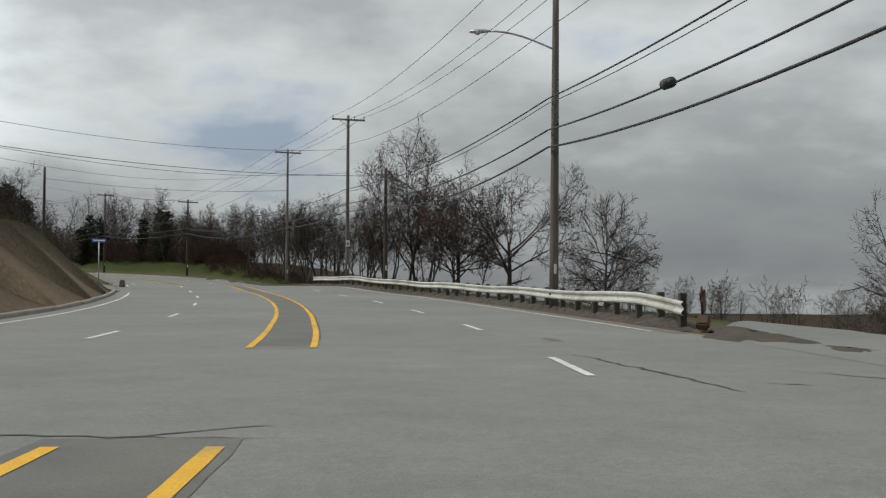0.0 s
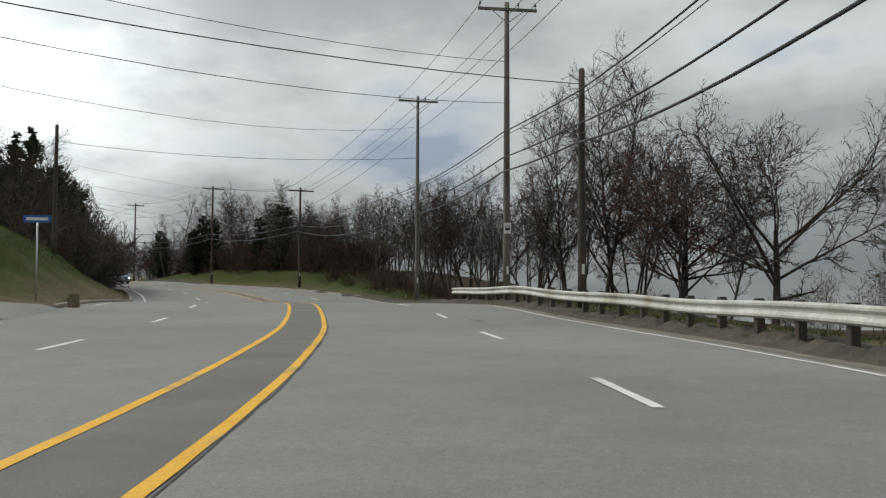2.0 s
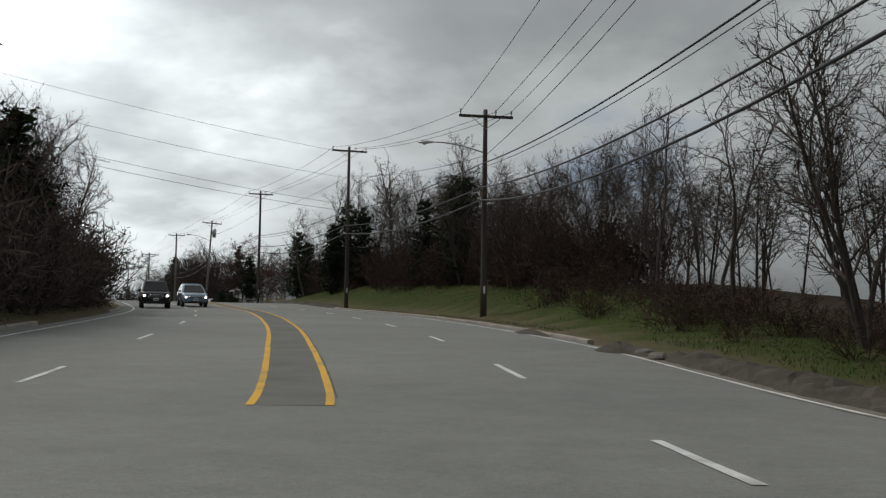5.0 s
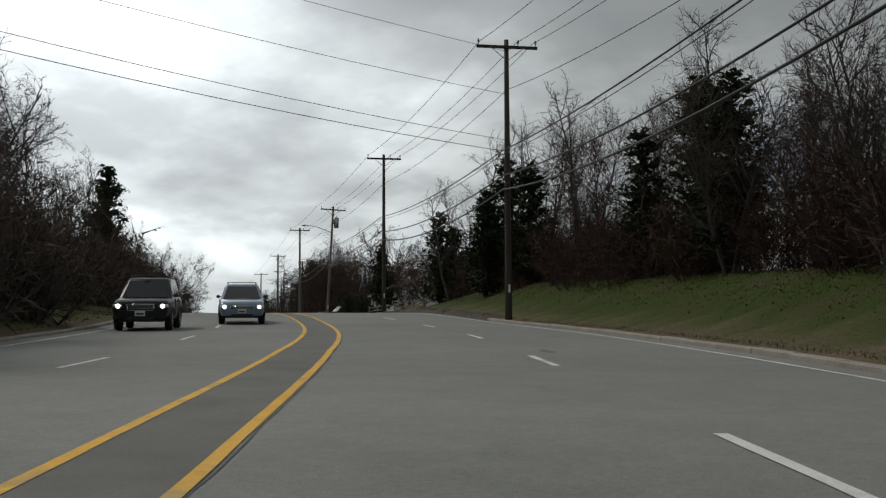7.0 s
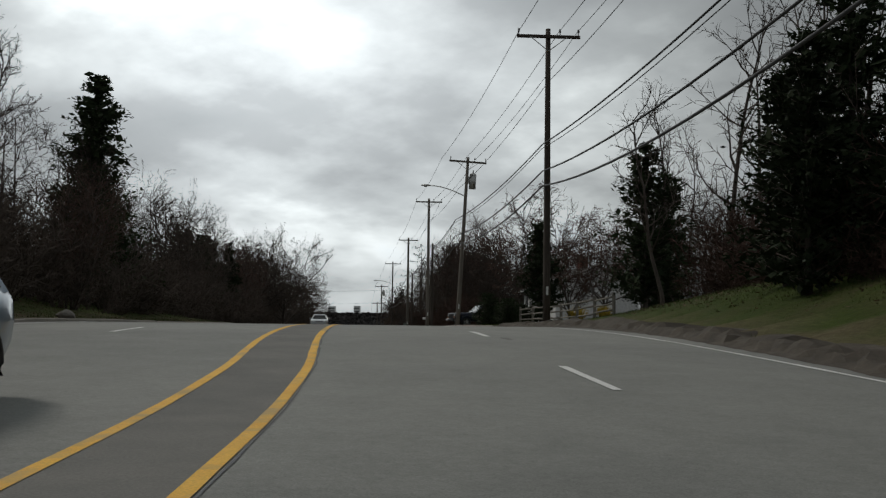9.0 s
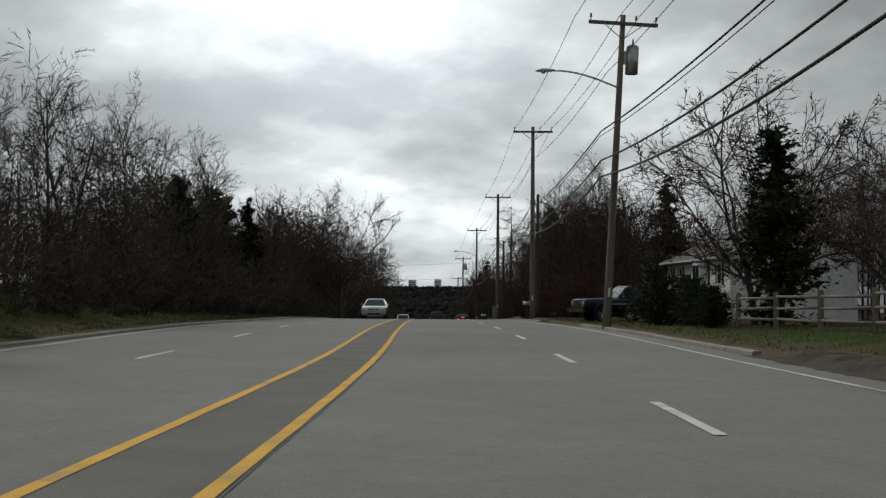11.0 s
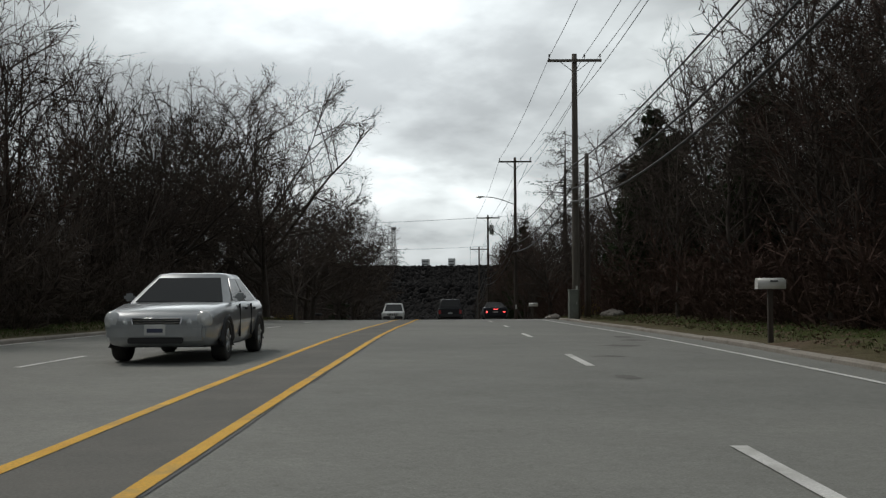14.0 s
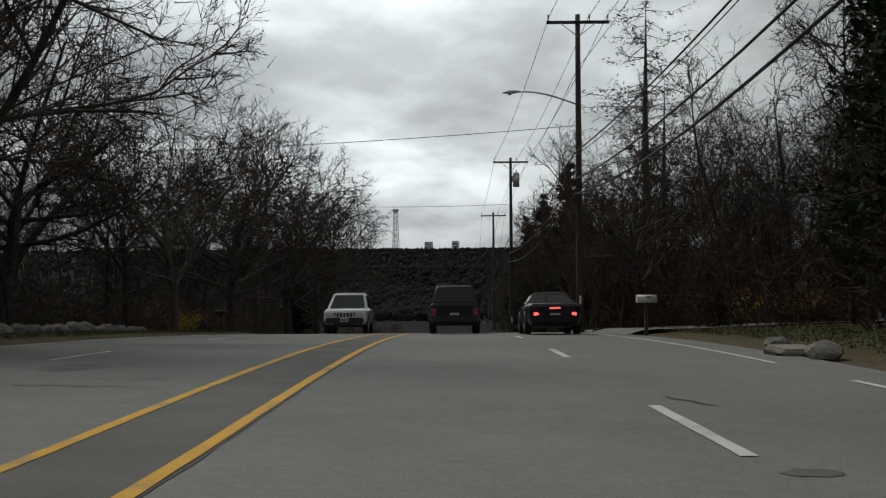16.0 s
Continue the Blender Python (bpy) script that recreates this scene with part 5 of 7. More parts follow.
def kerb(s0, s1, lat, side, h=0.13):
    n = int((s1 - s0) / 2.0)
    root = thing("kerb", None, "low worn concrete kerb along the road", "kerb", kind="structure")
    r = random.Random(int(s0))
    for k in range(n):
        a, b = s0 + 2.0 * k, s0 + 2.0 * k + 1.985
        j = r.uniform(-0.02, 0.02)
        vs = []
        for s in (a, b):
            for x, z in ((0, -0.2), (0.015, h - 0.03), (0.05, h), (0.2, h), (0.22, -0.2)):
                edge = float(road_right(s)) if lat is None else lat
                vs.append(station(s, edge + side * (x + j), z + j * 0.5))
        fs = [(i, i + 1, i + 6, i + 5) for i in range(4)] + [(0, 4, 3, 2, 1), (5, 6, 7, 8, 9)]
        raw("kerb_stone", vs, fs, CONCRETE, root)


kerb(122, 176, None, 1, 0.11)
kerb(222, 246, None, 1, 0.11)
kerb(262, 312, None, 1, 0.09)
kerb(341, 352, None, 1, 0.09)
kerb(20, 66, -ROAD_LEFT + 0.02, -1)
kerb(74, 130, -ROAD_LEFT + 0.02, -1)
kerb(150, 300, -ROAD_LEFT + 0.02, -1, 0.1)


def earth_edge(s0, s1, seed, prof=None):
    """Crumbling bare earth where the kerb is gone."""
    r = random.Random(seed)
    n = int((s1 - s0) / 0.3)
    prof = prof or ((-0.12, 0.004), (0.02, 0.05), (0.16, 0.15), (0.42, 0.20), (0.8, 0.19), (1.3, 0.16), (1.9, 0.06))
    vs, m = [], len(prof)
    for k in range(n + 1):
        s = s0 + (s1 - s0) * k / n
        out = 0.12 * noise.noise(Vector((s * 0.6, seed, 0)))
        fade = min(1.0, (s - s0) / 2.0, (s1 - s) / 2.0)
        for x, z in prof:
            z = z * fade if z > 0.01 else z
            vs.append(station(s + r.uniform(-0.08, 0.08), float(road_right(s)) + x + out + r.uniform(-0.06, 0.06), max(0.004, z * (1 + r.uniform(-0.45, 0.45))) if z > 0.01 else z))
    fs = [(k * m + i, k * m + i + 1, (k + 1) * m + i + 1, (k + 1) * m + i) for k in range(n) for i in range(m - 1)]
    tagged(raw("earth_edge", vs, fs, DARK_EARTH), "crumbling edge of dark bare earth along the road", "earth", kind="structure")


DARK_EARTH = two_tone("dark_bare_earth", (0.048, 0.040, 0.031), (0.10, 0.084, 0.065), 1.6, 0.95, fine=14, bumpy=0.7)
earth_edge(175.5, 222.5, 3)
# leaves and earth swept up under the rail
earth_edge(23.0, 118.0, 7, ((-0.02, 0.004), (0.08, 0.05), (0.22, 0.09), (0.36, 0.15), (0.6, 0.19), (0.9, 0.17), (1.6, 0.02)))


DUST = two_tone("dusty_asphalt", (0.16, 0.14, 0.11), (0.24, 0.215, 0.175), 1.4, 0.95, fine=16, bumpy=0.4)


def slab(name, corners, mat, label, dz=0.03):
    """A paved area draped on the ground between four corners given along the road."""
    (a0, b0), (a1, b1), (a2, b2), (a3, b3) = corners
    n, vs, fs = 36, [], []
    for i in range(n + 1):
        for j in range(n + 1):
            u, v = i / n, j / n
            s = (a0 * (1 - u) + a1 * u) * (1 - v) + (a3 * (1 - u) + a2 * u) * v
            lat = (b0 * (1 - u) + b1 * u) * (1 - v) + (b3 * (1 - u) + b2 * u) * v
            p = station(s, lat)
            z = ground_z(p.x, p.y)
            vs.append((p.x, p.y, z + 0.004 + dz * min(1.0, v * 18)))
    for i in range(n):
        for j in range(n):
            q = i * (n + 1) + j
            fs.append((q, q + 1, q + n + 2, q + n + 1))
    tagged(raw(name, vs, fs, mat, smooth=True), label, "pavement", kind="structure")


slab("side_drive", ((66.3, -9.5), (73.6, -9.5), (75, -34), (68, -34)), ASPHALT, "worn grey asphalt side drive", 0.05)
slab("lot", ((-60, 6.3), (20.5, 6.3), (73, 34), (-60, 60)), ASPHALT, "open asphalt lot beside the road", 0.05)
slab("driveway", ((331.5, 5.3), (340, 5.3), (345, 24), (338, 24)), ASPHALT, "grey asphalt driveway between shrubs", 0.04)
line_band("dusty_shoulder", 22, 120, ([0, 1], [6.24, 6.24]), 0, 0.42, 0.006, DUST, "dusty grey-brown shoulder along the guard rail", ragged=0.05)

# ---------------------------------------------------------------- utility poles and wires
POLES = {}


def at_station(key, s, lat, height, **kw):
    p = station(s, lat)
    POLES[key] = (s, lat, p.z + height)
    return pole(p.x, p.y, p.z + height, turn=heading(s), **kw)


at_station("n0", 4, 9.4, 12.0, r=0.17)
at_station("n1", 36.5, 6.95, 12.2, r=0.17, lean=(0, 0.5), lamp=(-1, 9.2, 2.4, 0.75, 20))
bus_pole = at_station("A", 82.0, 7.2, 13.1, arm=2.6, r=0.17)
at_station("C", 71.7, 7.5, 8.2, mat=POLE_DARK, r=0.16)
at_station("B", 104.5, 7.7, 13.3, arm=2.6, r=0.15)
at_station("D", 142.5, 7.7, 10.0, arm=2.6, mat=POLE_DARK, lamp=(-1, 8.0, 2.6, 0.6, 25))
at_station("E", 173.2, 6.5, 12.25, arm=2.7, mat=POLE_DARK)
at_station("F", 208.8, 6.65, 12.15, arm=2.6, mat=POLE_DARK)
at_station("G", 240.2, 5.98, 11.8, lean=(0, 3.0), arm=2.6, lamp=(-1, 9.2, 2.6, 0.7, 20), transformer=True)
at_station("H", 271.5, 6.15, 12.8, arm=2.6, r=0.18)
at_station("h2", 274.2, 6.75, 8.6, mat=POLE_DARK, marker=False)
at_station("I", 310.2, 6.12, 12.85, arm=2.6, r=0.2)
at_station("i2", 310.8, 6.75, 8.1, mat=POLE_DARK, marker=False)
at_station("K", 343.6, 5.3, 13.15, arm=2.6, mat=POLE_DARK, lamp=(-1, 9.6, 2.6, 0.7, 20))
at_station("L", 380.3, 4.5, 13.5, arm=2.6, mat=POLE_DARK, transformer=True)
at_station("M", 412.0, 4.4, 13.8, arm=2.6, mat=POLE_DARK)
at_station("left", 106.0, -14.3, 10.6, mat=POLE_DARK, marker=False)
at_station("left_near", 42.0, -27.0, 10.0, mat=POLE_DARK, marker=False)
at_station("left_wood", 150.0, -26.0, 14.5, mat=POLE_DARK, marker=False)
at_station("left_end", 352.0, -26.0, 10.0, mat=POLE_DARK, marker=False)


def tip(key, dlat=0.0, below=0.0, over=None):
    s, lat, z = POLES[key]
    p = station(s, lat + dlat)
    return Vector((p.x, p.y, z - below if over is None else p.z + over))


def hang(keys, dlat, dz, sag, r, label, fix=None):
    pts = [station(-70, 8.5 + dlat, 11.5 + dz if fix is None else fix)]
    pts += [tip(k, dlat, -dz, fix) for k in keys]
    pts.append(station(470, 5.2 + dlat, (11.5 + dz) if fix is None else fix))
    return wire("overhead_wire" if r < 0.016 else "overhead_cable", pts, sag, r, label)


RUN = ("n0", "n1", "A", "B", "D", "E", "F", "G", "H", "I", "K", "L", "M")
LOW = ("n0", "n1", "C", "A", "B", "D", "E", "F", "G", "H", "I", "K", "L", "M")
for dl in (-1.2, 0.45, 1.2):
    hang(RUN, dl, -0.1, 0.3, 0.013, "thin bare overhead power wire")
hang(LOW, -0.2, 0, 0.4, 0.032, "thick black overhead telephone cable", 6.3)
hang(LOW, -0.2, 0, 0.5, 0.038, "thick black overhead telephone cable", 5.7)
hang(LOW, -0.2, 0, 0.3, 0.027, "twisted overhead service cable", 7.4)
hang(LOW, -0.25, 0, 0.32, 0.014, "thin overhead cable beside the service cable", 7.2)
hang(RUN, 0.0, -2.2, 0.3, 0.013, "thin overhead neutral wire")
for a, b, r in (((tip("A", 0, 2.6), tip("left_near", 0, 0.3)), 0.5, 0.012), ((tip("A", 0, 4.4), tip("left_near", 0, 0.9)), 0.6, 0.012), ((tip("C", 0, 0.5), tip("left_near", 0, 1.7)), 0.5, 0.016), ((tip("B", 0, 4.0), tip("left", 0, 1.0)), 0.9, 0.015), ((tip("B", 0, 2.0), tip("left_near", 0, 0.5)), 0.5, 0.010), ((tip("E", 0, 0.5), tip("left_wood", 0, 0.2)), 0.25, 0.010), ((tip("E", 0, 2.4), tip("left_wood", 0, 1.8)), 0.3, 0.011), ((tip("E", 0, 4.4), tip("left_wood", 0, 3.2)), 0.35, 0.012), ((tip("E", 0, 4.9), tip("left_wood", 0, 3.8)), 0.35, 0.014), ((tip("K", 0, 4.6), tip("left_end", 0, 1.0)), 0.3, 0.014), ((tip("L", 0, 3.5), tip("left_end", 0, 2.5)), 0.3, 0.014)):
    wire("service_wire", a, b, r, "overhead wire crossing the road")
for s in (24.5, 300.0):
    p = station(s, 6.75, 5.75)
    bm = bmesh.new()
    d = Vector((*[np.interp(s, CHAIN, TANGENT[:, k]) for k in range(2)], 0.08)).normalized()
    rod(bm, p - d * 0.26, p + d * 0.26, 0.13, 0.13, n=16)
    rod(bm, p - d * 0.34, p - d * 0.26, 0.05, 0.13, n=16)
    rod(bm, p + d * 0.26, p + d * 0.34, 0.13, 0.05, n=16)
    tagged(part("cable_splice_case", bm, CABLE), "black splice case hanging on a cable", "splice case")

# bus stop plate on its pole
bm = bmesh.new()
box(bm, (0.0, -0.175, 3.35), (0.30, 0.012, 0.46), bevel=0.004)
plate = part("bus_stop_sign", bm, WHITE_METAL, bus_pole, "white bus stop plate with a bus picture")
bm = bmesh.new()
box(bm, (0.0, -0.184, 3.36), (0.2, 0.006, 0.2), bevel=0.002)
part("bus_picture", bm, TRIM, plate)
bm = bmesh.new()
box(bm, (0.0, -0.188, 3.4), (0.15, 0.006, 0.07))
part("bus_windows", bm, WHITE_METAL, plate)

# ---------------------------------------------------------------- guard rail
def guard_rail(s0, s1, lat):
    root = thing("guard_rail", None, "dented white-galvanised steel guard rail on posts", "guard rail")
    prof = [(0.0, 0.36), (-0.055, 0.40), (-0.055, 0.44), (0.0, 0.50), (0.0, 0.54), (-0.055, 0.60), (-0.055, 0.64), (0.0, 0.68)]
    r = random.Random(5)
    n = int((s1 - s0) / 3.8)
    bend = lambda s: 0.05 * math.sin(s * 0.31) + 0.03 * math.sin(s * 0.9 + 1) - 0.05 * max(0, (s0 + 3 - s)) ** 2 * 0.4
    for k in range(n):
        a, b = s0 + 3.8 * k, s0 + 3.8 * (k + 1) + 0.12
        vs, fs = [], []
        m = 8
        for i in range(m + 1):
            s = a + (b - a) * i / m
            dz = 0.025 * math.sin(s * 0.5) + (0.10 if s > s0 + 4 else -0.12 * (1 - (s - s0) / 4) + 0.10)
            for x, z in prof:
                vs.append(station(s, lat + x + bend(s) + 0.004 * (k % 2), z + dz))
            for x, z in prof:
                vs.append(station(s, lat + x + 0.006 + bend(s) + 0.004 * (k % 2), z + dz))
        w = len(prof) * 2
        h = len(prof)
        for i in range(m):
            for j in range(h - 1):
                fs.append((i * w + j, i * w + j + 1, (i + 1) * w + j + 1, (i + 1) * w + j))
                fs.append((i * w + h + j, (i + 1) * w + h + j, (i + 1) * w + h + j + 1, i * w + h + j + 1))
            fs.append((i * w + h - 1, i * w + 2 * h - 1, (i + 1) * w + 2 * h - 1, (i + 1) * w + h - 1))
            fs.append((i * w, (i + 1) * w, (i + 1) * w + h, i * w + h))
        raw("rail_beam", vs, fs, RAIL, root)
    for k in range(int((s1 - s0) / 1.9)):
        s = s0 + 0.5 + 1.9 * k
        c = station(s, lat + 0.1 + bend(s), 0.3)
        bm = bmesh.new()
        box(bm, c, (0.15, 0.2, 1.05), rot=Matrix.Rotation(radians(heading(s)), 3, "Z"), bevel=0.012)
        part("rail_post", bm, POLE_DARK, root, "dark timber rail post")
    # crumpled end
    bm = bmesh.new()
    p = station(s0 - 0.1, lat, 0.45)
    rot = Matrix.Rotation(radians(heading(s0) - 25), 3, "Z") @ Matrix.Rotation(radians(24), 3, "X")
    box(bm, p + Vector((0.25, -0.1, 0.15)), (0.05, 0.7, 0.42), rot=rot, bevel=0.02)
    box(bm, p + Vector((0.15, -0.5, -0.25)), (0.28, 0.5, 0.18), rot=rot, bevel=0.04)
    box(bm, p + Vector((0.2, -0.1, 0.36)), (0.03, 0.45, 0.22), rot=rot, bevel=0.01)
    part("crumpled_end", bm, RUST, root, "bent and rusted rail end")


RAIL = two_tone("weathered_rail_steel", (0.5, 0.5, 0.46), (0.68, 0.68, 0.63), 0.9, 0.55, 0.25, fine=9, bumpy=0.15, c3=(0.36, 0.33, 0.25))
guard_rail(23.4, 92.0, 6.85)


def heap(name, s, lat, a, b, h, mat, label, category, seed, n=26):
    """A low uneven mound lying on the ground."""
    r = random.Random(seed)
    vs, fs = [], []
    rings = 6
    for i in range(rings + 1):
        u = i / rings
        for k in range(n):
            q = 2 * math.pi * k / n
            wob = 1 + 0.25 * math.sin(3 * q + seed) + r.uniform(-0.08, 0.08)
            p = station(s + a * u * wob * math.cos(q), lat + b * u * wob * math.sin(q))
            z = max(ground_z(p.x, p.y), station(s, lat).z - 0.02 if abs(lat) < 6 else -99)
            vs.append((p.x, p.y, z + h * (1 - u * u) * r.uniform(0.75, 1.15) - 0.03 * u))
    for i in range(rings):
        for k in range(n):
            j = (k + 1) % n
            fs.append((i * n + k, i * n + j, (i + 1) * n + j, (i + 1) * n + k))
    tagged(raw(name, vs, fs, mat, smooth=True), label, category)


for i, c in enumerate(((20.0, 7.0, 2.6, 0.8, 0.13), (16.6, 7.2, 1.5, 0.5, 0.06))):
    heap("dirt_mound", *c, DARK_EARTH, "low brown heap of loose dirt", "dirt heap", i)
for i, c in enumerate(((128, 6.25, 2.0, 0.35, 0.16), (118.5, 6.3, 1.6, 0.5, 0.22), (196, 6.6, 4.0, 0.5, 0.22), (203, 6.7, 3.0, 0.5, 0.2), (268, 6.2, 1.4, 0.4, 0.09), (264, 6.3, 1.6, 0.45, 0.08))):
    heap("soil_ridge", *c, DARK_EARTH, "crumbling brown soil ridge at the verge", "dirt heap", i + 5)

# ---------------------------------------------------------------- roadside things
BOARDS = ((62.0, 32.1), (54.8, 32.0))


def board_sign(s, lat, turn):
    """A low slanted information panel on two legs."""
    p = station(s, lat)
    root = thing("information_board", pose(p.x, p.y, ground_z(p.x, p.y), 0, 0, turn), "low slanted information board on two dark legs", "sign")
    for x in (-0.22, 0.22):
        bm = bmesh.new()
        box(bm, (x, 0, 0.36), (0.05, 0.05, 0.8), bevel=0.01)
        part("leg", bm, TRIM, root)
    bm = bmesh.new()
    box(bm, (0, 0, 0.84), (0.62, 0.5, 0.04), rot=Matrix.Rotation(radians(28), 3, "X"), bevel=0.012)
    b = part("panel", bm, TRIM, root)
    bm = bmesh.new()
    box(bm, (0, -0.012, 0.862), (0.54, 0.42, 0.012), rot=Matrix.Rotation(radians(28), 3, "X"))
    part("panel_face", bm, WHITE_METAL, b, "pale printed panel face")


board_sign(*BOARDS[0], 20)
board_sign(*BOARDS[1], -30)


def street_sign(s, lat, h, turn):
    p = station(s, lat)
    root = thing("street_sign", pose(p.x, p.y, ground_z(p.x, p.y) - 0.1, 0, 0, turn), "blue street name sign on a steel post", "sign")
    bm = bmesh.new()
    rod(bm, (0, 0, 0), (0, 0, h), 0.035, n=10)
    part("post", bm, GALV, root)
    bm = bmesh.new()
    box(bm, (0, -0.04, h - 0.12), (0.95, 0.015, 0.26), bevel=0.004)
    b = part("plate", bm, BLUE_SIGN, root)
    bm = bmesh.new()
    box(bm, (0, -0.052, h - 0.12), (0.74, 0.006, 0.1))
    part("name_bar", bm, WHITE_METAL, b, "white bar in place of the name")


BLUE_SIGN = plain("blue_sign", (0.03, 0.10, 0.35), 0.4)
street_sign(76.3, -10.9, 3.1, heading(60))
bm = bmesh.new()
p = station(75.0, -9.4)
box(bm, (p.x, p.y, p.z + 0.22), (0.35, 0.35, 0.5), bevel=0.04, taper=0.8)
tagged(part("stone_marker", bm, DIRT), "small brown stone marker at the drive", "marker")


def mailbox(s, lat, h, turn, mat, name="mailbox", label="white metal mailbox on a dark post"):
    p = station(s, lat)
    root = thing(name, pose(p.x, p.y, ground_z(p.x, p.y) - 0.1, 0, 0, turn), label, "mailbox")
    bm = bmesh.new()
    box(bm, (0, 0, h / 2), (0.1, 0.1, h), bevel=0.01)
    part("post", bm, POLE_DARK, root)
    bm = bmesh.new()
    rings = []
    for x in (-0.28, 0.28):
        rings.append([(x, 0.11 * math.cos(a), h + 0.12 + 0.1 * math.sin(a)) for a in [math.pi * k / 8 for k in range(9)]] + [(x, -0.11, h), (x, 0.11, h)])
    loft(bm, rings)
    b = part("box", bm, mat, root)
    bm = bmesh.new()
    box(bm, (0.29, 0, h + 0.1), (0.02, 0.2, 0.19), bevel=0.01)
    part("door", bm, mat, b)
    bm = bmesh.new()
    box(bm, (0.05, -0.12, h + 0.16), (0.16, 0.012, 0.03))
    part("flag", bm, TRIM, b)


mailbox(280.0, 6.5, 1.1, heading(280), WHITE_METAL)
mailbox(330.0, 5.6, 1.0, heading(330), WHITE_METAL)
mailbox(351.5, -11.2, 0.95, heading(350), TRIM, label="black mailbox on a dark post")


def cabinet(s, lat):
    p = station(s, lat)
    root = thing("utility_cabinet", pose(p.x, p.y, ground_z(p.x, p.y) - 0.05, 0, 0, heading(s)), "grey-green steel utility cabinet beside a pole", "cabinet")
    bm = bmesh.new()
    box(bm, (0, 0, 0.68), (0.42, 0.62, 1.3), bevel=0.02)
    part("body", bm, CABINET, root)
    bm = bmesh.new()
    box(bm, (0, 0, 1.35), (0.48, 0.68, 0.05), bevel=0.012)
    part("lid", bm, CABINET, root)
    bm = bmesh.new()
    box(bm, (0, -0.315, 0.7), (0.36, 0.012, 1.1), bevel=0.004)
    d = part("door", bm, CABINET, root)
    bm = bmesh.new()
    box(bm, (0.12, -0.33, 0.75), (0.03, 0.03, 0.14), bevel=0.006)
    part("handle", bm, GALV, d)


CABINET = two_tone("cabinet_paint", (0.16, 0.18, 0.16), (0.22, 0.24, 0.21), 2, 0.6, c3=(0.13, 0.12, 0.1))
cabinet(308.2, 5.75)


def stone(s, lat, r0, seed, mat=None, flat=0.6, name="boulder", label="grey weathered boulder lying on the ground"):
    p = station(s, lat)
    bm = bmesh.new()
    bmesh.ops.create_icosphere(bm, subdivisions=2, radius=r0)
    for v in bm.verts:
        k = 1 + 0.28 * noise.noise(v.co * (1.6 / r0) + Vector((seed, 0, 0)))
        v.co = Vector((v.co.x * k, v.co.y * k * 0.8, v.co.z * k * flat))
    ob = part(name, bm, mat or ROCK)
    ob.matrix_basis = pose(p.x, p.y, max(ground_z(p.x, p.y), p.z - 0.1) + r0 * flat * 0.35, 0, 0, seed * 57)
    tagged(ob, label, "boulder")


ROCK = two_tone("granite", (0.14, 0.13, 0.115), (0.27, 0.25, 0.225), 2.2, 0.9, fine=18, bumpy=0.5)
r = random.Random(8)
for k in range(16):
    stone(315.2 + k * 0.52 + r.uniform(-0.1, 0.1) - 2.6, 8.0 + r.uniform(-0.2, 0.2) + 0.12 * k, r.uniform(0.22, 0.42), k)
for k in range(10):
    stone(313.0 + k * 0.5, 8.6 + r.uniform(-0.2, 0.2), r.uniform(0.2, 0.34), k + 20)
for k in range(22):
    stone(322 + k * 1.05, -12.2 - 0.05 * k + r.uniform(-0.3, 0.3), r.uniform(0.25, 0.5), k + 40)
for s, lat, q in ((201.5, -10.2, 0.35), (202.4, -10.4, 0.3), (116, 6.4, 0.26), (117.2, 6.5, 0.22), (315.0, 5.6, 0.34), (317.6, 5.65, 0.26)):
    stone(s, lat, q, int(s), flat=0.5)

# storm drain
p = station(316.2, 5.3)
root = thing("storm_drain", pose(p.x, p.y, p.z - 0.05, 0, 0, heading(313)), "concrete storm drain inlet in the kerb", "drain")
bm = bmesh.new()
box(bm, (0.2, 0, 0.12), (0.65, 1.0, 0.12), bevel=0.04)
part("cover", bm, CONCRETE, root)
bm = bmesh.new()
box(bm, (-0.1, 0, 0.055), (0.16, 0.7, 0.09))
part("mouth", bm, TRIM, root)

# split-rail fence
def rail_fence(s0, l0, s1, l1, spans):
    root = thing("split_rail_fence", None, "weathered split-rail wooden fence with three rails", "fence")
    pts = []
    r = random.Random(4)
    for k in range(spans + 1):
        u = k / spans
        p = station(s0 + (s1 - s0) * u, l0 + (l1 - l0) * u)
        g = ground_z(p.x, p.y)
        pts.append(Vector((p.x, p.y, g)))
        bm = bmesh.new()
        box(bm, (p.x, p.y, g + 0.52), (0.13, 0.13, 1.25), rot=Matrix.Rotation(r.uniform(-0.1, 0.1), 3, "Z"), bevel=0.015)
        part("post", bm, FENCE, root)
    for a, b in zip(pts, pts[1:]):
        for z in (0.28, 0.62, 0.96):
            bm = bmesh.new()
            rod(bm, a + Vector((0, 0, z + r.uniform(-0.05, 0.05))), b + Vector((0, 0, z + r.uniform(-0.05, 0.05))), 0.055, 0.045, n=6)
            part("rail", bm, FENCE, root)


FENCE = two_tone("weathered_fence_wood", (0.17, 0.155, 0.135), (0.30, 0.275, 0.24), 3, 0.9, fine=20, bumpy=0.4)
rail_fence(218.5, 11.6, 236.0, 9.7, 6)

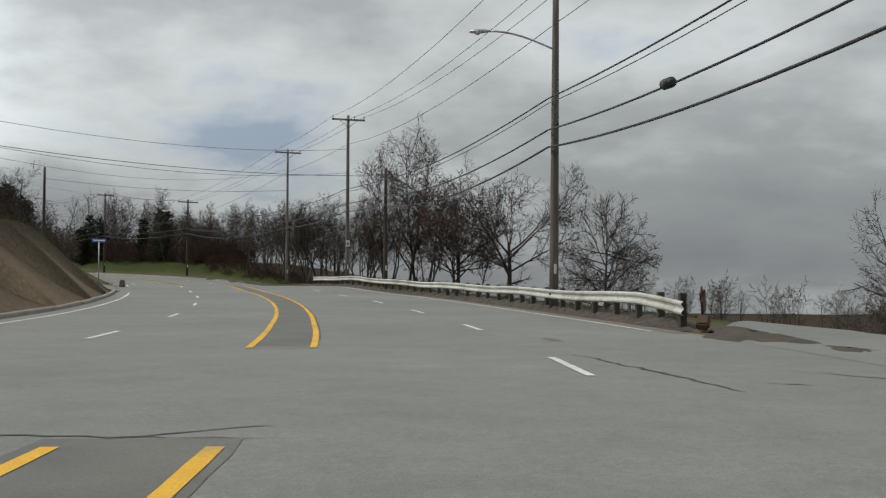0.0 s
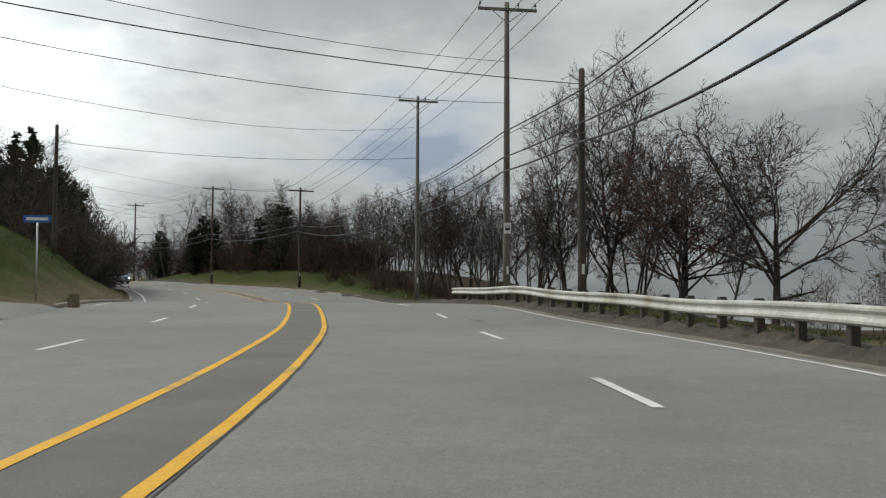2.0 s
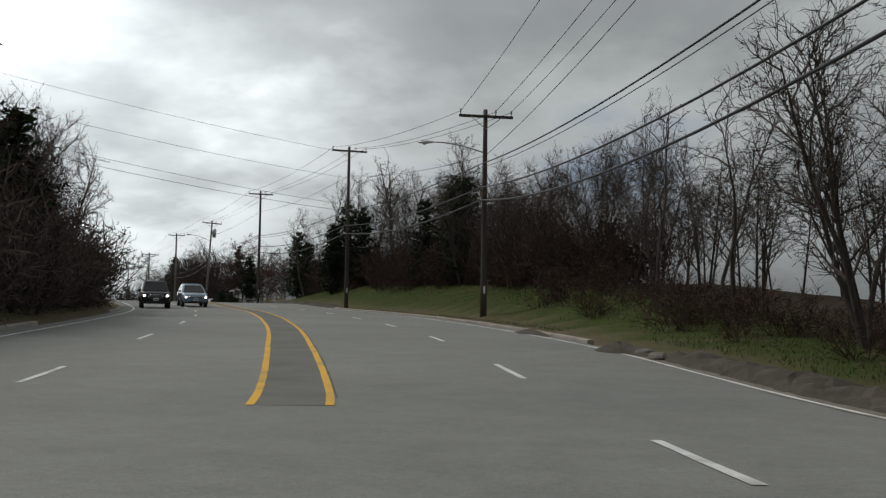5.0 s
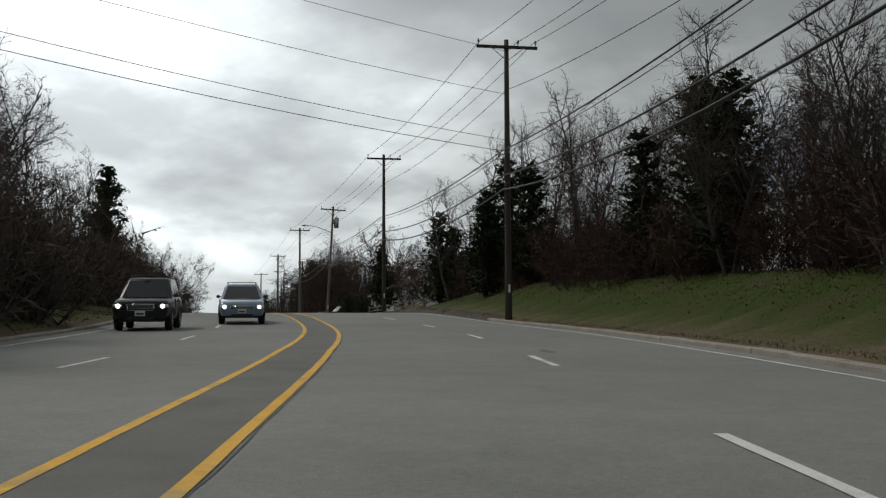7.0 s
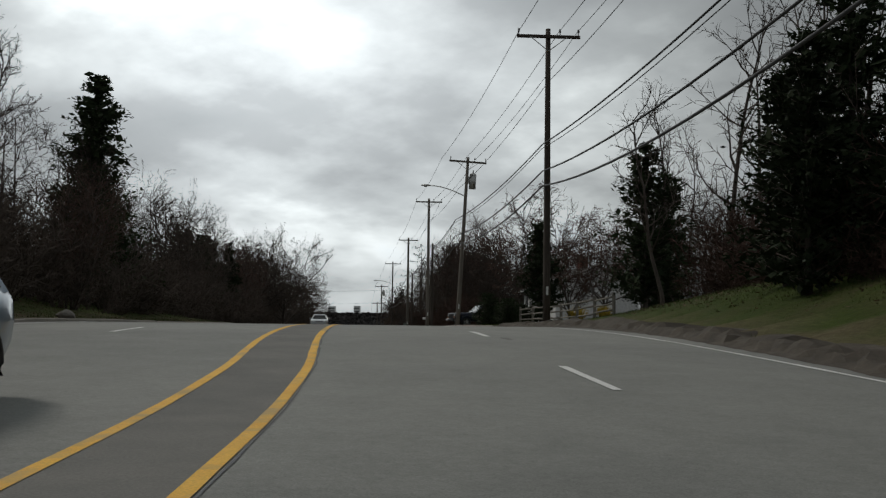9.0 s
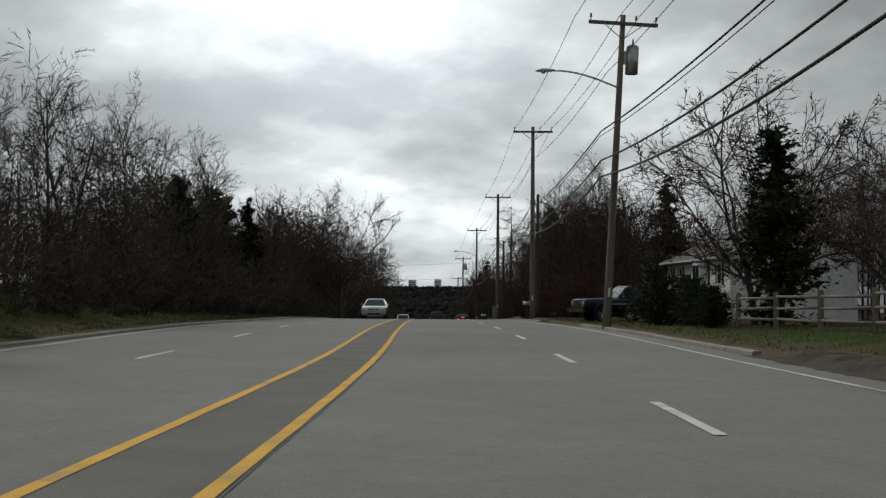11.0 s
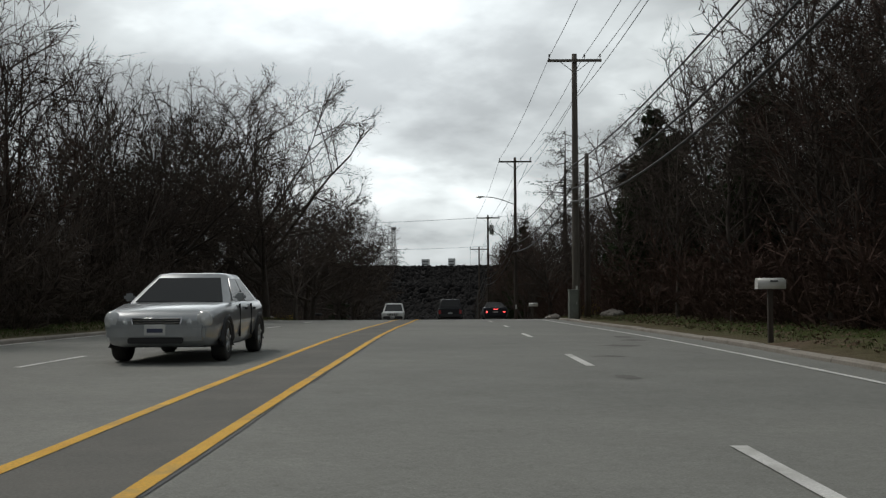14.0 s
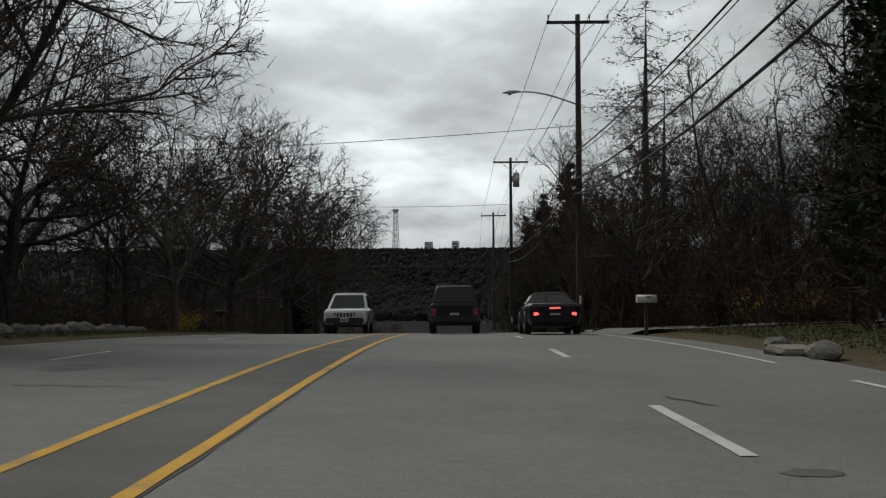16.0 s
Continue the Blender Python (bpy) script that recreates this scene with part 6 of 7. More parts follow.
# ---------------------------------------------------------------- the white house
SIDING = two_tone("white_siding", (0.78, 0.79, 0.78), (0.86, 0.87, 0.86), 0.6, 0.6)
SHINGLE = two_tone("grey_roof_shingles", (0.10, 0.10, 0.10), (0.17, 0.165, 0.16), 2.0, 0.9, fine=22, bumpy=0.4)
SHUTTER = plain("dark_shutter", (0.015, 0.017, 0.02), 0.6)
BRICK = two_tone("red_brick", (0.16, 0.055, 0.04), (0.25, 0.095, 0.07), 3, 0.9, fine=25, bumpy=0.4)
PANE = plain("window_pane", (0.03, 0.035, 0.04), 0.06)


def house():
    corner = Vector((-113.6, 255.0, 0))
    turn = -47.0
    g = ground_z(corner.x, corner.y) - 0.2
    root = thing("house", pose(corner.x, corner.y, g, 0, 0, turn), "white clapboard house with dark shutters and grey roof", "house")
    L, Dp, eave = 15.0, 8.0, 7.7 - g
    # local x along the front, y towards the back; the front faces -y
    bm = bmesh.new()
    box(bm, (L / 2, Dp / 2, eave / 2), (L, Dp, eave))
    for x in (0, L):
        a = [bm.verts.new((x + dx, y, z)) for dx in ((0.0, -0.1) if x else (0.0, 0.1)) for y, z in ((0, eave), (Dp, eave), (Dp / 2, eave + 1.9))]
        bm.faces.new(a[:3])
        bm.faces.new(a[3:])
    w = part("wall", bm, SIDING, root)
    rows = int(eave / 0.16)
    for k in range(rows):
        z = 0.1 + 0.16 * k
        bm = bmesh.new()
        box(bm, (L / 2, -0.012, z + 0.08), (L, 0.03, 0.15), rot=Matrix.Rotation(radians(-5), 3, "X"))
        part("clapboard", bm, SIDING, w)
        bm = bmesh.new()
        box(bm, (-0.012, Dp / 2, z + 0.08), (0.03, Dp, 0.15), rot=Matrix.Rotation(radians(5), 3, "Y"))
        part("clapboard", bm, SIDING, w)
    bm = bmesh.new()
    o, rise = 0.45, 1.95
    for y0, y1, z0 in ((-o, Dp / 2 + 0.02, eave - 0.18), (Dp + o, Dp / 2 - 0.02, eave - 0.18)):
        vs = [bm.verts.new(q) for q in ((-o, y0, z0), (L + o, y0, z0), (L + o, y1, eave + rise), (-o, y1, eave + rise))]
        vt = [bm.verts.new((v.co.x, v.co.y, v.co.z + 0.14)) for v in vs]
        bm.faces.new(vs[::-1])
        bm.faces.new(vt)
        for i in range(4):
            bm.faces.new((vs[i], vs[(i + 1) % 4], vt[(i + 1) % 4], vt[i]))
    bmesh.ops.recalc_face_normals(bm, faces=bm.faces)
    roof = part("roof", bm, SHINGLE, root, "grey shingle gable roof")
    bm = bmesh.new()
    box(bm, (L / 2, -o - 0.05, eave - 0.14), (L + 2 * o, 0.12, 0.14), bevel=0.02)
    part("gutter", bm, SIDING, roof)
    bm = bmesh.new()
    box(bm, (L * 0.62, Dp * 0.5, eave + 2.1), (0.9, 0.9, 2.2), bevel=0.02)
    part("chimney", bm, BRICK, roof, "red brick chimney")

    def window(x, z, wd, ht, shutters=True):
        bm = bmesh.new()
        for dx, dz, sx, sz in ((-wd / 2, 0, 0.08, ht + 0.1), (wd / 2, 0, 0.08, ht + 0.1), (0, ht / 2, wd, 0.09), (0, -ht / 2, wd + 0.14, 0.09), (0, 0, wd, 0.05)):
            box(bm, (x + dx, -0.05, z + dz), (sx, 0.1, sz))
        wn = part("window", bm, SIDING, root, "white window frame")
        bm = bmesh.new()
        box(bm, (x, -0.045, z), (wd - 0.06, 0.02, ht - 0.05))
        part("pane", bm, PANE, wn)
        if shutters:
            for dx in (-wd / 2 - 0.2, wd / 2 + 0.2):
                bm = bmesh.new()
                box(bm, (x + dx, -0.05, z), (0.3, 0.05, ht + 0.1), bevel=0.01)
                part("shutter", bm, SHUTTER, wn, "dark shutter")
    z2 = eave - 1.15
    for x in (1.4, 3.9):
        window(x, z2, 0.75, 1.3)
    window(13.0, z2, 0.9, 1.3)
    window(3.6, 1.1, 1.0, 0.8, False)
    window(9.6, 1.1, 1.5, 0.8, False)
    # bay window
    bm = bmesh.new()
    loft(bm, [[(8.3, 0, z), (8.7, -0.55, z), (10.1, -0.55, z), (10.5, 0, z)] for z in (z2 - 0.85, z2 + 0.8)], smooth=False)
    b = part("bay_window", bm, SIDING, root, "white projecting bay window")
    for x0, x1 in ((8.75, 9.35), (9.45, 10.05)):
        bm = bmesh.new()
        box(bm, ((x0 + x1) / 2, -0.56, z2), (x1 - x0, 0.02, 1.25))
        part("pane", bm, PANE, b)
    for x in (8.1, 10.7):
        bm = bmesh.new()
        box(bm, (x, -0.05, z2), (0.3, 0.05, 1.4), bevel=0.01)
        part("shutter", bm, SHUTTER, b, "dark shutter")
    # front door with a pediment
    bm = bmesh.new()
    box(bm, (6.4, -0.06, 1.75), (1.0, 0.1, 2.1), bevel=0.01)
    d = part("door", bm, SIDING, root, "white front door with a pediment")
    bm = bmesh.new()
    box(bm, (6.4, -0.12, 1.95), (0.4, 0.03, 1.1))
    part("pane", bm, PANE, d)
    bm = bmesh.new()
    loft(bm, [[(5.7, y, 2.85), (7.1, y, 2.85), (6.4, y, 3.4)] for y in (-0.25, -0.02)], smooth=False)
    part("pediment", bm, SIDING, d)
    bm = bmesh.new()
    box(bm, (6.4, -0.6, 0.5), (1.8, 1.2, 0.5), bevel=0.02)
    part("step", bm, CONCRETE, root)


house()


def shed(s, lat, turn, size, mat, label, name="far_house"):
    """A small gabled building seen between the trees."""
    p = station(s, lat)
    L, Dp, h = size
    root = thing(name, pose(p.x, p.y, ground_z(p.x, p.y) - 0.2, 0, 0, turn), label, "house")
    bm = bmesh.new()
    loft(bm, [[(x, -Dp / 2, 0), (x, Dp / 2, 0), (x, Dp / 2, h), (x, 0, h + Dp * 0.3), (x, -Dp / 2, h)] for x in (-L / 2, L / 2)], smooth=False)
    part("wall", bm, mat, root)
    bm = bmesh.new()
    for sd in (-1, 1):
        q = [(-L / 2 - 0.3, sd * (Dp / 2 + 0.3), h - 0.15), (L / 2 + 0.3, sd * (Dp / 2 + 0.3), h - 0.15), (L / 2 + 0.3, 0, h + Dp * 0.3 + 0.05), (-L / 2 - 0.3, 0, h + Dp * 0.3 + 0.05)]
        a = [bm.verts.new(v) for v in q]
        b = [bm.verts.new((v[0], v[1], v[2] + 0.12)) for v in q]
        bm.faces.new(a)
        bm.faces.new(b[::-1])
        for i in range(4):
            bm.faces.new((a[i], a[(i + 1) % 4], b[(i + 1) % 4], b[i]))
    bmesh.ops.recalc_face_normals(bm, faces=bm.faces)
    part("roof", bm, SHINGLE, root)
    for x in (-L * 0.25, L * 0.25):
        bm = bmesh.new()
        box(bm, (x, -Dp / 2 - 0.02, h * 0.55), (0.9, 0.06, 1.1))
        wn = part("window", bm, SIDING, root)
        bm = bmesh.new()
        box(bm, (x, -Dp / 2 - 0.055, h * 0.55), (0.75, 0.02, 0.95))
        part("pane", bm, PANE, wn)


shed(346, -34, heading(346) + 90, (9, 6, 2.6), SIDING, "small white house deep among bare trees")
shed(316, -34, heading(330) + 80, (10, 6, 2.4), SIDING, "pale low building behind bare trees")
shed(325, 17.5, heading(325) + 75, (9, 7, 2.8), two_tone("brown_shingle_wall", (0.09, 0.06, 0.045), (0.14, 0.1, 0.075), 3, 0.9, fine=20), "brown shingled house half hidden by evergreens")

# ---------------------------------------------------------------- trees
OAKS = [bare_tree(100 + k, 11.0, OAK, TWIG, "bare tree with a broad rounded crown") for k in range(4)]
BIG = bare_tree(140, 16.5, GRAND, TWIG, "great bare tree whose limbs overhang the road")
CLUMPS = [bare_tree(150 + k, 10.0, CLUMP, TWIG if k != 1 else TWIG_RED, "bare tree with many stems and a rounded crown") for k in range(3)]
SLIM = [bare_tree(200 + k, 12.0, SLENDER, TWIG if k < 3 else TWIG_RED, "slender bare woodland tree") for k in range(4)]
GAUNTS = [bare_tree(250 + k, 12.0, GAUNT, TWIG, "gaunt crooked bare tree with few twigs") for k in range(3)]
ORCHARD = [bare_tree(350 + k, 7.0, FRUIT, TWIG_RED, "rounded bare reddish fruit tree") for k in range(2)]
FAN = bare_tree(300, 8.0, SKIRTED, TWIG, "bare tree with dense fanning branches down to the ground")
CEDAR = [conifer(500 + k, 8.0, 2.1, 0.02, 5000, 0.5, "dark green dense cedar tree", 0.35, 0.215) for k in range(3)]
TALL_CEDAR = conifer(510, 12.5, 3.0, 0.02, 9500, 0.55, "tall dark green dense cedar tree", 0.3, 0.27, 60)
SPRUCE = conifer(520, 12.0, 2.9, 0.06, 6400, 0.85, droop=0.02, size=0.32)
LARCH = larch(540, 17.0, 3.4)
YEW = conifer(560, 2.4, 1.3, 0.0, 4400, 0.4, "rounded dark evergreen yew shrub", 0.3, 0.11, 40)
TEMPLATES = [BIG] + ORCHARD + OAKS + SLIM + CLUMPS + GAUNTS + [FAN] + CEDAR + [TALL_CEDAR, SPRUCE, LARCH, YEW]


def plant_at(s, lat, src, scale, turn=None, stretch=1.0):
    p = station(s, lat)
    return planted(src, p.x, p.y, scale, s * 7 if turn is None else turn, stretch=stretch)


def wood(s0, s1, lat0, lat1, n, kinds, lo, hi, seed):
    r = random.Random(seed)
    for k in range(n):
        plant_at(s0 + (s1 - s0) * (k + r.random()) / n, r.uniform(lat0, lat1), r.choice(kinds), r.uniform(lo, hi), r.uniform(0, 360), r.uniform(0.9, 1.1))


# single trees beyond the guard rail
for s, lat, k, sc in ((90.3, 24.2, OAKS[0], 1.42), (82.2, 29.2, FAN, 1.42), (93, 20.0, ORCHARD[0], 1.5), (95.5, 21.5, OAKS[2], 1.05), (97, 17.2, SLIM[1], 1.35), (99, 18.6, SLIM[0], 1.45), (101, 16.4, SLIM[3], 1.25), (96, 18.6, CLUMPS[1], 1.1), (99.5, 16.2, CLUMPS[2], 1.0), (103, 15.0, CLUMPS[0], 1.0), (52, 35.4, OAKS[3], 1.3), (88.5, 20.6, SLIM[2], 0.7)):
    plant_at(s, lat, k, sc)
# the clumps behind the last stretch of the rail
for s, lat, k, sc in ((107, 13.2, CLUMPS[0], 0.92), (110, 11.6, CLUMPS[1], 0.9), (112.5, 13.8, CLUMPS[2], 0.98), (117, 12.0, CLUMPS[0], 0.95), (121, 13.6, SLIM[2], 0.8), (124.5, 11.9, GAUNTS[0], 0.75), (129, 13.4, GAUNTS[1], 0.8), (133, 12.4, GAUNTS[2], 0.75), (137, 13.8, SLIM[0], 0.75), (141, 14.5, GAUNTS[0], 0.8), (106, 17.5, SLIM[2], 0.9)):
    plant_at(s, lat, k, sc)
wood(142, 172, 13.5, 19, 12, SLIM, 0.6, 0.76, 2)
wood(143, 166, 12, 14.5, 6, CLUMPS, 0.6, 0.8, 14)
wood(172, 206, 12.5, 18, 10, SLIM + GAUNTS, 0.8, 1.05, 3)
wood(186, 222, 10.2, 17, 12, GAUNTS, 0.85, 1.1, 13)
wood(284, 345, 11, 18, 16, SLIM, 0.9, 1.25, 4)
wood(347, 420, 8.5, 15, 14, SLIM + CLUMPS, 0.85, 1.1, 5)
wood(350, 440, 6.9, 9.2, 18, SLIM + CLUMPS, 0.9, 1.1, 15)
wood(284, 320, 9, 11, 6, SLIM, 0.9, 1.1, 16)
wood(118, 166, -17, -12.4, 14, CLUMPS + SLIM[:2], 0.8, 1.0, 7)
wood(166, 210, -20, -14, 9, SLIM + CLUMPS, 0.75, 1.05, 9)
wood(210, 300, -17, -12.6, 16, CLUMPS + SLIM[:2], 0.65, 0.85, 8)
for s, lat, k, sc in ((262, -14.5, CLUMPS[2], 1.05), (290, -14.2, CLUMPS[1], 1.1), (297, -15.5, CLUMPS[0], 1.15), (304, -14.6, CLUMPS[2], 1.15), (311, -14, OAKS[3], 1.1), (316, -15.5, OAKS[0], 1.2), (323.0, -10.9, BIG, 1.0), (331, -16, OAKS[2], 1.61), (340, -17, OAKS[3], 1.49), (349, -12.9, OAKS[2], 1.18), (355, -17, OAKS[0], 1.43), (363, -13.2, OAKS[1], 1.43), (371, -15, OAKS[3], 1.49), (379, -12.2, OAKS[0], 1.49), (386, -13.0, OAKS[2], 1.49), (394, -11.8, OAKS[1], 1.43), (404, -11.6, OAKS[3], 1.30)):
    plant_at(s, lat, k, sc)
# the fruit trees before the white house, and the tree by the far driveway
for s, lat, k, sc in ((243, 12.4, ORCHARD[0], 1.5), (252, 16.5, ORCHARD[1], 1.4), (238, 16, ORCHARD[0], 1.15), (346, 8.2, OAKS[2], 0.95), (233, 18, ORCHARD[1], 1.1)):
    plant_at(s, lat, k, sc)
# evergreens
for s, lat, k, sc in ((150.6, -16.8, SPRUCE, 1.2), (157, -18, SPRUCE, 1.2), (140, -15.0, CEDAR[0], 1.1), (143.5, -16.5, CEDAR[1], 1.2), (147, -15.5, CEDAR[2], 1.1), (133, -20, CEDAR[1], 1.3), (128, -13.8, CEDAR[0], 0.95), (131, -15.2, CEDAR[1], 1.1), (134.5, -13.6, CEDAR[2], 1.05), (137.5, -14.8, CEDAR[1], 1.2), (141, -13.0, CEDAR[0], 1.05), (166, 13.4, CEDAR[1], 0.95), (169, 13.5, CEDAR[2], 1.0), (174, 13, CEDAR[0], 0.85), (191, 10.2, CEDAR[0], 0.82), (192.5, 12, CEDAR[1], 0.98), (189, 12.4, CEDAR[2], 0.9), (194.5, 11, CEDAR[2], 0.75), (222, -14.6, TALL_CEDAR, 0.95), (226, -15.5, CEDAR[0], 1.0), (259, -14.2, CEDAR[1], 0.9), (279.5, -14, SPRUCE, 0.72), (276, -16, CEDAR[2], 1.1), (284, -16.5, CEDAR[0], 1.1), (270, -17, CEDAR[0], 1.1), (360, 11, LARCH, 1.1), (365, 13, LARCH, 0.9), (313, 24, SPRUCE, 1.25), (214, 12.0, CEDAR[1], 0.95), (217, 13.8, CEDAR[2], 0.85), (236, 11.0, CEDAR[0], 0.85), (300, 12, CEDAR[0], 1.1), (318, 11.5, CEDAR[2], 1.2), (325.2, 11.8, CEDAR[1], 1.2), (321, 13.2, CEDAR[0], 1.35), (329.5, 13.6, TALL_CEDAR, 1.1), (388, 7.6, SPRUCE, 1.0), (374, 8.2, SPRUCE, 1.0), (402, 7.2, SPRUCE, 1.0), (396, -14, SPRUCE, 0.7)):
    plant_at(s, lat, k, sc)
for s, lat, sc in ((250.2, 11.4, 0.95), (243.6, 8.6, 0.98), (241.5, 9.6, 0.8), (245.5, 11.5, 0.7), (237, 9.0, 0.6), (323, 13, 0.8), (336, 9, 0.6), (276, 9.5, 0.5)):
    plant_at(s, lat, YEW, sc)
for ob in TEMPLATES:
    for o in (ob, *ob.children_recursive):
        bpy.data.objects.remove(o)

# deep woods and thickets on both sides
woodland("deep_woods_right", "deep leafless woods of slender grey trees", [(114, 140, 17, 28, 14, 5, 8.5), (138, 215, 16, 30, 70, 6, 9), (215, 262, 21, 38, 40, 8, 11), (238, 300, 27, 42, 54, 10, 14), (276, 305, 9.8, 16, 34, 8, 12.5), (290, 430, 11.5, 30, 130, 10, 15), (430, 540, 8, 36, 55, 7, 10)], 21, TWIG, WOODED, 11.0)
woodland("deep_woods_left", "deep leafless woods of slender grey trees", [(112, 170, -28, -14.5, 64, 8, 11.5), (166, 240, -28, -14.5, 76, 6, 10), (236, 335, -30, -13.8, 140, 7.5, 10.8), (330, 460, -34, -17, 110, 9, 13), (430, 540, -40, -11, 60, 7, 10)], 22, TWIG, WOODED, 11.0)
woodland("thicket_right", "dense reddish brown leafless undergrowth", [(100, 120, 9.6, 13, 24, 0.6, 1.5), (76, 100, 13, 30, 24, 0.8, 1.8), (118, 144, 9.8, 14, 44, 0.8, 2.2), (140, 206, 12.2, 17, 150, 2.2, 5.2), (172, 206, 10.9, 13, 26, 0.9, 2.2), (272, 300, 9, 14, 60, 1.8, 5.0), (286, 420, 8.8, 15, 150, 1.6, 5.0)], 23, TWIG_RED, BUSHY, 3.0)
woodland("thicket_left", "dense brown leafless undergrowth", [(112, 170, -16, -11.6, 165, 3.0, 7.0), (166, 310, -17, -12.4, 250, 2.4, 5.8), (300, 440, -24, -15, 130, 2.0, 5.0)], 24, TWIG, BUSHY, 3.0)


def forsythia(s, lat, sc, seed):
    r = random.Random(seed)
    p = station(s, lat)
    root = thing("flowering_shrub", pose(p.x, p.y, ground_z(p.x, p.y), 0, 0, 0), "yellow flowering forsythia shrub among bare twigs", "shrub")
    segs, lv = [], []
    for _ in range(60):
        d = np.array([r.gauss(0, 0.6), r.gauss(0, 0.6), 1.0])
        d /= np.linalg.norm(d)
        a = np.zeros(3)
        b = d * r.uniform(0.8, 1.6) * sc
        segs.append((a, b, 0.012, 0.0))
        for _ in range(22):
            c = b * r.uniform(0.3, 1.0) + np.array([r.gauss(0, 0.06), r.gauss(0, 0.06), r.gauss(0, 0.06)])
            e, f = np.array([r.gauss(0, 1) for _ in range(3)]), np.array([r.gauss(0, 1) for _ in range(3)])
            e, f = e / np.linalg.norm(e) * 0.04, f / np.linalg.norm(f) * 0.04
            lv += [c - e, c + f, c + e, c - f]
    v, f = tubes(segs)
    finish("stems", fast_mesh("stems", v, f), TWIG, root)
    lv = np.array(lv)
    finish("blossom", fast_mesh("blossom", lv, np.arange(len(lv)).reshape(-1, 4)), YELLOW_BLOOM, root, "small yellow blossom")


YELLOW_BLOOM = two_tone("yellow_blossom", (0.35, 0.24, 0.02), (0.55, 0.4, 0.04), 3, 0.8)
for i, c in enumerate(((364, -16, 1.3), (367, -17.5, 1.2), (227, 11.6, 0.6), (223, 12.2, 0.5), (339, 10.5, 1.2), (336, 12, 1.1))):
    forsythia(*c, i)


def grass(name, regions, seed, label):
    """Tufts of grass blades on the verges."""
    rng = np.random.default_rng(seed)
    P0, HH = [], []
    for s0, s1, l0, l1, n, h in regions:
        S, LAT = rng.uniform(s0, s1, n), rng.uniform(l0, l1, n)
        px = np.interp(S, CHAIN, LINE[:, 0]) + np.interp(S, CHAIN, RIGHT[:, 0]) * LAT
        py = np.interp(S, CHAIN, LINE[:, 1]) + np.interp(S, CHAIN, RIGHT[:, 1]) * LAT
        s2, lat2, z2 = chainage(px, py)
        P0.append(np.stack([px, py, z2 + bank(s2, lat2) + swell(px, py, lat2) - 0.02], 1))
        HH.append(rng.uniform(0.4, 1.2, n) * h)
    P0, HH = np.concatenate(P0), np.concatenate(HH)
    n = len(P0)
    az = rng.uniform(0, 2 * np.pi, n)
    w = np.stack([np.cos(az), np.sin(az), np.zeros(n)], 1) * rng.uniform(0.007, 0.015, n)[:, None]
    tip_ = P0 + np.stack([rng.normal(0, 0.35, n), rng.normal(0, 0.35, n), np.ones(n)], 1) * HH[:, None]
    v = np.stack([P0 - w, P0 + w, tip_], 1).reshape(-1, 3)
    tagged(finish(name, fast_mesh(name, v, np.arange(3 * n).reshape(-1, 3)), BLADES), label, "grass", kind="stuff")


def blade_material():
    m, nt, b = material("grass_blades", 0.9)
    g = nt.nodes.new("ShaderNodeNewGeometry")
    v = coords(nt)
    patch = noise_tex(nt, v, 0.35, 5, 0.65)
    green = ramp(nt, g.outputs["Random Per Island"], [(0.0, (0.042, 0.062, 0.013)), (0.8, (0.066, 0.094, 0.020)), (1.0, (0.11, 0.10, 0.045))])
    straw = ramp(nt, g.outputs["Random Per Island"], [(0.0, (0.05, 0.04, 0.02)), (1.0, (0.15, 0.12, 0.065))])
    nt.links.new(mixed(nt, ramp(nt, patch, [(0.58, (0, 0, 0)), (0.74, (0.6, 0.6, 0.6))]), green, straw), b.inputs["Base Color"])
    return m


BLADES = blade_material()
grass("verge_grass", [(128, 210, 7.0, 14, 36000, 0.075), (210, 300, 6.6, 12, 12000, 0.10), (95, 122, 8, 12, 3000, 0.15), (30, 95, 7.2, 11, 6000, 0.16), (20, 64, -16, -10.2, 9000, 0.1), (78, 125, -19, -10.2, 26000, 0.11), (180, 310, -14, -10.2, 16000, 0.12), (300, 360, 6.2, 9, 6000, 0.12), (300, 360, -13, -10.2, 7000, 0.1)], 31, "short spring grass on the verges")


def litter(name, regions, seed):
    """Dead leaves and sticks strewn along the wood's edge."""
    rng = np.random.default_rng(seed)
    V = []
    for s0, s1, l0, l1, n in regions:
        S, LAT = rng.uniform(s0, s1, n), rng.uniform(l0, l1, n)
        px = np.interp(S, CHAIN, LINE[:, 0]) + np.interp(S, CHAIN, RIGHT[:, 0]) * LAT
        py = np.interp(S, CHAIN, LINE[:, 1]) + np.interp(S, CHAIN, RIGHT[:, 1]) * LAT
        s2, lat2, z2 = chainage(px, py)
        c = np.stack([px, py, z2 + bank(s2, lat2) + swell(px, py, lat2) + 0.025], 1)
        a, b = rng.normal(0, 1, (n, 3)), rng.normal(0, 1, (n, 3))
        a[:, 2] *= 0.3
        b[:, 2] *= 0.3
        a *= (rng.uniform(0.03, 0.07, n) / np.linalg.norm(a, axis=1))[:, None]
        b *= (rng.uniform(0.02, 0.05, n) / np.linalg.norm(b, axis=1))[:, None]
        V.append(np.stack([c - a, c + b, c + a, c - b], 1).reshape(-1, 3))
    v = np.concatenate(V)
    tagged(finish(name, fast_mesh(name, v, np.arange(len(v)).reshape(-1, 4)), LEAVES), "dead brown leaves on the ground", "leaves", kind="stuff")


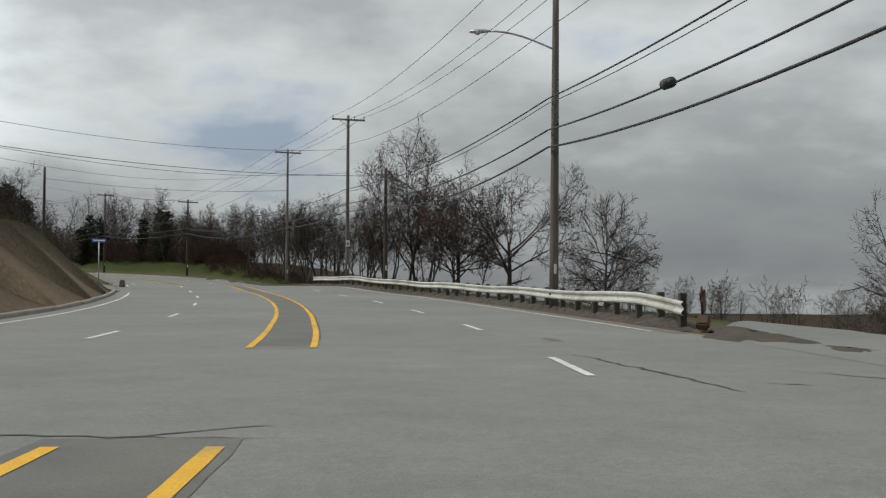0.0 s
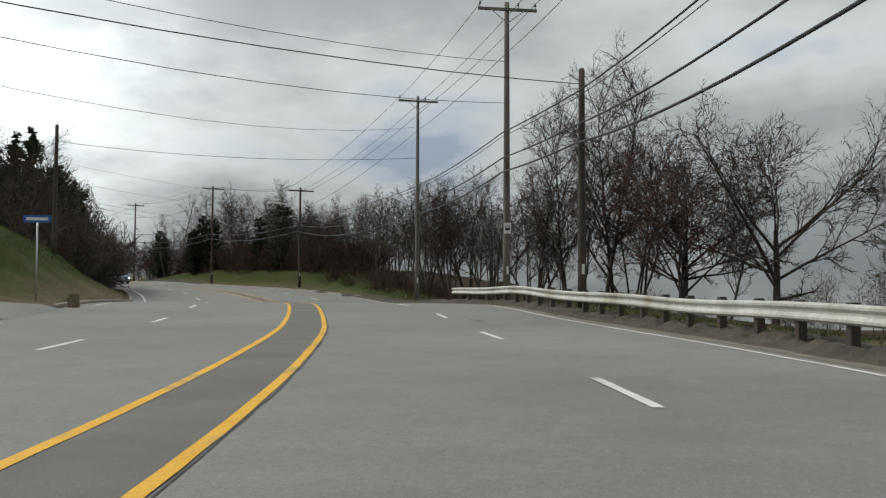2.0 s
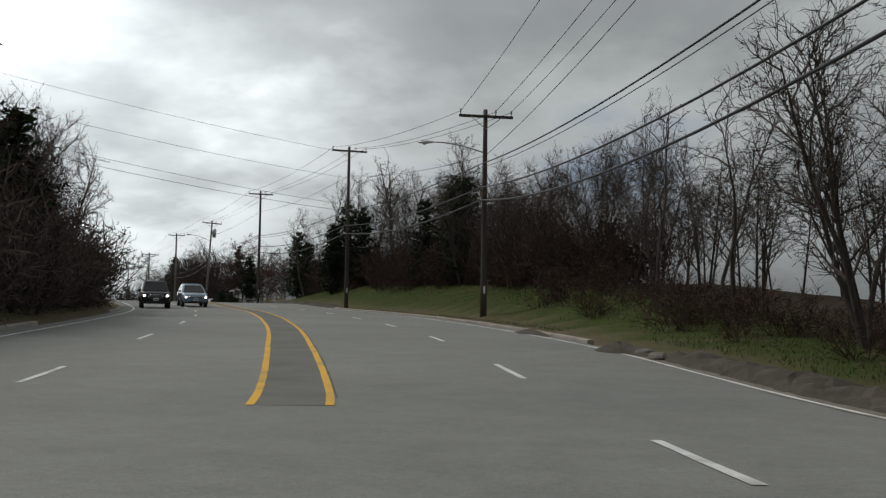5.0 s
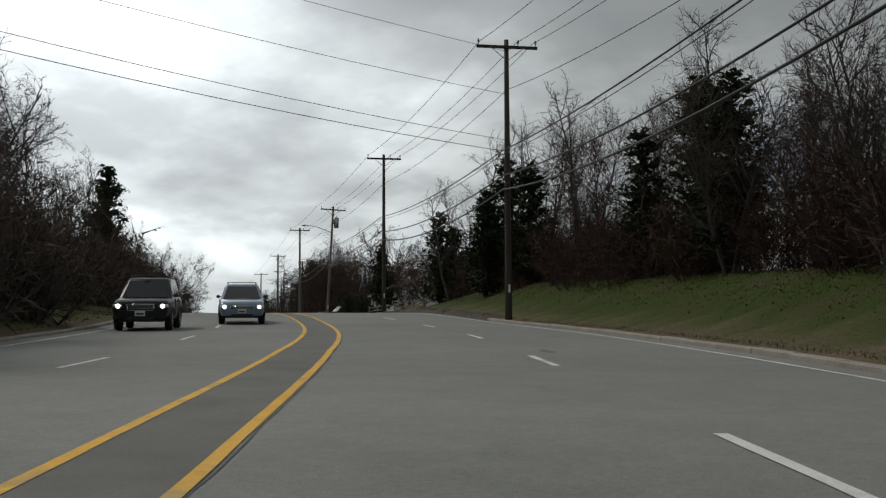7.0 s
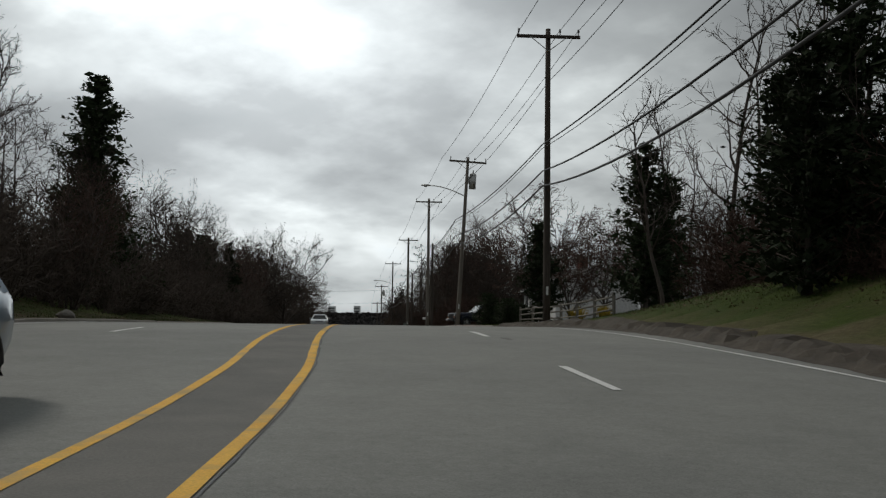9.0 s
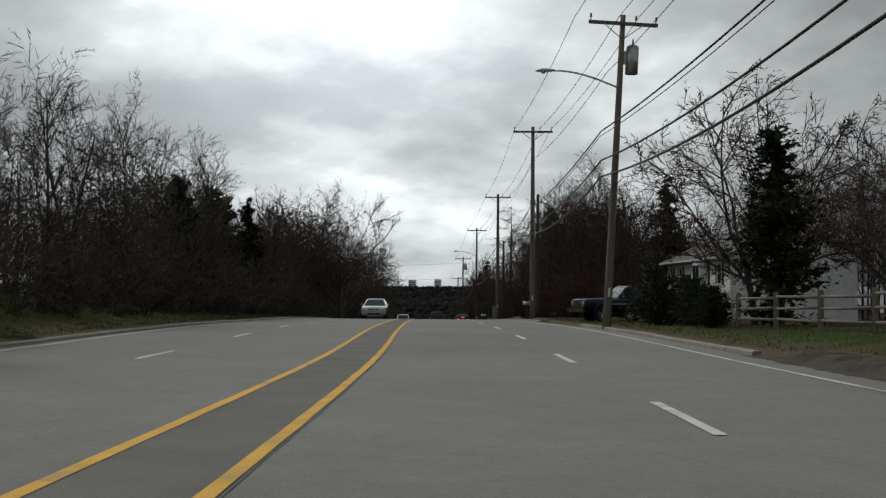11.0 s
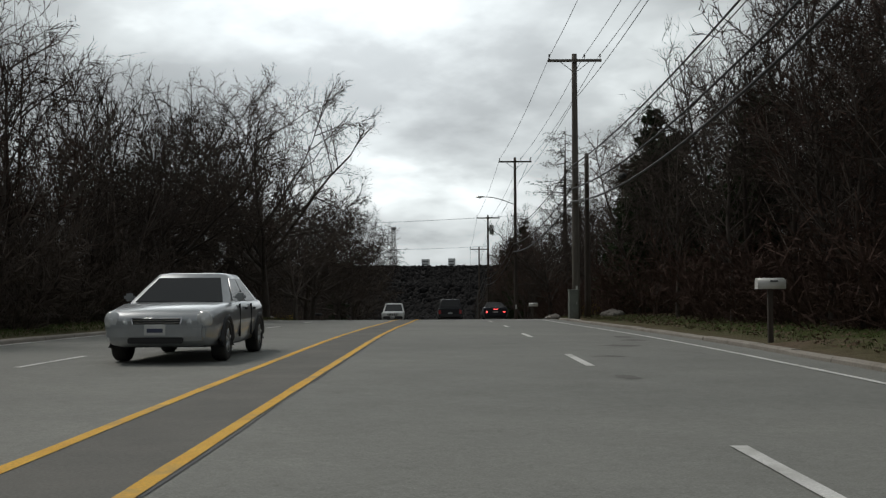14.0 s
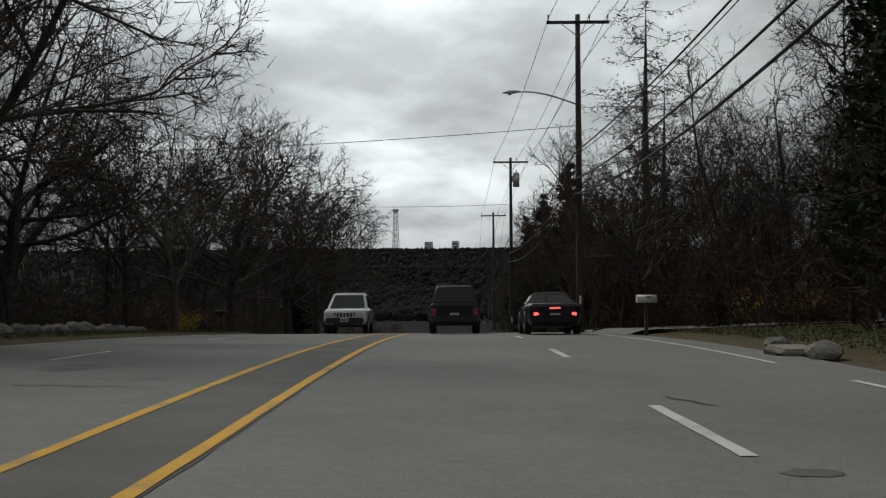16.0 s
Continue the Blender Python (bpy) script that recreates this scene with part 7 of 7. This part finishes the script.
LEAVES = two_tone("dead_leaves", (0.08, 0.05, 0.03), (0.2, 0.14, 0.09), 8, 0.95)
litter("dead_leaves", [(100, 210, 9, 16, 7000), (255, 360, 6.3, 12, 9000), (115, 360, -17, -10.5, 12000), (30, 100, 6.9, 10, 2500)], 41)

# ---------------------------------------------------------------- the far side of the valley
def far_woods():
    """Tree tops of the far valley and ridge, too far to count."""
    rng = np.random.default_rng(51)
    end = LINE[-1]
    t, rt = TANGENT[-1], RIGHT[-1]
    n = 10000
    d = 230 + rng.random(n) ** 0.9 * 1100
    l = rng.normal(0, 1, n) * (30 + d * 0.2)
    keep = (d > 250) | (np.abs(l) > 16)
    d, l = d[keep], l[keep]
    px, py = end[0] + t[0] * d + rt[0] * l, end[1] + t[1] * d + rt[1] * l
    me = bpy.data.objects["ground"]
    z = []
    for x, y in zip(px, py):
        ok, loc, nr, ix = me.ray_cast(Vector((x, y, 500)), Vector((0, 0, -1)))
        z.append(loc.z if ok else -20)
    z = np.array(z)
    n = len(px)
    h = rng.uniform(3.2, 6.0, n)
    a = rng.uniform(0, 6.28, n)[:, None] + np.arange(6)[None, :] * 1.047
    rings = []
    for up, wide in ((0.0, 0.42), (0.6, 0.55)):
        w = (h * wide)[:, None] * rng.uniform(0.7, 1.2, (n, 6))
        rings.append(np.stack([px[:, None] + np.cos(a) * w, py[:, None] + np.sin(a) * w, (z + h * up)[:, None] + rng.normal(0, 0.35, (n, 6))], -1))
    top = np.stack([px + rng.normal(0, 0.7, n), py + rng.normal(0, 0.7, n), z + h], 1)[:, None]
    v = np.concatenate([rings[0], rings[1], top], 1).reshape(-1, 3)
    k = 13 * np.arange(n)[:, None, None]
    i = np.arange(6)
    j = (i + 1) % 6
    flank = (k + np.stack([i, j, 6 + j, 6 + i], -1)[None]).reshape(-1, 4)
    cap = (k + np.stack([6 + i, 6 + j, np.full(6, 12)], -1)[None]).reshape(-1, 3)
    f = [flank, cap]
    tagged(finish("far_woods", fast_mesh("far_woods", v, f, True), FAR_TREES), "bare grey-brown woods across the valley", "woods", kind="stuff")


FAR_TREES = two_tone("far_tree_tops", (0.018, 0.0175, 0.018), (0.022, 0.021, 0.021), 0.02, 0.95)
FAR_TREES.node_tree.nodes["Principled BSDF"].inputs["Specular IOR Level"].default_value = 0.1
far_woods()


woodland("far_shore_woods", "low bare woods on the shore land", [(40, 150, 62, 125, 95, 6.0, 9.5), (0, 60, 66, 130, 40, 5.5, 8.5)], 52, TWIG, WOODED, 9.0, 4)


def lattice_tower():
    x, y = -1390.0, 1576.7
    g = bpy.data.objects["ground"]
    ok, loc, nr, ix = g.ray_cast(Vector((x, y, 500)), Vector((0, 0, -1)))
    z0 = loc.z if ok else 10
    root = thing("lattice_tower", pose(x, y, z0, 0, 0, 20), "far grey steel lattice radio tower on the ridge", "tower")
    h = 90 - z0
    for k in range(4):
        sx, sy = (-1, 1)[k % 2], (-1, 1)[k // 2]
        bm = bmesh.new()
        rod(bm, (sx * 4.5, sy * 4.5, 0), (sx * 2.2, sy * 2.2, h), 0.55, 0.45, n=5)
        part("leg", bm, GALV, root)
    for k in range(8):
        u, v = k / 8, (k + 1) / 8
        a, b = 4.5 - 2.3 * u, 4.5 - 2.3 * v
        bm = bmesh.new()
        for p, q in (((-a, -a, h * u), (b, -b, h * v)), ((a, -a, h * u), (-b, -b, h * v)), ((-a, a, h * u), (b, b, h * v)), ((-a, -a, h * u), (-b, b, h * v)), ((a, -a, h * u), (b, b, h * v))):
            rod(bm, p, q, 0.28, n=4)
        part("brace", bm, GALV, root)
    bm = bmesh.new()
    box(bm, (0, 0, h - 2), (8, 8, 4), bevel=0.6)
    part("antenna_ring", bm, GALV, root)


lattice_tower()
for x, y, w, h in ((-1281.4, 1537.4, 11.5, 33.5), (-1250.1, 1565.9, 10.0, 34.5)):
    g = bpy.data.objects["ground"]
    ok, loc, nr, ix = g.ray_cast(Vector((x, y, 500)), Vector((0, 0, -1)))
    z0 = loc.z if ok else 8
    root = thing("tower_block", pose(x, y, z0, 0, 0, 30), "far pale apartment block on the ridge", "building")
    bm = bmesh.new()
    box(bm, (0, 0, (h - z0) / 2), (w, 10, max(2.0, h - z0)), bevel=0.1)
    part("wall", bm, SIDING, root)
    for k in range(4):
        bm = bmesh.new()
        box(bm, (0, -5.03, (h - z0) * (0.2 + 0.2 * k)), (w * 0.9, 0.1, 1.4))
        part("window_band", bm, PANE, root)

# ---------------------------------------------------------------- vehicles
NAVY = paint("dark_navy_paint", (0.012, 0.014, 0.022))
CHARCOAL = paint("charcoal_paint", (0.009, 0.010, 0.013))
SILVER = paint("silver_paint", (0.42, 0.44, 0.46), 0.6)
PALE_BLUE = paint("light_blue_paint", (0.16, 0.23, 0.32), 0.5)
BLACK = paint("black_paint", (0.01, 0.01, 0.011))
WHITE_CAR = paint("white_paint", (0.62, 0.63, 0.63), 0.0)
RED_CAR = paint("dark_red_paint", (0.22, 0.012, 0.012), 0.2)
TRUCK_BLUE = paint("dark_blue_paint", (0.008, 0.012, 0.03))


def on_road(s, lat, turn=0.0):
    p, q = station(s, lat), station(s + 2, lat)
    tilt = math.degrees(math.atan2(q.z - p.z, 2))
    return pose(p.x, p.y, p.z + 0.005, tilt if turn == 0 else -tilt, 0, heading(s) + turn)


def off_road(s, lat, turn):
    p = station(s, lat)
    return pose(p.x, p.y, ground_z(p.x, p.y) + 0.005, 0, 0, heading(s) + turn)


suv("estate_car", on_road(339.9, 0.1), "dark grey four-wheel-drive estate car on the road", CHARCOAL, cladding=True)
convertible("convertible", on_road(334.7, 3.2), "dark blue convertible with lit brake lamps", NAVY, brakes=True)
suv("estate_car", on_road(345.5, -4.4, 180), "white four-wheel-drive estate car coming uphill", WHITE_CAR, cladding=True, face="slots")
sedan("saloon_car", on_road(276.6, -4.45, 180), "silver saloon car coming along the road", SILVER)
suv("estate_car", on_road(166.3, -7.7, 180), "black estate car with lit headlamps", BLACK, lit=True, face="frame")
wagon("estate_car", on_road(173.8, -4.7, 180), "light blue estate car with lit headlamps", PALE_BLUE, lit=True)
suv("estate_car", off_road(294.0, 15.5, 100), "dark red estate car parked beside the house", RED_CAR)
sedan("saloon_car", off_road(262.0, 12.5, 70), "dark saloon car parked in a yard", BLACK)
pickup(off_road(256.6, 9.8, 104), TRUCK_BLUE)
